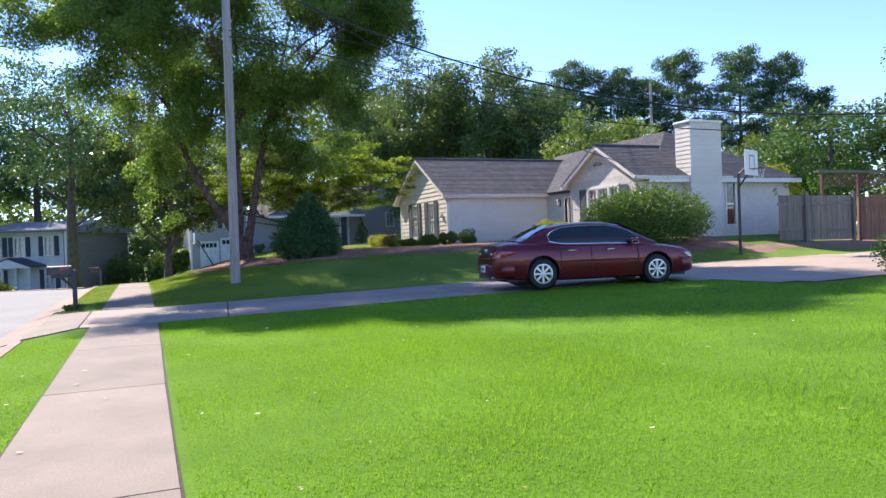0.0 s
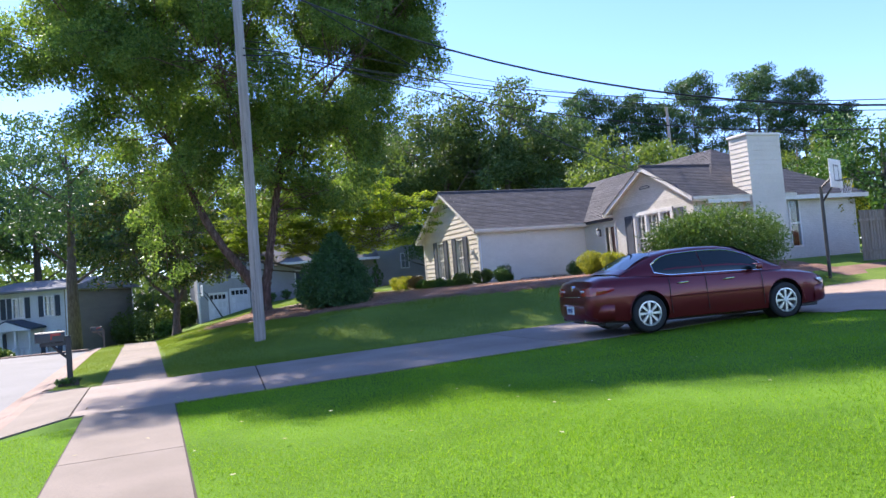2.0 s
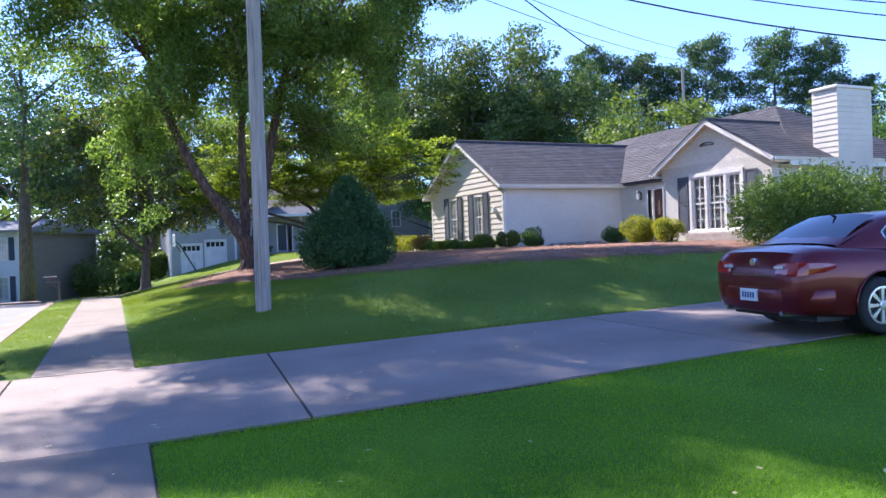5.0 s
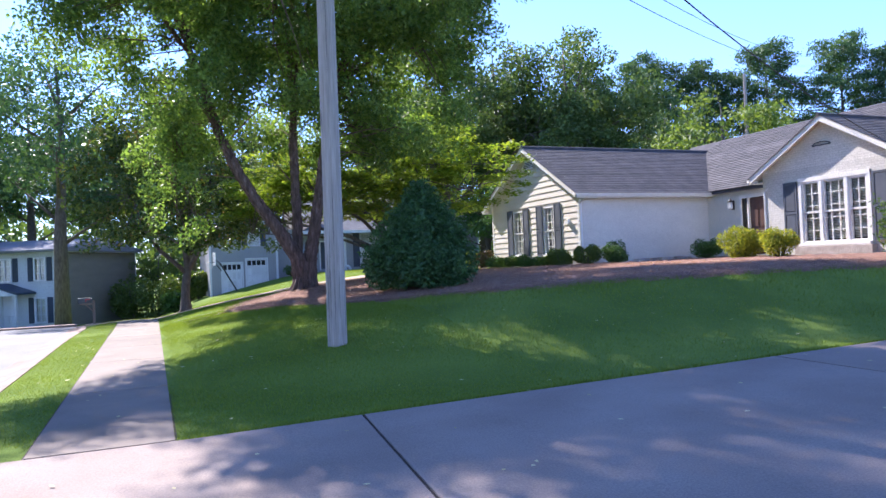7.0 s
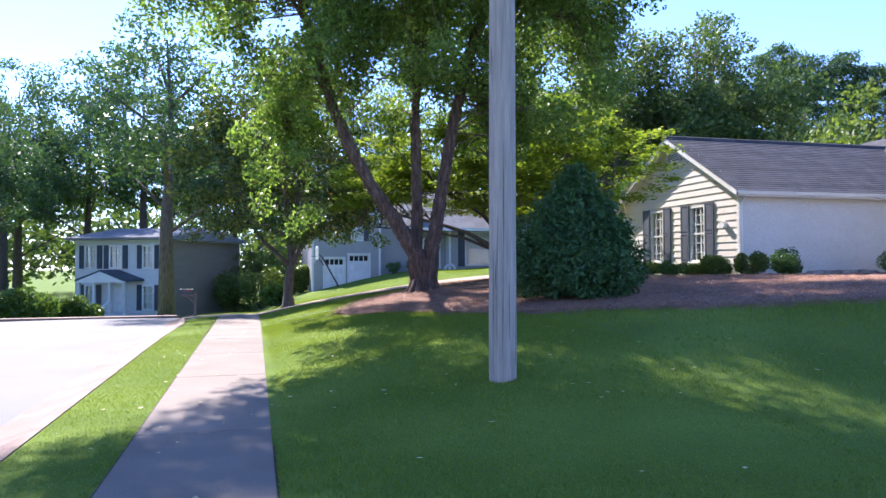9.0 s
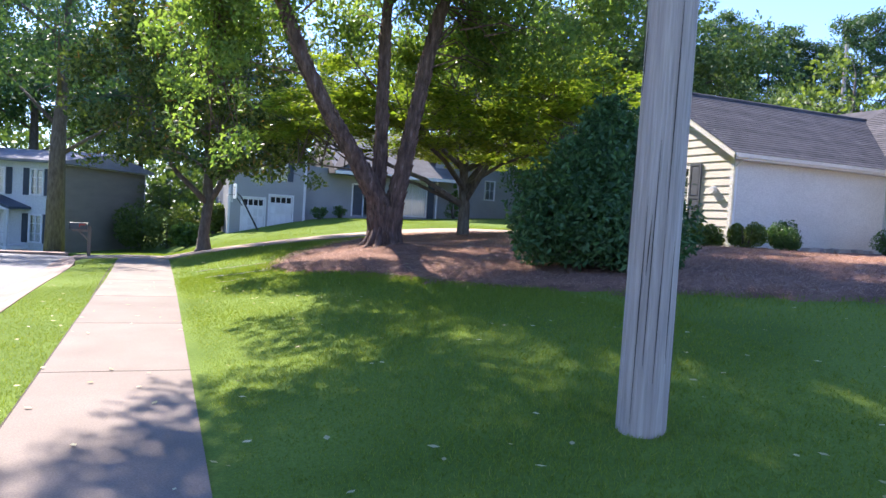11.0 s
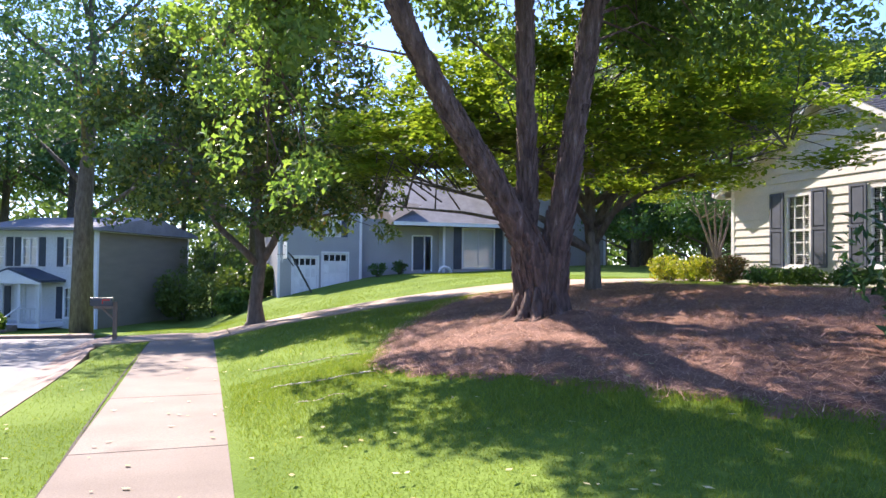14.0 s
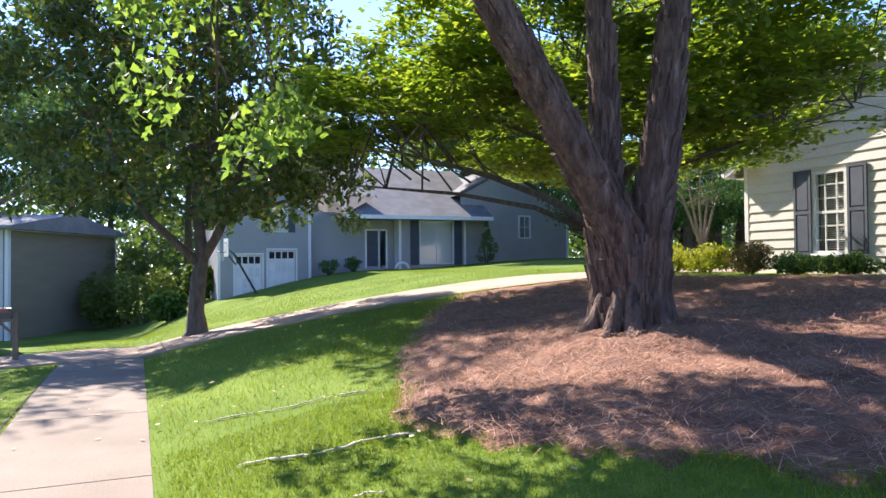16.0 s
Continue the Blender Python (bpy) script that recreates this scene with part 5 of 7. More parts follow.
bush("golden_shrub", 17.8, 28.35, 0.78, 0.78, 1.02, "wide golden-yellow shrub before the front door", M_L_YEL, 47, 9000, 0.06, group="golden shrubs", lumps=20)
bush("golden_shrub", 17.8, 26.82, 0.62, 0.62, 0.9, "small golden-yellow shrub below the window", M_L_YEL, 48, 7000, 0.06, group="golden shrubs")
for k, (yy, r, m, lab) in enumerate(((41.2, 0.85, M_L_YEL, "golden shrub at the corner of the garage wing"), (40.0, 0.8, M_L_YEL, "golden shrub at the corner of the garage wing"), (38.6, 0.75, M_L_RED, "reddish-green leafy plant under the window"), (37.3, 0.7, M_L_DARK, "low dark green plant under the window"), (36.0, 0.7, M_L_BUSH, "low green plant under the window"), (34.6, 0.7, M_L_DARK, "low dark green plant under the window"), (33.3, 0.6, M_L_BUSH, "low green plant at the wall's end"))):
    bush("border_plant", 13.35, yy, r * 0.8, r, 0.8 if yy > 38 else 0.44, lab, m, 60 + k, 2600, 0.08, 0.15, "plant", "plants under the gable windows")


# ---------------------------------------------------------------- the distance: woods, pines, far trees
def far_tree(name, label, seed, height, radius, leaf_m, leaf=0.31, n=110, per=112, first=0.2, group=""):
    h = height
    stems = [([(0, 0, -0.5), (0, 0, h * 0.3), (0.2, 0.1, h * 0.6), (0, 0, h * 0.9)], [0.26 + h * 0.011, 0.2 + h * 0.006, 0.14, 0.04])]
    limbs = []
    rng = np.random.default_rng(seed)
    for k in range(7):
        a = k * 2.4
        z0 = h * (first + 0.08 * k)
        e = Vector((math.cos(a) * radius * 0.8, math.sin(a) * radius * 0.8, z0 + h * 0.14))
        limbs.append(([Vector((0, 0, z0)), Vector((0, 0, z0)).lerp(e, 0.5), e], [0.1, 0.07, 0.03]))
    cz = h * (first + 1) / 2
    blobs = [(x, y, z, s * rng.uniform(0.55, 1.2), q * rng.uniform(0.6, 1.2)) for x, y, z, s, q in clumps(seed, n, 0, 0, cz, radius, radius, h * (1 - first) / 2, radius * 0.27, 0.85, 0.4, 0.0, 0.24)]
    return tree(name, 0, 0, label, "tree", stems, blobs, per * 1.5 * (4.2 / radius) ** 1, leaf * 0.88, leaf_m, M_BARK2, seed, limbs, 0.2, sides=7, group=group)


def pine_tree(seed, height, group):
    h = height
    stems = [([(0, 0, -0.5), (0, 0, h * 0.5), (0.1, 0, h * 0.95)], [0.3, 0.2, 0.05])]
    rng = np.random.default_rng(seed)
    limbs, blobs = [], []
    for k in range(64):
        z = h * (0.36 + 0.64 * k / 64)
        a = k * 2.39996
        r = (4.4 - 3.0 * abs((k / 64) - 0.4) ** 1.1 * 1.6) * rng.uniform(0.55, 1.1)
        e = Vector((math.cos(a) * r, math.sin(a) * r, z + 0.4))
        limbs.append(([Vector((0, 0, z - 0.5)), e * 0.5 + Vector((0, 0, z * 0.5)), e], [0.07, 0.05, 0.02]))
        if rng.uniform() < 0.25:
            continue
        blobs.append((e.x, e.y, e.z + rng.uniform(-0.4, 0.6), rng.uniform(0.7, 1.6), rng.uniform(0.5, 1.0)))
        blobs.append((e.x * 0.6, e.y * 0.6, e.z, rng.uniform(0.8, 1.2), 0.6))
    return tree("pine_tree", 0, 0, "tall dark pine standing behind the house", "tree", stems, blobs, 185, 0.32, M_L_PINE, M_BARK2, seed, limbs[::4], 0.1, aspect=0.34, sides=7, group=group)


def put(proto, spots, first_x, first_y, rnd):
    """Move the first tree to its place and set copies of it at the other spots."""
    base = proto
    base.matrix_world = pose(first_x, first_y, hz(first_x, first_y) - 0.1)
    for x, y, s in spots:
        c = copy_thing(base, pose(x, y, hz(x, y) - 0.1, 0, 0, rnd.uniform(0, 360)))
        c.scale = (s, s, s * rnd.uniform(0.94, 1.06))


rnd = random.Random(77)
put(far_tree("woodland_tree", "tall leafy green tree behind the house", 101, 17.0, 5.2, M_L_FAR, group="trees behind the house"), [(28.5, 55.5, 1.03), (33.0, 58.0, 0.86), (20.0, 66.0, 0.95), (12.0, 84.0, 1.0), (4.0, 92.0, 1.1), (34.0, 82.0, 1.05), (24.0, 78.0, 1.0), (43.0, 62.0, 0.75)], 24.2, 58.5, rnd)
put(far_tree("light_tree", "light green broad-leaved tree behind the house", 102, 9.6, 4.2, M_L_LIME, 0.28, 60, 100, 0.2, "light green trees"), [(37.0, 47.0, 0.9), (45.0, 40.5, 0.95), (7.0, 79.0, 0.62), (0.5, 76.0, 0.55)], 30.8, 42.5, rnd)
put(pine_tree(103, 19.4, "pines behind the house"), [(50.5, 67.5, 1.0), (43.0, 73.0, 0.9), (56.5, 63.0, 0.99), (61.0, 58.5, 0.95), (63.6, 55.2, 0.9), (54.0, 66.0, 0.86), (66.0, 53.0, 0.74), (30.0, 90.0, 1.0), (38.0, 86.0, 1.05)], 47.0, 70.0, rnd)
put(far_tree("dark_tree", "dense dark green tree beyond the fence", 104, 7.6, 3.9, M_L_DARK, 0.25, 70, 115, 0.05, "dark trees beyond the fence"), [(40.0, 24.5, 1.05), (37.5, 32.0, 0.85), (43.0, 20.0, 1.0), (45.0, 15.0, 1.1), (24.5, 70.0, 0.8), (28.0, 66.0, 0.75), (31.0, 62.0, 0.7), (28.5, 58.0, 0.65), (34.0, 54.0, 0.7), (24.0, 52.5, 0.85), (27.5, 50.0, 0.9), (22.5, 57.0, 0.8)], 36.5, 28.0, rnd)
put(far_tree("feathery_tree", "tall thin-leaved pale green tree beyond the fence", 105, 12.5, 3.6, M_L_LIME, 0.2, 60, 190, 0.25, "pale trees"), [(47.0, 19.0, 1.0)], 43.0, 25.0, rnd)
put(far_tree("forest_tree", "tall blue-green forest tree across the street", 106, 23.0, 6.4, M_L_PINE, 0.36, 90, 92, 0.2, "forest across the street"), [(-15.5, 88.0, 1.0), (-10.0, 84.0, 1.12), (-19.0, 76.0, 0.84), (-24.0, 84.0, 0.8), (-29.0, 70.0, 0.8), (-33.0, 60.0, 0.8), (-4.0, 92.0, 0.95), (-25.0, 56.0, 0.7), (-38.0, 48.0, 0.8), (-30.0, 92.0, 0.9), (-17.0, 62.0, 0.62), (-2.0, 86.0, 0.8), (-22.0, 20.0, 0.8), (-24.0, 5.0, 0.85), (-23.0, -12.0, 0.8), (-21.0, 34.0, 0.7)], -22.0, 90.0, rnd)
put(far_tree("lawn_tree", "tall slender tree on the neighbour's lawn", 107, 15.0, 3.6, M_L_PINE, 0.24, 90, 62, 0.27, "trees by the grey house"), [], -4.2, 50.3, rnd)
for k, (x, y, rx, rz, m) in enumerate(((-12.0, 57.0, 2.0, 2.0, M_L_BUSH), (-14.5, 53.0, 2.2, 1.8, M_L_DARK), (-9.9, 60.0, 1.6, 1.6, M_L_BUSH), (0.4, 70.0, 2.4, 3.2, M_L_LIME), (2.6, 72.0, 2.2, 2.6, M_L_DARK), (-1.5, 72.0, 2.0, 3.6, M_L_LIME), (1.4, 64.0, 1.2, 1.5, M_L_DARK), (3.2, 68.0, 1.2, 2.4, M_L_LIME))):
    bush("hedge_bush", x, y, rx, rx * 0.8, rz, "leafy green bush at the edge of the woods" if x < -5 else "leafy bush between the two houses", m, 120 + k, 3600, 0.24, 0.2, "bush", "bushes by the woods", 18)


def crepe():
    stems = [([(0.05 * k, 0, -0.1), (0.12 * (k - 2), 0.05 * k, 1.0), (0.45 * (k - 2), 0.1 * k, 2.4), (0.8 * (k - 2), 0.1, 4.2)], [0.07, 0.06, 0.045, 0.02]) for k in range(5)]
    tree("myrtle_tree", 20.3, 47.5, "pale multi-stemmed myrtle in front of dark woods", "tree", stems, clumps(71, 60, 0, 0, 3.5, 2.4, 2.4, 1.9, 0.6), 260, 0.13, M_L_DARK, M_POST, 72, (), 0.2)


crepe()


# ---------------------------------------------------------------- utility pole and cables
POLE = (2.37, 20.38)


def utility_pole():
    x, y = POLE
    z = hz(x, y)
    p = thing("utility_pole", x, y, z, "tall weathered grey wooden utility pole on the lawn", "pole")
    bm = bmesh.new()
    tube(bm, [(0, 0, -0.3), (0, 0, 0), (0.01, 0, 3), (0.02, 0, 6), (0.02, 0.0, 10.2)], [0.141, 0.139, 0.132, 0.124, 0.11], 28, True, 0.006, random.Random(3))
    part("shaft", bm, M_POLE, p, smooth=True)
    rng = random.Random(9)
    for k in range(28):
        a = rng.uniform(0, 2 * math.pi)
        z0, ln = rng.uniform(-0.05, 5.0), rng.uniform(0.25, 1.5)
        b = bmesh.new()
        r = 0.1405 - 0.0023 * z0
        pts = [(math.cos(a + 0.02 * i + rng.uniform(-0.01, 0.01)) * (r - 0.001 * i), math.sin(a + 0.02 * i) * (r - 0.001 * i), z0 + ln * i / 4) for i in range(5)]
        tube(b, pts, [0.0008, 0.0022, 0.0032, 0.0022, 0.0008], 5)
        part("crack", b, M_CRACK, p)



def cable(name, a, b, sag, r, label, share=1.0):
    """A sagging cable from a towards b, drawn over that share of its span."""
    a, b = Vector(a), Vector(b)
    bm = bmesh.new()
    pts = [a.lerp(b, t) - Vector((0, 0, sag * 4 * t * (1 - t))) for t in np.linspace(0, share, 25)]
    if a.z > 7 and share and abs(a.x - PT[0]) < 0.1:
        pts[0] = Vector((*POLE, a.z))
    tube(bm, pts, [r] * 25, 5)
    me = mesh_of(bm, name, M_BLACK)
    tagged(new(name, me), label, "cable", "overhead cables")


utility_pole()
FAR_POLE = (48.3, 57.8)
fp = thing("far_utility_pole", *FAR_POLE, hz(*FAR_POLE), "distant wooden utility pole behind the house", "pole")
part("shaft", tube(bmesh.new(), [(0, 0, -0.3), (0, 0, 15.0)], [0.18, 0.13], 8), M_POLE, fp)
PT = (2.24, 19.7)
cable("service_cable", (PT[0], PT[1], 9.81), (31.79, 28.12, 4.0), 1.99, 0.016, "thick black service cable from the pole to the roof", 0.6)
cable("power_cable", (PT[0], PT[1], 7.4), (59.6, 58.25, 18.81), 1.63, 0.012, "thin power cable crossing the sky")
cable("power_cable", (PT[0], PT[1], 7.9), (59.6, 58.25, 19.6), 1.63, 0.012, "thin power cable crossing the sky")


def span(name, azimuth, top, slope, bend, length, r, label):
    """A cable that leaves the pole in one direction and hangs in a parabola."""
    a = math.radians(azimuth)
    bm = bmesh.new()
    pts = [(PT[0] + d * math.cos(a), PT[1] + d * math.sin(a), top + slope * d + bend * d * d) for d in np.linspace(0, length, 33)]
    pts[0] = (*POLE, top)
    tube(bm, pts, [r] * 33, 5)
    tagged(new(name, mesh_of(bm, name, M_BLACK)), label, "cable", "overhead cables")


span("telephone_cable", -35, 9.38, -0.622, 0.0178, 33.0, 0.022, "thick black twisted cable running over the driveway")
span("power_cable", -31, 7.505, -0.3394, 0.00893, 36.0, 0.010, "thin cable running over the driveway")
span("power_cable", -29, 7.524, -0.345, 0.00864, 36.0, 0.010, "thin cable running over the driveway")
span("power_cable", -32, 7.716, -0.4814, 0.01456, 33.0, 0.013, "thin dark cable running over the driveway")
for dz in (0.0, 0.6, 1.4):
    cable("far_cable", (48.3, 57.8, 14.1 - dz), (95.0, 40.0, 16.0 - dz), 1.0, 0.03, "distant pale power cable over the roof")


def woods():
    """The far woods: a deep uneven belt of leaves round the place."""
    rng = np.random.default_rng(200)
    pts = []
    for k in range(760):
        a = rng.uniform(math.radians(-75), math.radians(112))
        d = rng.uniform(84, 120)
        x, y = math.sin(a) * d, 20 + math.cos(a) * d
        top = rng.uniform(5, 15)
        n = 130
        v = rng.normal(size=(n, 3))
        v /= np.linalg.norm(v, axis=1, keepdims=True)
        p = v * rng.uniform(0.4, 1, (n, 1)) * np.array([4.2, 4.2, top * 0.6]) + np.array([x, y, top * 0.5])
        pts.append(p[p[:, 2] > -1.0])
    pts = np.concatenate(pts)
    tagged(new("far_woods", leaves("far_woods", pts, 0.85, M_L_FAR, rng)), "belt of distant green woods", "woods", kind="stuff")


woods()


# ---------------------------------------------------------------- the parked car
def car():
    c = thing("parked_car", 9.68, 13.28, hz(9.6, 13.2) + 0.02, "dark red saloon car parked on the driveway", "car", rz=-10.2)
    # x forward from the middle of the wheelbase, y to its left, z up
    RA, FA, R = -1.404, 1.404, 0.335
    st = [  # x, half width, sill z, belt z, deck z (centre of hood / trunk)
        (-2.50, 0.62, 0.40, 0.62, 0.66), (-2.46, 0.74, 0.33, 0.80, 0.86), (-2.38, 0.82, 0.28, 0.92, 1.00), (-2.20, 0.875, 0.24, 0.97, 1.06), (-1.95, 0.90, 0.22, 0.97, 1.07),
        (-1.60, 0.915, 0.20, 0.965, 1.07), (-1.2, 0.925, 0.19, 0.955, 1.05), (-0.6, 0.93, 0.185, 0.945, 1.0), (0.0, 0.93, 0.185, 0.935, 0.98), (0.6, 0.925, 0.185, 0.925, 0.97),
        (1.0, 0.92, 0.19, 0.91, 0.97), (1.4, 0.91, 0.20, 0.885, 0.945), (1.8, 0.885, 0.21, 0.845, 0.90), (2.1, 0.85, 0.22, 0.80, 0.84), (2.32, 0.78, 0.24, 0.73, 0.76), (2.45, 0.66, 0.28, 0.62, 0.64), (2.50, 0.52, 0.36, 0.52, 0.53)]
    bm = bmesh.new()
    rings = []
    for x, w, s, b, d in st:
        half = [(w * 0.80, s - 0.02), (w * 0.955, s + 0.03), (w * 0.995, s + (b - s) * 0.35), (w, s + (b - s) * 0.62), (w * 0.985, s + (b - s) * 0.82), (w * 0.95, b - 0.012), (w * 0.88, b + (d - b) * 0.45), (w * 0.62, b + (d - b) * 0.85), (w * 0.3, d - 0.004), (0, d)]
        ring = [(y, z) for y, z in half] + [(-y, z) for y, z in half[-2::-1]]
        rings.append([bm.verts.new((x, y, z)) for y, z in ring])
    for a, b in zip(rings, rings[1:]):
        for k in range(len(a) - 1):
            bm.faces.new((a[k], b[k], b[k + 1], a[k + 1]))
        bm.faces.new((a[0], a[-1], b[-1], b[0]))
    bm.faces.new(rings[0])
    bm.faces.new(rings[-1][::-1])
    bmesh.ops.recalc_face_normals(bm, faces=bm.faces[:])
    body = part("body", bm, M_PAINT, c, "glossy dark red bodywork", True)
    # cut the four wheel arches through the flanks
    cut = bmesh.new()
    for xa in (RA, FA):
        for lo, hi in ((-1.2, -0.60), (0.60, 1.2)):
            lathe(cut, [(0.385, lo), (0.385, hi)], 36, (xa, 0, R + 0.02), "y")
    cutter = new("cutter", mesh_of(cut, "cutter", M_PAINT))
    cutter.parent = c
    mod = body.modifiers.new("arches", "BOOLEAN")
    mod.operation, mod.object, mod.solver = "DIFFERENCE", cutter, "EXACT"
    c_mesh = bpy.data.meshes.new_from_object(body.evaluated_get(bpy.context.evaluated_depsgraph_get()))
    body.modifiers.clear()
    body.data = c_mesh
    bpy.data.objects.remove(cutter)
    bm = bmesh.new()
    bm.from_mesh(c_mesh)
    for e in bm.edges:
        e.smooth = e.calc_face_angle(0) < 0.7
    for f in bm.faces:
        f.smooth = True
    bm.to_mesh(c_mesh)
    bm.free()
    # greenhouse: painted roof shell and glass set into it
    gh = [  # x, half width at belt, z at belt, half width at top, z at top
        (-1.86, 0.74, 1.02, 0.70, 1.06), (-1.45, 0.80, 1.0, 0.645, 1.24), (-1.1, 0.83, 0.97, 0.60, 1.375), (-0.75, 0.845, 0.955, 0.595, 1.43), (-0.2, 0.85, 0.94, 0.60, 1.455), (0.25, 0.85, 0.935, 0.60, 1.445), (0.6, 0.845, 0.93, 0.61, 1.385), (0.95, 0.835, 0.93, 0.64, 1.235), (1.3, 0.80, 0.93, 0.70, 1.06), (1.48, 0.76, 0.945, 0.72, 0.98)]
    bm = bmesh.new()
    rings = []
    for x, wb, zb, wt, zt in gh:
        mid = [(wb, zb - 0.03), (wb * 0.985, zb + (zt - zb) * 0.3), (wb + (wt - wb) * 0.55, zb + (zt - zb) * 0.65), (wt + 0.03, zt - 0.03), (wt - 0.05, zt + 0.005), (wt * 0.5, zt + 0.025), (0, zt + 0.03)]
        ring = mid + [(-y, z) for y, z in mid[-2::-1]]
        rings.append([bm.verts.new((x, y, z)) for y, z in ring])
    for a, b in zip(rings, rings[1:]):
        for k in range(len(a) - 1):
            bm.faces.new((a[k], b[k], b[k + 1], a[k + 1]))
    bmesh.ops.recalc_face_normals(bm, faces=bm.faces[:])
    part("roof", bm, M_PAINT, c, "", True)

    def side_at(x, f, out):
        """A place on the flank of the greenhouse, f from belt to roof edge."""
        for g0, g1 in zip(gh, gh[1:]):
            if g0[0] <= x <= g1[0]:
                t = (x - g0[0]) / (g1[0] - g0[0])
                wb, zb, wt, zt = [g0[i] + (g1[i] - g0[i]) * t for i in (1, 2, 3, 4)]
                prof = [(wb, zb - 0.03), (wb * 0.985, zb + (zt - zb) * 0.3), (wb + (wt - wb) * 0.55, zb + (zt - zb) * 0.65), (wt + 0.03, zt - 0.03)]
                fr = f * 3
                i = min(2, int(fr))
                u = fr - i
                return (x, prof[i][0] + (prof[i + 1][0] - prof[i][0]) * u + out, prof[i][1] + (prof[i + 1][1] - prof[i][1]) * u)
        return (x, 0.7, 1.0)

    for sgn in (-1, 1):
        outline = []
        for name, x0, x1 in (("rear_window", -1.22, -0.245), ("front_window", -0.225, 0.98)):
            g = bmesh.new()
            xs = np.linspace(x0, x1, 9)
            grid = []
            for x in xs:
                e = max(0.0, (x - 0.35) / 0.63) if x > 0.35 else 0.0
                e2 = max(0.0, (-0.85 - x) / 0.37) if x < -0.85 else 0.0
                lo, hi = 0.12 + 0.14 * e2 * e2, 0.93 - 0.1 * e - 0.28 * e2 * e2
                if x > 0.9:
                    hi = 0.55
                col = [side_at(x, lo + (hi - lo) * k / 5, 0.008) for k in range(6)]
                grid.append([g.verts.new((p[0], sgn * p[1], p[2])) for p in col])
                outline.append((col[0], col[-1]))
            for a, b in zip(grid, grid[1:]):
                for k in range(5):
                    g.faces.new((a[k], b[k], b[k + 1], a[k + 1]) if sgn < 0 else (a[k + 1], b[k + 1], b[k], a[k]))
            part(name, g, M_CARGLASS, c, "dark tinted side window", True)
        tr = bmesh.new()
        loop = [o[1] for o in outline] + [o[0] for o in outline[::-1]]
        loop.append(loop[0])
        tube(tr, [(p[0], sgn * (p[1] + 0.006), p[2]) for p in loop], [0.011] * len(loop), 5)
        part("window_trim", tr, M_CHROME, c, "bright chrome window surround")
        # door seams, handles, moulding, mirror
        for xs_ in (-0.98, -0.24, 0.92):
            g = bmesh.new()
            tube(g, [(xs_ + 0.02, sgn * 0.926, 0.30), (xs_, sgn * 0.936, 0.55), (xs_, sgn * 0.928, 0.80), (xs_, sgn * 0.885, 0.945)], [0.006] * 4, 4)
            part("door_seam", g, M_BLACK, c)
        for xh in (-0.82, 0.12):
            part("door_handle", tube(bmesh.new(), [(xh, sgn * 0.915, 0.83), (xh + 0.02, sgn * 0.955, 0.835), (xh + 0.19, sgn * 0.955, 0.84), (xh + 0.21, sgn * 0.915, 0.84)], [0.012] * 4, 6), M_CHROME, c, "chrome door handle")
        g = bmesh.new()
        tube(g, [(-1.0, sgn * 0.938, 0.60), (0.0, sgn * 0.942, 0.60), (0.95, sgn * 0.935, 0.60)], [0.014] * 3, 6)
        part("side_moulding", g, M_PAINT, c)
        mir = part("wing_mirror", soft_box(0.72, 0.86, min(sgn * 0.90, sgn * 1.08), max(sgn * 0.90, sgn * 1.08), 0.955, 1.075, 0.035, 3), M_PAINT, c, "", True)
        part("mirror_glass", boxes((0.715, 0.719, min(sgn * 0.93, sgn * 1.06), max(sgn * 0.93, sgn * 1.06), 0.975, 1.055)), M_CHROME, mir)
        # wheels
        for xa, nm in ((RA, "rear_wheel"), (FA, "front_wheel")):
            w = thing(nm)
            w.parent = c
            yo = sgn * 0.80
            arch = bmesh.new()
            lathe(arch, [(0.02, sgn * 0.625), (0.381, sgn * 0.625), (0.381, sgn * 0.86)], 36, (xa, 0, R + 0.02), "y")
            bmesh.ops.delete(arch, geom=[f for f in arch.faces if len(f.verts) > 4], context="FACES_ONLY")
            part("wheel_well", arch, M_BLACK, w)
            lip = bmesh.new()
            tube(lip, [(xa + 0.390 * math.cos(a), sgn * (0.918 if xa < 0 else 0.908), R + 0.02 + 0.390 * math.sin(a)) for a in np.linspace(-0.2, math.pi + 0.2, 22)], [0.010] * 22, 6)
            part("arch_lip", lip, M_PAINT, w, "", True)
            ty = bmesh.new()
            lathe(ty, [(0.215, yo - 0.1), (0.30, yo - 0.112), (0.328, yo - 0.09), (0.335, yo - 0.05), (0.335, yo + 0.05), (0.328, yo + 0.09), (0.30, yo + 0.112), (0.215, yo + 0.1)] if sgn > 0 else [(0.215, yo + 0.1), (0.30, yo + 0.112), (0.328, yo + 0.09), (0.335, yo + 0.05), (0.335, yo - 0.05), (0.328, yo - 0.09), (0.30, yo - 0.112), (0.215, yo - 0.1)], 28, (xa, 0, R), "y")
            bmesh.ops.delete(ty, geom=[f for f in ty.faces if len(f.verts) > 4], context="FACES_ONLY")
            tyre = part("tyre", ty, M_TYRE, w, "", True)
            face = sgn * (0.80 + 0.108)
            rim = bmesh.new()
            ring = [(0.222, face - sgn * 0.05), (0.226, face + sgn * 0.0), (0.205, face + sgn * 0.002), (0.196, face - sgn * 0.035)]
            rr = []
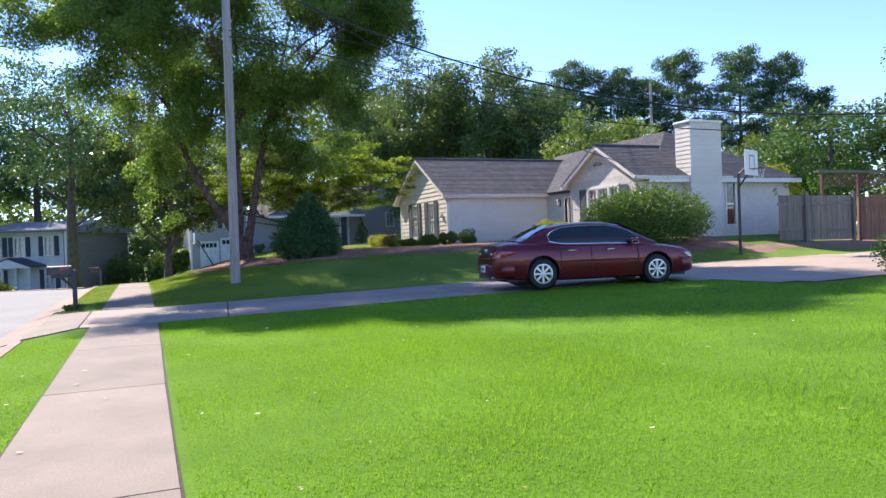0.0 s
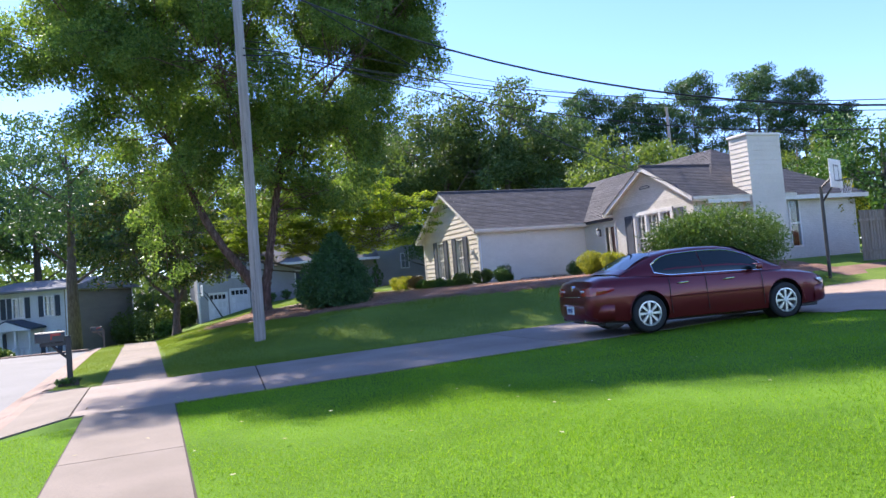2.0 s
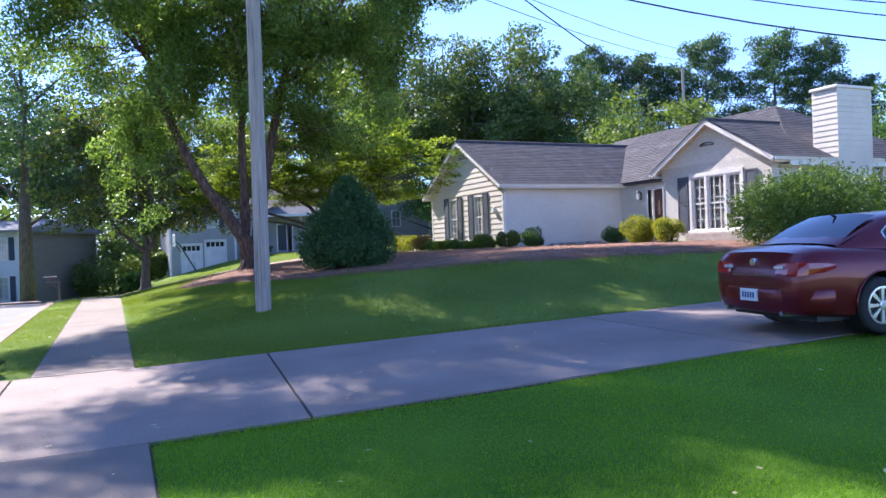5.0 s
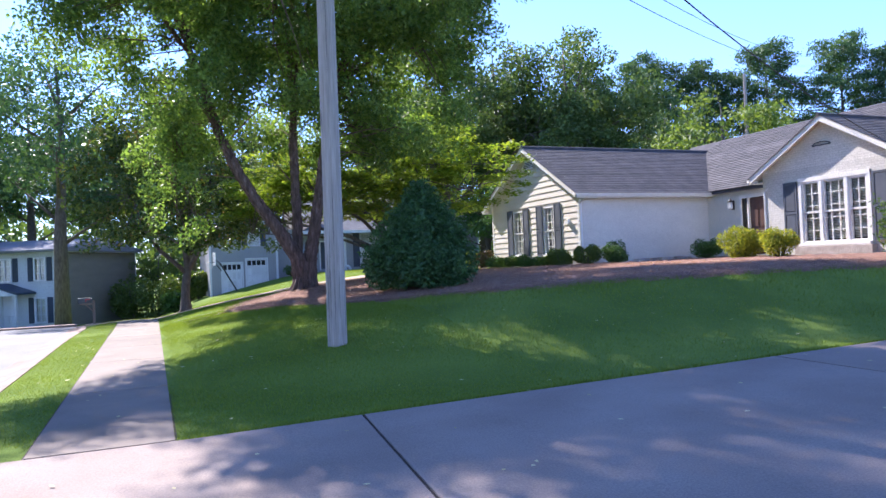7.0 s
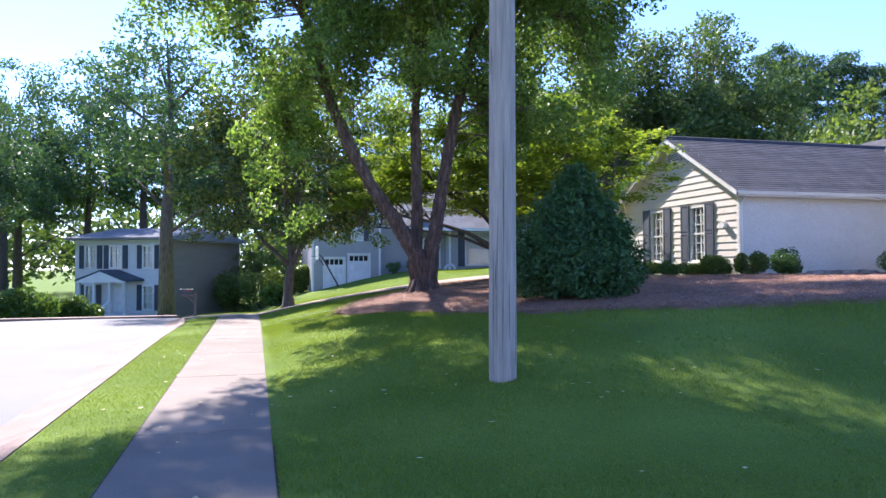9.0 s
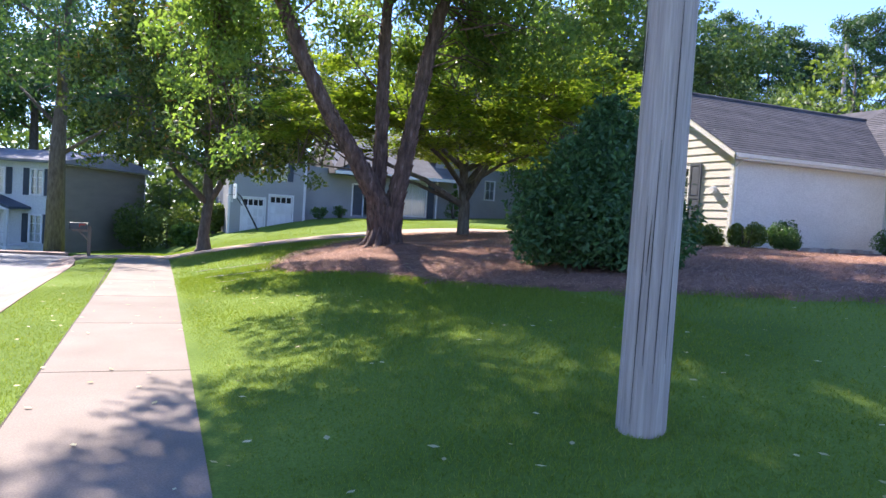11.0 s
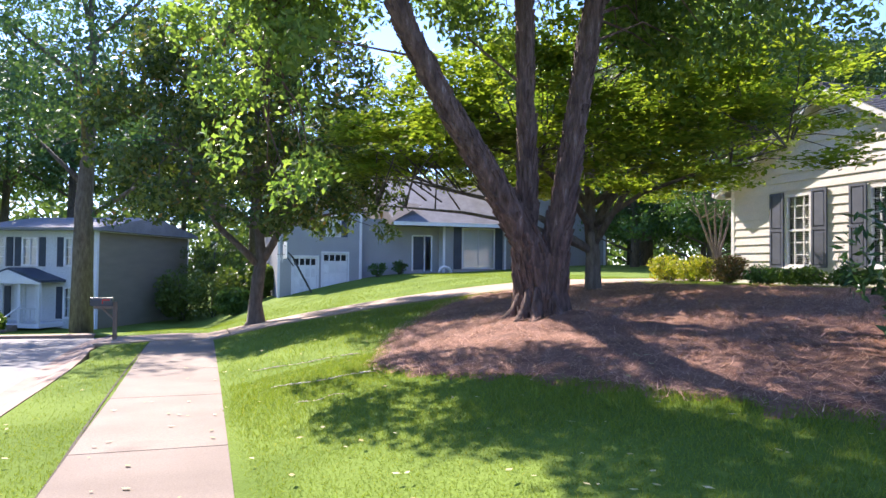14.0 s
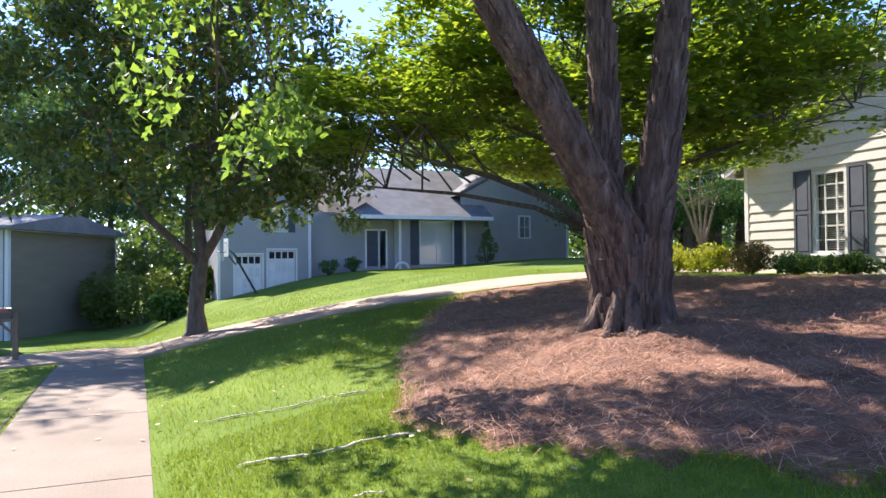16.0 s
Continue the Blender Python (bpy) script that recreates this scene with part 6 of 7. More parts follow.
            for r_, yy in ring:
                rr.append([rim.verts.new((xa + r_ * math.cos(2 * math.pi * k / 28), yy, R + r_ * math.sin(2 * math.pi * k / 28))) for k in range(28)])
            for a, b in zip(rr, rr[1:]):
                for k in range(28):
                    rim.faces.new((a[k], a[(k + 1) % 28], b[(k + 1) % 28], b[k]))
            lathe(rim, [(0.052, face - sgn * 0.05), (0.052, face - sgn * 0.004), (0.03, face + sgn * 0.004)], 14, (xa, 0, R), "y")
            bmesh.ops.recalc_face_normals(rim, faces=rim.faces[:])
            rim_ob = part("rim", rim, M_RIM, w, "silver alloy rim", False)
            for k in range(8):
                a = 2 * math.pi * k / 8
                sp = bmesh.new()
                d = Vector((math.cos(a), 0, math.sin(a)))
                n = Vector((-math.sin(a), 0, math.cos(a)))
                o = Vector((xa, face - sgn * 0.018, R))
                q = [o + d * 0.045 + n * 0.015, o + d * 0.20 + n * 0.024, o + d * 0.20 - n * 0.024, o + d * 0.045 - n * 0.015]
                back = [p - Vector((0, sgn * 0.03, 0)) for p in q]
                front = [p + Vector((0, sgn * 0.008, 0)) for p in q]
                v = [sp.verts.new(p) for p in front + back]
                for f in ((0, 1, 2, 3), (0, 4, 5, 1), (1, 5, 6, 2), (2, 6, 7, 3), (3, 7, 4, 0)):
                    sp.faces.new([v[i] for i in f])
                bmesh.ops.recalc_face_normals(sp, faces=sp.faces[:])
                spoke = part("spoke", sp, M_RIM, w)
            part("hub_disc", lathe(bmesh.new(), [(0.19, face - sgn * 0.06), (0.19, face - sgn * 0.055), (0.02, face - sgn * 0.055)], 20, (xa, 0, R), "y"), M_BLACK, w)
        # lamps, wrapped round the corners of the body
        for nm, plan, zs, lens, lab in (("tail_lamp", [(-2.495, 0.46), (-2.488, 0.60), (-2.462, 0.735), (-2.38, 0.822), (-2.2, 0.878), (-2.06, 0.898)], [(0.73, 0.85), (0.72, 0.87), (0.71, 0.88), (0.72, 0.88), (0.75, 0.87), (0.80, 0.85)], M_REDLENS, "red tail lamp"),
                                        ("headlamp", [(2.14, 0.846), (2.25, 0.812), (2.34, 0.762), (2.41, 0.70), (2.455, 0.63)], [(0.66, 0.70), (0.60, 0.70), (0.575, 0.69), (0.57, 0.675), (0.58, 0.655)], M_CLEARLENS, "clear headlamp")):
            g = bmesh.new()
            s_in = -1 if nm == "headlamp" else 1
            rows = []
            for (px, py), (z0, z1) in zip(plan, zs):
                lean = 0.03 * s_in * max(0.0, min(1.0, (abs(px) - 2.3) / 0.15))
                rows.append([g.verts.new((px - 0.006 * s_in + lean * f, sgn * (py + 0.008 - d), z0 + (z1 - z0) * f)) for f, d in ((0, 0.05), (0.06, 0.0), (0.5, -0.004), (0.94, 0.002), (1, 0.05))])
            for a, b in zip(rows, rows[1:]):
                for k in range(4):
                    g.faces.new((a[k], b[k], b[k + 1], a[k + 1]))
            g.faces.new(rows[0])
            g.faces.new(rows[-1][::-1])
            bmesh.ops.recalc_face_normals(g, faces=g.faces[:])
            part(nm, g, lens, c, lab)
        part("reversing_lamp", soft_box(-2.507, -2.46, min(sgn * 0.40, sgn * 0.54), max(sgn * 0.40, sgn * 0.54), 0.79, 0.83, 0.01), M_CLEARLENS, c)
    # windscreen and rear window
    for nm, rows in (("rear_screen", [(-1.80, 0.66, 1.062), (-1.45, 0.60, 1.262), (-1.12, 0.545, 1.40)]), ("windscreen", [(1.42, 0.68, 1.0), (1.0, 0.60, 1.235), (0.63, 0.56, 1.405)])):
        g = bmesh.new()
        grid = []
        for x, w, z in rows:
            grid.append([g.verts.new((x, w * k / 4, z + 0.042 - 0.03 * (abs(k) / 4) ** 2)) for k in range(-4, 5)])
        for a, b in zip(grid, grid[1:]):
            for k in range(8):
                g.faces.new((a[k], a[k + 1], b[k + 1], b[k]))
        bmesh.ops.recalc_face_normals(g, faces=g.faces[:])
        part(nm, g, M_CARGLASS, c, "dark sloping glass", True)
    # bumpers: one skin each, bent round the body's corners
    for nm, x_end, turn, half in (("rear_bumper", -2.545, 1, 0.896), ("front_bumper", 2.545, -1, 0.862)):
        g = bmesh.new()
        rows = []
        for k in range(25):
            a = -math.pi / 2 + math.pi * k / 24
            cy, cx = math.copysign(abs(math.sin(a)) ** 0.72, math.sin(a)), math.cos(a) ** 0.72
            rows.append([g.verts.new((x_end + turn * (0.47 - 0.47 * cx + d * cx), (half - d) * cy, z)) for d, z in ((0.12, 0.245), (0.03, 0.27), (0.004, 0.33), (0.0, 0.44), (0.004, 0.53), (0.02, 0.565), (0.10, 0.585))])
        for a, b in zip(rows, rows[1:]):
            for k in range(6):
                g.faces.new((a[k], b[k], b[k + 1], a[k + 1]))
        bmesh.ops.recalc_face_normals(g, faces=g.faces[:])
        part(nm, g, M_PAINT, c, "", True)
    part("boot_trim", soft_box(-2.502, -2.47, -0.36, 0.36, 0.70, 0.712, 0.004), M_CHROME, c)
    part("badge", lathe(bmesh.new(), [(0.045, -2.49), (0.05, -2.48), (0.05, -2.43)], 16, (0, 0, 0.87), "x"), M_CHROME, c)
    pl = part("number_plate", soft_box(-2.562, -2.53, -0.155, 0.155, 0.39, 0.54, 0.004), M_PLATE, c, "pale number plate")
    for k in range(5):
        part("plate_mark", boxes((-2.565, -2.5625, -0.11 + k * 0.048, -0.08 + k * 0.048, 0.43, 0.50)), M_INK, pl)
    part("grille", soft_box(2.42, 2.53, -0.34, 0.34, 0.52, 0.64, 0.02), M_CHROME, c)
    part("underbody", boxes((-2.2, 2.2, -0.74, 0.74, 0.17, 0.28)), M_BLACK, c)
    part("aerial", tube(bmesh.new(), [(-1.2, 0.0, 1.41), (-1.3, 0, 1.45)], [0.02, 0.008], 6), M_BLACK, c)
    for sgn in (-1, 1):
        part("exhaust", lathe(bmesh.new(), [(0.03, -2.5), (0.035, -2.4), (0.035, -2.2)], 10, (0, sgn * 0.5, 0.26), "x"), M_CHROME, c)


car()


# ---------------------------------------------------------------- basketball hoops, mailboxes
def hoop(x, y, rz, label, tilt=False, h=3.4, post_m=None):
    z = hz(x, y)
    b = thing("basketball_hoop", x, y, z, label, "basketball hoop", rz=rz)
    post_m = post_m or M_BLACKMETAL
    part("post", tube(bmesh.new(), [(0, 0, -0.2), (0, 0, h - 0.45)] if not tilt else [(-1.15, 0, 0), (0.1, 0, h - 0.4)], [0.055, 0.05], 10), post_m, b)
    part("arm", tube(bmesh.new(), [(0, 0, h - 0.95), (0.45, 0, h - 0.35)], [0.035, 0.03], 8), post_m, b)
    part("arm", tube(bmesh.new(), [(0, 0, h - 0.5), (0.45, 0, h - 0.1)], [0.035, 0.03], 8), post_m, b)
    bd = part("backboard", soft_box(0.45, 0.49, -0.56, 0.56, h - 0.55, h + 0.35, 0.02), M_BOARD, b, "white backboard with a grey square")
    for d in ((-0.24, 0.24, h + 0.12, h + 0.17), (-0.24, -0.19, h - 0.3, h + 0.12), (0.19, 0.24, h - 0.3, h + 0.12), (-0.24, 0.24, h - 0.35, h - 0.3)):
        part("marking", boxes((0.4905, 0.496, d[0], d[1], d[2], d[3])), M_GREYLINE, bd)
        part("marking", boxes((0.444, 0.4495, d[0] * 0.5, d[1] * 0.5, d[2], d[3])), M_GREYLINE, bd)
    part("rim", tube(bmesh.new(), [(0.72 + 0.225 * math.cos(a), 0.225 * math.sin(a), h - 0.33) for a in np.linspace(0, 2 * math.pi, 20)], [0.012] * 20, 6), post_m, b)
    net = bmesh.new()
    for k in range(12):
        a, a2 = 2 * math.pi * k / 12, 2 * math.pi * (k + 1.5) / 12
        tube(net, [(0.72 + 0.22 * math.cos(a), 0.22 * math.sin(a), h - 0.34), (0.72 + 0.13 * math.cos(a2), 0.13 * math.sin(a2), h - 0.75)], [0.005, 0.005], 4)
    part("net", net, M_BOARD, b)
    return b


hoop(19.75, 18.35, -68, "black basketball post with a white backboard by the parking pad", h=3.35)
nb = hoop(4.45, 62.4, 184, "leaning black portable basketball hoop before the garage", True, 2.65)
part("base", soft_box(-1.6, -0.75, -0.35, 0.35, 0, 0.2, 0.05), M_BLACKMETAL, nb)


def mailbox(x, y, rz, label, post_m):
    m = thing("mailbox", x, y, hz(x, y), label, "mailbox", "kerbside mailboxes", rz=rz)
    part("post", soft_box(-0.05, 0.05, -0.05, 0.05, -0.15, 0.98, 0.006), post_m, m)
    part("arm", soft_box(-0.5, 0.06, -0.045, 0.045, 0.80, 0.87, 0.006), post_m, m)
    part("brace", tube(bmesh.new(), [(-0.04, 0, 0.55), (-0.3, 0, 0.82)], [0.03, 0.03], 6), post_m, m)
    prof = [(-0.085, 0.875), (0.085, 0.875), (0.085, 1.0)] + [(0.085 * math.cos(a), 1.0 + 0.085 * math.sin(a)) for a in np.linspace(0.3, math.pi - 0.3, 7)] + [(-0.085, 1.0)]
    bx = part("box", prism(bmesh.new(), prof, -0.56, -0.06, "x"), M_BOXBLACK, m, "black metal letter box")
    part("door", prism(bmesh.new(), [(u * 1.06, 0.87 + (v - 0.87) * 1.03) for u, v in prof], -0.575, -0.561, "x"), M_BOXBLACK, bx)
    part("flag", boxes((-0.3, -0.12, -0.1, -0.09, 1.0, 1.05), (-0.3, -0.27, -0.1, -0.09, 0.93, 1.0)), M_REDLENS, bx)


mailbox(-1.66, 18.3, 0, "black mailbox on a dark post beside the street", M_BLACKMETAL)
mailbox(-2.25, 42.4, 0, "black mailbox on a brown wooden post", M_POST)
for k in range(3):
    bush("ground_tuft", -1.66 + 0.12 * k - 0.15, 18.25 - 0.08 * k, 0.16, 0.16, 0.16, "small dark tuft at the foot of the mailbox", M_L_DARK, 300 + k, 240, 0.05, 0.1, "plant", "tufts at the mailbox", 6)


# ---------------------------------------------------------------- fences beyond the house
def fence(name, a, b, height, material, label, arch=0.0, picket=0.14, post_every=2.4):
    a, b = Vector((*a, 0)), Vector((*b, 0))
    d = (b - a).normalized()
    ln = (b - a).length
    ang = math.degrees(math.atan2(d.y, d.x))
    f = thing(name, a.x, a.y, 0, label, "fence", rz=ang)
    n = int(ln / picket)
    for k in range(n):
        s = k * picket
        p = a + d * s
        ph = (s % post_every) / post_every
        top = height + arch * math.sin(math.pi * ph) * (-1 if arch < 0 else 1) * (1 if arch >= 0 else -1)
        z = hz(p.x, p.y)
        part("picket", boxes((s + 0.006, s + picket - 0.006, -0.012, 0.012, z + 0.05, z + top)), material, f)
    s = 0.0
    while s <= ln + 0.1:
        p = a + d * s
        z = hz(p.x, p.y)
        post = part("post", soft_box(s - 0.055, s + 0.055, 0.014, 0.13, z - 0.2, z + height + 0.12, 0.008), material, f)
        part("post_cap", soft_box(s - 0.075, s + 0.075, -0.004, 0.15, z + height + 0.122, z + height + 0.16, 0.008), material, post)
        s += post_every
    for rz_ in (0.4, height - 0.35):
        part("rail", boxes((0, ln, 0.013, 0.06, hz(a.x, a.y) + rz_, hz(a.x, a.y) + rz_ + 0.09)), material, f)
    return f


fence("grey_fence", (27.0, 19.45), (23.3, 19.9), 1.85, M_FENCE, "weathered grey board fence beside the house")
fence("brown_fence", (27.15, 19.2), (36.0, 16.4), 1.75, M_FENCE2, "reddish-brown picket fence with scalloped top", 0.22, 0.13)
# lattice arbour behind the fence
arb = thing("arbour", 28.9, 22.4, hz(28.9, 22.4), "dark wooden lattice arbour behind the fence", "arbour")
for xx in (0.0, 2.4, 4.8):
    part("post", boxes((xx, xx + 0.1, 0, 0.1, 0, 2.75)), M_FENCE2, arb)
part("beam", boxes((-0.2, 5.1, -0.02, 0.12, 2.75, 2.88)), M_FENCE, arb)
for k in range(22):
    part("lattice_slat", tube(bmesh.new(), [(k * 0.22, 0.05, 2.1), (k * 0.22 + 0.6, 0.05, 2.72)], [0.018, 0.018], 4), M_FENCE2, arb)
    part("lattice_slat", tube(bmesh.new(), [(k * 0.22 + 0.6, 0.07, 2.1), (k * 0.22, 0.07, 2.72)], [0.018, 0.018], 4), M_FENCE2, arb)
bush("golden_bush", 28.4, 24.6, 1.5, 1.2, 3.3, "tall golden bush behind the fence", M_L_YEL, 310, 3600, 0.12, 0.3)
bush("edge_shrub", 14.6, 8.9, 0.7, 0.6, 0.9, "small green shrub at the edge of the parking pad", M_L_BUSH, 311, 1800, 0.07)
# bare red dirt along the fence and the house
dirt = bmesh.new()
xs, ys = np.linspace(20.6, 33.0, 26), np.linspace(15.7, 19.6, 9)
g = [[dirt.verts.new((x, y, hz(x, y) + (0.012 if y > 18.3 + 0.5 * math.sin(x * 0.9) or x > 28 else -0.03))) for x in xs] for y in ys]
for j in range(len(ys) - 1):
    for i in range(len(xs) - 1):
        dirt.faces.new((g[j][i], g[j][i + 1], g[j + 1][i + 1], g[j + 1][i]))
tagged(new("dirt_patch", mesh_of(dirt, "dirt_patch", M_DIRT, True)), "bare reddish dirt along the fence", "dirt", kind="structure")


# ---------------------------------------------------------------- the blue-grey house across the lawn
def window_y(parent, y, x0, x1, z0, z1, cols, rows, wood, blind=True):
    w = thing("window")
    w.parent = parent
    f = 0.08
    part("window_frame", boxes((x0, x0 + f, y - 0.06, y + 0.05, z0, z1), (x1 - f, x1, y - 0.06, y + 0.05, z0, z1), (x0 + f, x1 - f, y - 0.06, y + 0.05, z1 - f, z1), (x0 + f, x1 - f, y - 0.06, y + 0.05, z0, z0 + f)), wood, w)
    for i in range(1, cols):
        xx = x0 + (x1 - x0) * i / cols
        part("muntin", boxes((xx - 0.02, xx + 0.02, y - 0.04, y + 0.0, z0 + f, z1 - f)), wood, w)
    for j in range(1, rows):
        zz = z0 + (z1 - z0) * j / rows
        part("muntin", boxes((x0 + f, x1 - f, y - 0.036, y + 0.004, zz - 0.02, zz + 0.02)), wood, w)
    p = part("pane", boxes((x0 + f, x1 - f, y + 0.008, y + 0.016, z0 + f, z1 - f)), M_GLASS, w)
    p.visible_shadow = False
    if blind:
        part("blind", boxes((x0 + f, x1 - f, y + 0.12, y + 0.13, z0 + f, z1 - f)), M_BLIND, w)
    return w


def blue_house():
    h = thing("blue_house", label="blue-grey two-level house with white garage doors", category="house")
    Y = 65.0
    # garage wing, its front facing the lawn
    d1, d2 = (4.72, 6.12), (6.45, 7.92)
    wall(h, "garage_wall", "y", Y, 3.85, 8.75, -0.8, 6.6, [(*d1, -0.4, 2.0), (*d2, -0.1, 2.25), (6.6, 7.5, 3.2, 4.5)], 0.2, M_BLUE)
    for (a, b), z0, z1 in ((d1, -0.45, 1.98), (d2, -0.15, 2.23)):
        g = part("garage_door", boxes((a, b, Y + 0.1, Y + 0.14, z0, z1)), M_BLUETRIM, h, "white panelled garage door")
        for r in range(4):
            zz = z0 + 0.1 + r * (z1 - z0 - 0.1) / 4
            for cc in range(4):
                xx = a + 0.08 + cc * (b - a - 0.1) / 4
                top = r == 3
                part("lite" if top else "door_panel", soft_box(xx, xx + (b - a) / 4 - 0.1, Y + 0.085, Y + 0.099, zz + (0.12 if top else 0), zz + (z1 - z0) / 4 - 0.12, 0.006), M_DARK if top else M_BLUETRIM, g)
        part("door_trim", boxes((a - 0.1, a, Y - 0.02, Y - 0.002, z0, z1 + 0.1), (b, b + 0.1, Y - 0.02, Y - 0.002, z0, z1 + 0.1), (a, b, Y - 0.02, Y - 0.002, z1, z1 + 0.1)), M_BLUETRIM, h)
    window_y(h, Y, 6.6, 7.5, 3.2, 4.5, 2, 2, M_BLUETRIM)
    for xx in (6.2, 7.54):
        part("shutter", boxes((xx, xx + 0.36, Y - 0.05, Y - 0.003, 3.2, 4.5)), M_NAVY, h)
    part("corner_board", boxes((8.62, 8.78, Y - 0.03, Y - 0.003, -0.6, 6.4)), M_BLUETRIM, h)
    part("corner_board", boxes((3.83, 3.97, Y - 0.03, Y - 0.003, -0.9, 6.4)), M_BLUETRIM, h)
    wall(h, "side_wall", "x", 3.85, Y + 0.2, 76, -0.8, 6.6, [], 0.2, M_BLUE)
    # living part set back a little, with a porch door and a wide window
    wall(h, "porch_wall", "y", Y + 0.6, 8.8, 14.0, 0.0, 4.4, [(12.1, 13.3, 1.3, 3.4)], 0.2, M_BLUE)
    wall(h, "living_wall", "y", Y - 0.2, 14.0, 18.0, 0.6, 4.6, [(15.1, 17.3, 1.4, 3.95)], 0.2, M_BLUE)
    part("side_return", boxes((13.85, 14.0, Y - 0.2, Y + 0.6, 0.3, 4.4)), M_BLUETRIM, h)
    dr = part("door", boxes((12.15, 12.85, Y + 0.68, Y + 0.73, 1.3, 3.38)), M_NAVY, h, "dark front door with white frame")
    part("door_frame", boxes((12.05, 12.15, Y + 0.55, Y + 0.7, 1.2, 3.45), (12.86, 12.93, Y + 0.55, Y + 0.7, 1.2, 3.45), (13.3, 13.4, Y + 0.55, Y + 0.7, 1.2, 3.45), (12.15, 13.3, Y + 0.55, Y + 0.7, 3.38, 3.48)), M_BLUETRIM, dr)
    window_y(h, Y - 0.2, 15.1, 17.3, 1.4, 3.95, 2, 1, M_BLUETRIM)
    for xx in (14.55, 17.34):
        part("shutter", boxes((xx, xx + 0.5, Y - 0.26, Y - 0.203, 1.35, 4.0)), M_NAVY, h)
    part("downpipe", tube(bmesh.new(), [(18.02, Y - 0.26, 1.0), (18.02, Y - 0.26, 4.5)], [0.06, 0.06], 6), M_BLUETRIM, h)
    # right part: gable end
    bm = bmesh.new()
    prism(bm, [(18.0, 0.9), (25.5, 0.9), (25.5, 4.6), (21.0, 7.2), (18.0, 5.6)], Y + 0.1, Y + 0.3, "y")
    part("gable_end_wall", bm, M_BLUE, h)
    window_y(h, Y + 0.06, 21.85, 22.7, 2.95, 4.4, 2, 2, M_BLUETRIM, False)
    part("corner_board", boxes((25.36, 25.52, Y + 0.06, Y + 0.097, 0.9, 4.6)), M_BLUETRIM, h)
    # roofs
    r = bmesh.new()
    prism(r, [(Y - 1.3, 4.15), (Y + 4.5, 7.6), (Y + 10.5, 4.2), (Y + 10.5, 4.0), (Y - 1.3, 3.98)], 10.4, 19.4, "x")
    roof = part("roof", r, M_ROOF2, h, "light grey shingled roof over the porch")
    r2 = bmesh.new()
    v = [r2.verts.new(p) for p in ((10.35, Y - 1.35, 4.16), (12.5, Y - 0.2, 5.3), (10.35, Y + 2.4, 5.9), (10.35, Y - 1.35, 4.0), (10.3, Y + 2.4, 4.0))]
    for f in ((0, 1, 2), (0, 2, 4, 3)):
        r2.faces.new([v[i] for i in f])
    part("hip_roof", r2, M_SHINGLE, h)
    part("eave_board", boxes((10.4, 19.4, Y - 1.34, Y - 1.3, 3.95, 4.17)), M_BLUETRIM, h)
    r3 = bmesh.new()
    prism(r3, [(3.4, 6.5), (6.3, 8.6), (9.2, 6.5), (9.2, 6.3), (3.4, 6.3)], Y - 0.4, 76, "y")
    part("garage_roof", r3, M_ROOF2, h)
    r4 = bmesh.new()
    prism(r4, [(17.6, 5.5), (21.0, 7.35), (25.9, 4.5), (25.9, 4.62), (21.0, 7.5), (17.6, 5.65)], Y - 0.2, 77, "y")
    part("gable_roof", r4, M_ROOF2, h)
    wall(h, "back_wall", "y", 76, 3.85, 25.5, -0.8, 5.0, [], 0.2, M_BLUE)
    bush("cone_shrub", 19.0, 63.8, 0.75, 0.7, 2.6, "narrow dark cone-shaped evergreen by the blue house", M_L_DARK, 320, 1600, 0.12, lumps=26, cone=True)
    bush("foundation_shrub", 9.6, 64.2, 0.7, 0.5, 0.9, "small dark shrub against the blue house", M_L_DARK, 321, 700, 0.12)
    bush("foundation_shrub", 11.0, 64.4, 0.6, 0.5, 0.8, "small dark shrub against the blue house", M_L_DARK, 322, 700, 0.12)
    bm = bmesh.new()
    tube(bm, [(13.6 + 0.38 * math.cos(a), 63.6, hz(13.6, 63.6) + 0.02 + 0.36 * math.sin(a)) for a in np.linspace(0, math.pi, 10)], [0.09] * 10, 7)
    tagged(new("garden_ornament", mesh_of(bm, "garden_ornament", M_BLUETRIM, True)), "small white arched garden ornament on the lawn", "ornament")


blue_house()


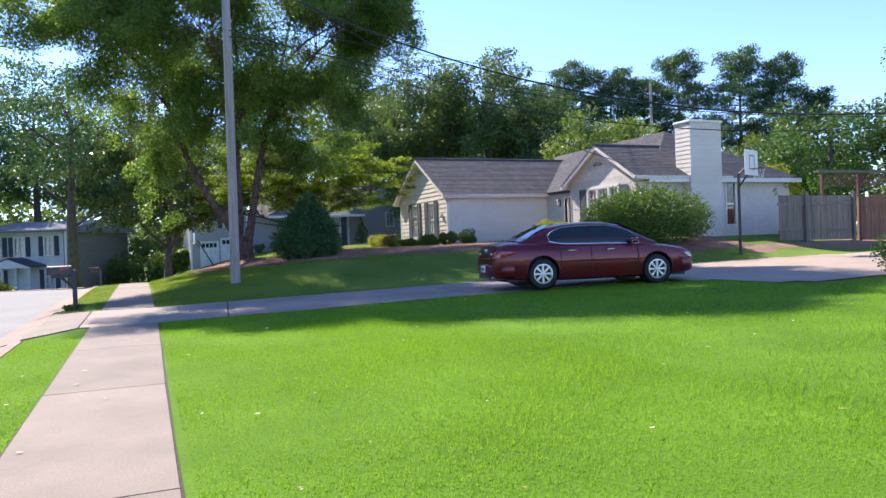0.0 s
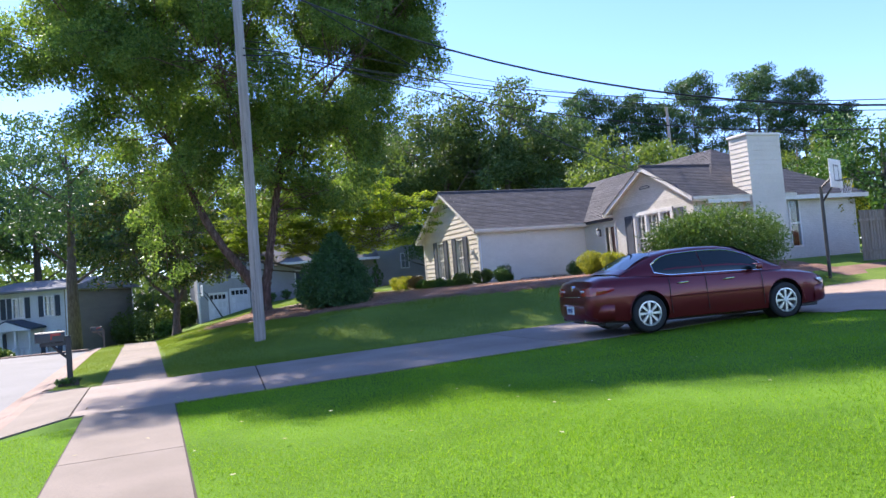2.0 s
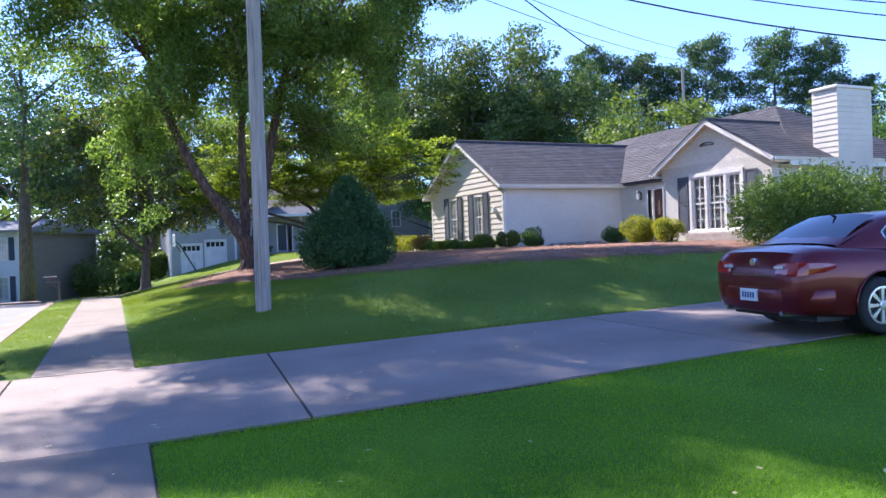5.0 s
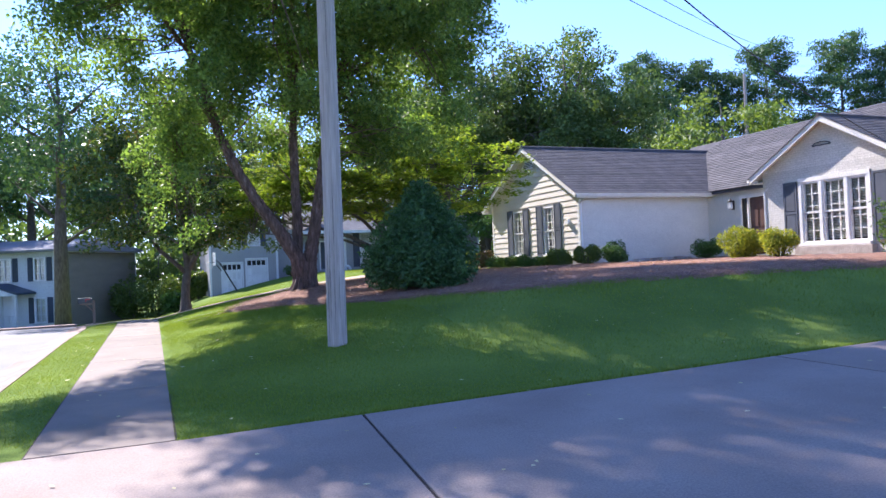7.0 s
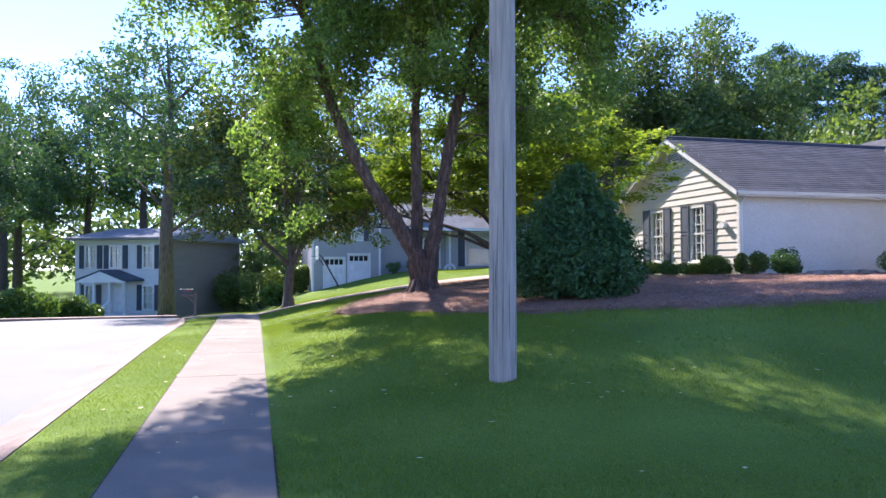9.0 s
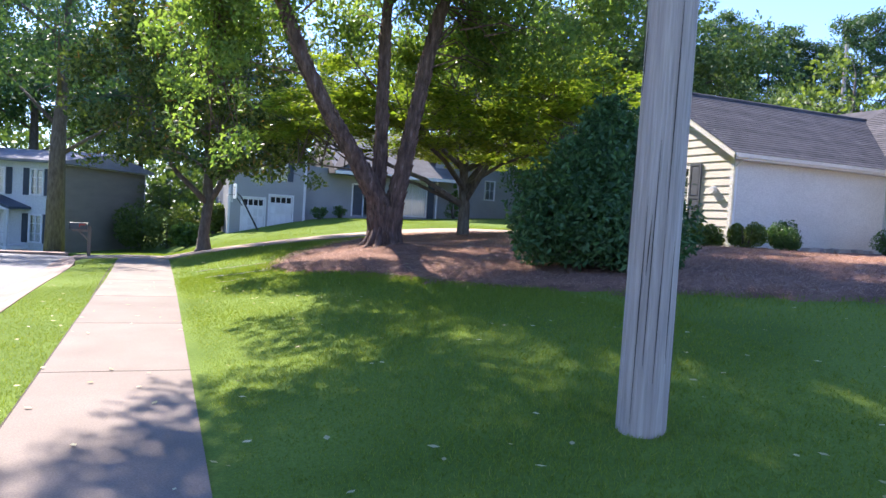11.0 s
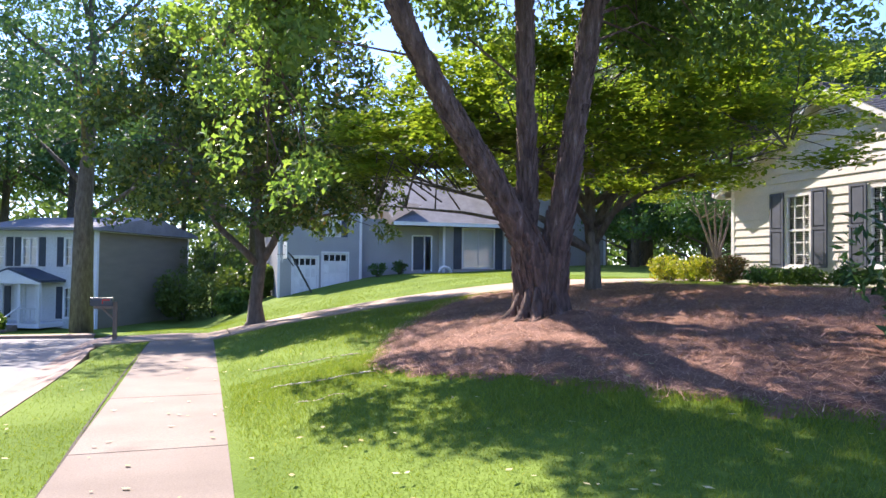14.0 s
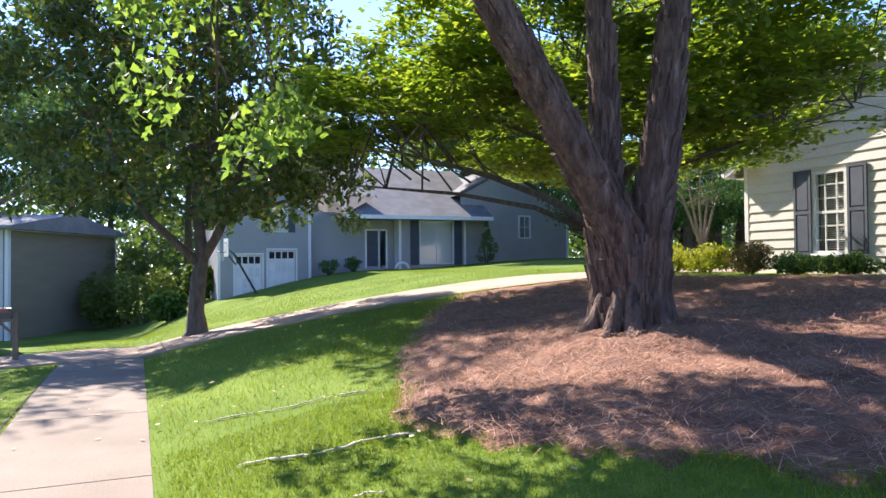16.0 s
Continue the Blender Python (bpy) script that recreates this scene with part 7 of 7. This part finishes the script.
# ---------------------------------------------------------------- the olive-grey house at the street's end
def grey_house():
    h = thing("grey_house", -6.0, 67.4, -2.1, "two-storey house with olive side wall and pale front", "house", rz=-27)
    h.scale = (1.35, 1.35, 1.35)
    # local: x along the front to the left is minus, y back along the side wall
    side_len, front, top = 7.6, 5.6, 4.15
    part("side_wall", boxes((-0.2, 0, 0, side_len, -0.4, top)), M_OLIVE, h, "plain olive-grey side wall")
    part("corner_board", boxes((-0.12, 0.02, -0.03, 0.12, -0.4, top)), M_BLUETRIM, h)
    part("corner_board", boxes((-0.12, 0.025, side_len - 0.06, side_len + 0.03, -0.4, top)), M_BLUETRIM, h)
    part("frieze_board", boxes((0.0, 0.03, 0.12, side_len - 0.06, top - 0.16, top)), M_BLUETRIM, h)
    holes = [(-5.0, -4.25, 2.5, 3.75), (-3.5, -2.7, 2.5, 3.75), (-1.5, -0.8, 2.5, 3.75), (-5.0, -4.3, 0.3, 1.65), (-1.5, -0.8, 0.3, 1.65), (-3.3, -2.5, 0.25, 1.75)]
    wall(h, "front_wall", "y", 0.002, -front, -0.2, -0.4, top, holes, 0.2, M_GHFRONT, "pale blue-grey front wall")
    for a, b, c, d in holes[:5]:
        window_y(h, 0.0, a, b, c, d, 2, 3, M_BLUETRIM)
        part("shutter", boxes((a - 0.32, a - 0.03, -0.045, -0.003, c, d)), M_NAVY, h)
        part("shutter", boxes((b + 0.03, b + 0.32, -0.045, -0.003, c, d)), M_NAVY, h)
    part("door", boxes((-3.3, -2.5, 0.05, 0.1, 0.25, 1.75)), M_BLUETRIM, h, "white front door under the porch")
    part("back_wall", boxes((-front, -0.2, side_len - 0.2, side_len, -0.4, top)), M_OLIVE, h)
    part("far_side_wall", boxes((-front, -front + 0.2, 0.21, side_len - 0.21, -0.4, top)), M_OLIVE, h)
    r = bmesh.new()
    prism(r, [(-0.4, top), (side_len / 2, top + 0.7), (side_len + 0.4, top), (side_len + 0.4, top - 0.12), (-0.4, top - 0.12)], -front - 0.4, 0.35, "x")
    part("roof", r, M_ROOF2, h, "low grey-brown shingled roof")
    # porch with gable, posts, rails, steps
    pr = part("porch_roof", prism(bmesh.new(), [(-4.4, 1.95), (-2.9, 2.45), (-1.4, 1.95), (-1.4, 1.85), (-4.4, 1.85)], -1.5, 0.0, "y"), M_NAVY, h, "dark gabled porch roof")
    part("porch_pediment", prism(bmesh.new(), [(-4.45, 1.8), (-2.9, 2.36), (-1.35, 1.8)], -1.54, -1.5, "y"), M_BLUETRIM, pr)
    part("porch_floor", boxes((-4.3, -1.5, -1.45, -0.003, 0.0, 0.18)), M_BLUETRIM, h)
    for xx in (-4.25, -3.35, -2.45, -1.6):
        part("porch_post", boxes((xx - 0.06, xx + 0.06, -1.42, -1.30, 0.18, 1.84)), M_BLUETRIM, h)
    for k in range(16):
        if not 5 <= k <= 9:
            part("baluster", boxes((-4.25 + k * 0.175, -4.22 + k * 0.175, -1.38, -1.35, 0.25, 0.75)), M_BLUETRIM, h)
    for x0, x1 in ((-4.25, -3.4), (-2.5, -1.55)):
        part("handrail", boxes((x0, x1, -1.4, -1.33, 0.75, 0.81)), M_BLUETRIM, h)
    for k in range(4):
        part("step", boxes((-3.35, -2.45, -1.75 - 0.28 * k, -1.46 - 0.28 * k, -0.5, 0.12 - 0.1 * k)), M_CONC, h)
    for xx in (-3.4, -2.4):
        part("stair_rail", tube(bmesh.new(), [(xx, -1.4, 0.85), (xx, -2.6, 0.3), (xx, -2.6, -0.3)], [0.04, 0.04, 0.04], 6), M_BLUETRIM, h)


grey_house()


# ---------------------------------------------------------------- small things on the ground
def roots():
    """Flat pale roots that wind through the lawn."""
    rnd_ = random.Random(5)
    for (xa, ya), (xb, yb), r0 in (((0.59, 30.51), (1.62, 30.05), 0.019), ((0.5, 32.15), (1.8, 31.6), 0.015), ((0.72, 29.35), (1.15, 29.28), 0.009)):
        t = 0.0
        while t < 1:
            t1 = min(1.0, t + rnd_.uniform(0.25, 0.5))
            n = 14
            fine, radii = [], []
            for q in range(n + 1):
                u = t + (t1 - t) * q / n
                x, y = xa + (xb - xa) * u + rnd_.uniform(-0.012, 0.012), ya + (yb - ya) * u + 0.05 * math.sin(9 * u + xa) + rnd_.uniform(-0.018, 0.018)
                fine.append((x, y, 0))
                radii.append(r0 * (0.35 + 0.65 * math.sin(math.pi * (q + 0.6) / (n + 1.2))) * rnd_.uniform(0.7, 1.2))
            bm = tube(bmesh.new(), fine, radii, 6)
            for v in bm.verts:
                v.co.z = hz(v.co.x, v.co.y) + 0.014 + 0.5 * v.co.z
            tagged(new("surface_root", mesh_of(bm, "surface_root", M_ROOT, True)), "pale tree root showing through the lawn", "root", "roots in the lawn")
            t = t1 + rnd_.uniform(0.01, 0.05)


def stones():
    rnd_ = random.Random(12)
    for k in range(7):
        x, y = 16.0 + k * 0.34, 31.3 + rnd_.uniform(-0.15, 0.15)
        b = boxes((-0.2, 0.2, -0.16, 0.16, -0.05, 0.09))
        for v in b.verts:
            v.co += Vector((rnd_.uniform(-0.05, 0.05), rnd_.uniform(-0.05, 0.05), rnd_.uniform(-0.02, 0.03)))
        bmesh.ops.bevel(b, geom=b.edges[:], offset=0.03, segments=2, affect="EDGES")
        ob = new("flat_stone", mesh_of(b, "flat_stone", M_STONE))
        ob.matrix_world = pose(x, y, hz(x, y) + 0.06, 0, 0, rnd_.uniform(0, 90))
        tagged(ob, "flat pale stone on the bed before the wall", "stone", "stones before the wall")


def litter():
    rng = np.random.default_rng(77)
    n = 1500
    x, y = rng.uniform(-1.9, 9.0, n), rng.uniform(-1.0, 40.0, n)
    keep = (rng.uniform(0, 1, n) < np.where(y > 19, 0.9, 0.18)) & ~(in_poly(x, y, MULCH) & (rng.uniform(0, 1, n) < 0.3))
    x, y = x[keep], y[keep]
    n = len(x)
    c = np.stack([x, y, lie(x, y) + 0.032 + 0.03 * (1 - paved(x, y))], 1)
    tagged(new("fallen_leaves", leaves("fallen_leaves", c, 0.055, M_LITTER, rng, 0.93, 0.6)), "scattered dry yellow leaves on lawn and pavement", "fallen leaves", kind="stuff")


def grass():
    """Mown blades over the lawns that the path passes; thicker and shorter near, thinner with distance."""
    rng = np.random.default_rng(31)
    zones = [(-1.97, -1.03, -1.5, 12.0, 2000, 0.028), (-1.97, -1.03, 17.3, 30.0, 2000, 0.028), (-2.3, -1.03, 30.0, 40.4, 500, 0.045), (0.1, 4.5, -1.0, 13.0, 3000, 0.03), (4.5, 12.0, 0.0, 13.0, 800, 0.045), (12.0, 22.0, -4.0, 9.0, 250, 0.06),
             (0.1, 4.2, 16.95, 31.5, 3200, 0.032), (4.2, 12.0, 16.95, 24.0, 700, 0.045), (12.0, 20.0, 17.0, 21.0, 300, 0.06), (0.1, 8.0, 31.0, 40.4, 420, 0.055), (11.2, 13.4, 32.5, 41.0, 250, 0.06), (-2.5, 16.0, 44.4, 62.0, 160, 0.07),
             (0.15, 11.6, 16.955, 17.03, 4500, 0.06), (0.15, 11.6, 12.88, 12.955, 3500, 0.045)]
    tris = []
    for x0, x1, y0, y1, dens, hgt in zones:
        n = int((x1 - x0) * (y1 - y0) * dens)
        x, y = rng.uniform(x0, x1, n), rng.uniform(y0, y1, n)
        ok = ~paved(x, y) & ~(in_poly(x, y, MULCH) & (edge_dist(x, y, MULCH) > 0.18))
        x, y = x[ok], y[ok]
        n = len(x)
        patch = 0.8 + 0.35 * np.sin(x * 1.3 + 2 * np.sin(y * 0.7)) * np.sin(y * 1.1 + np.sin(x * 0.9))
        hh = hgt * rng.uniform(0.6, 1.25, n) * patch
        if y0 > 16:                           # longer and shaggier towards the bed
            hh = hh * (1 + 1.3 * np.clip(1 - edge_dist(x, y, MULCH) / 1.8, 0, 1))
        wd = 0.0018 + (0.05 if y0 < 16 else 0.038) * hgt * rng.uniform(0.7, 1.3, n)
        a = rng.uniform(0, 2 * np.pi, n)
        lean = rng.normal(0, 0.55, (n, 2)) * hh[:, None]
        z = lie(x, y) - 0.006
        wx, wy = np.cos(a) * wd, np.sin(a) * wd
        tris.append(np.stack([np.stack([x - wx, y - wy, z], 1), np.stack([x + wx, y + wy, z], 1), np.stack([x + lean[:, 0], y + lean[:, 1], z + hh], 1)], 1))
    v = np.concatenate(tris)
    near = v[:, 0, 1] < 15
    tagged(new("grass", raw_mesh("grass", v[near].reshape(-1, 3), 3, M_BLADE)), "short bright green mown grass before the driveway", "grass", kind="stuff")
    tagged(new("olive_grass", raw_mesh("olive_grass", v[~near].reshape(-1, 3), 3, M_BLADE2)), "thinner yellow-green mown grass under the trees", "grass", kind="stuff")


roots()
stones()
litter()
grass()
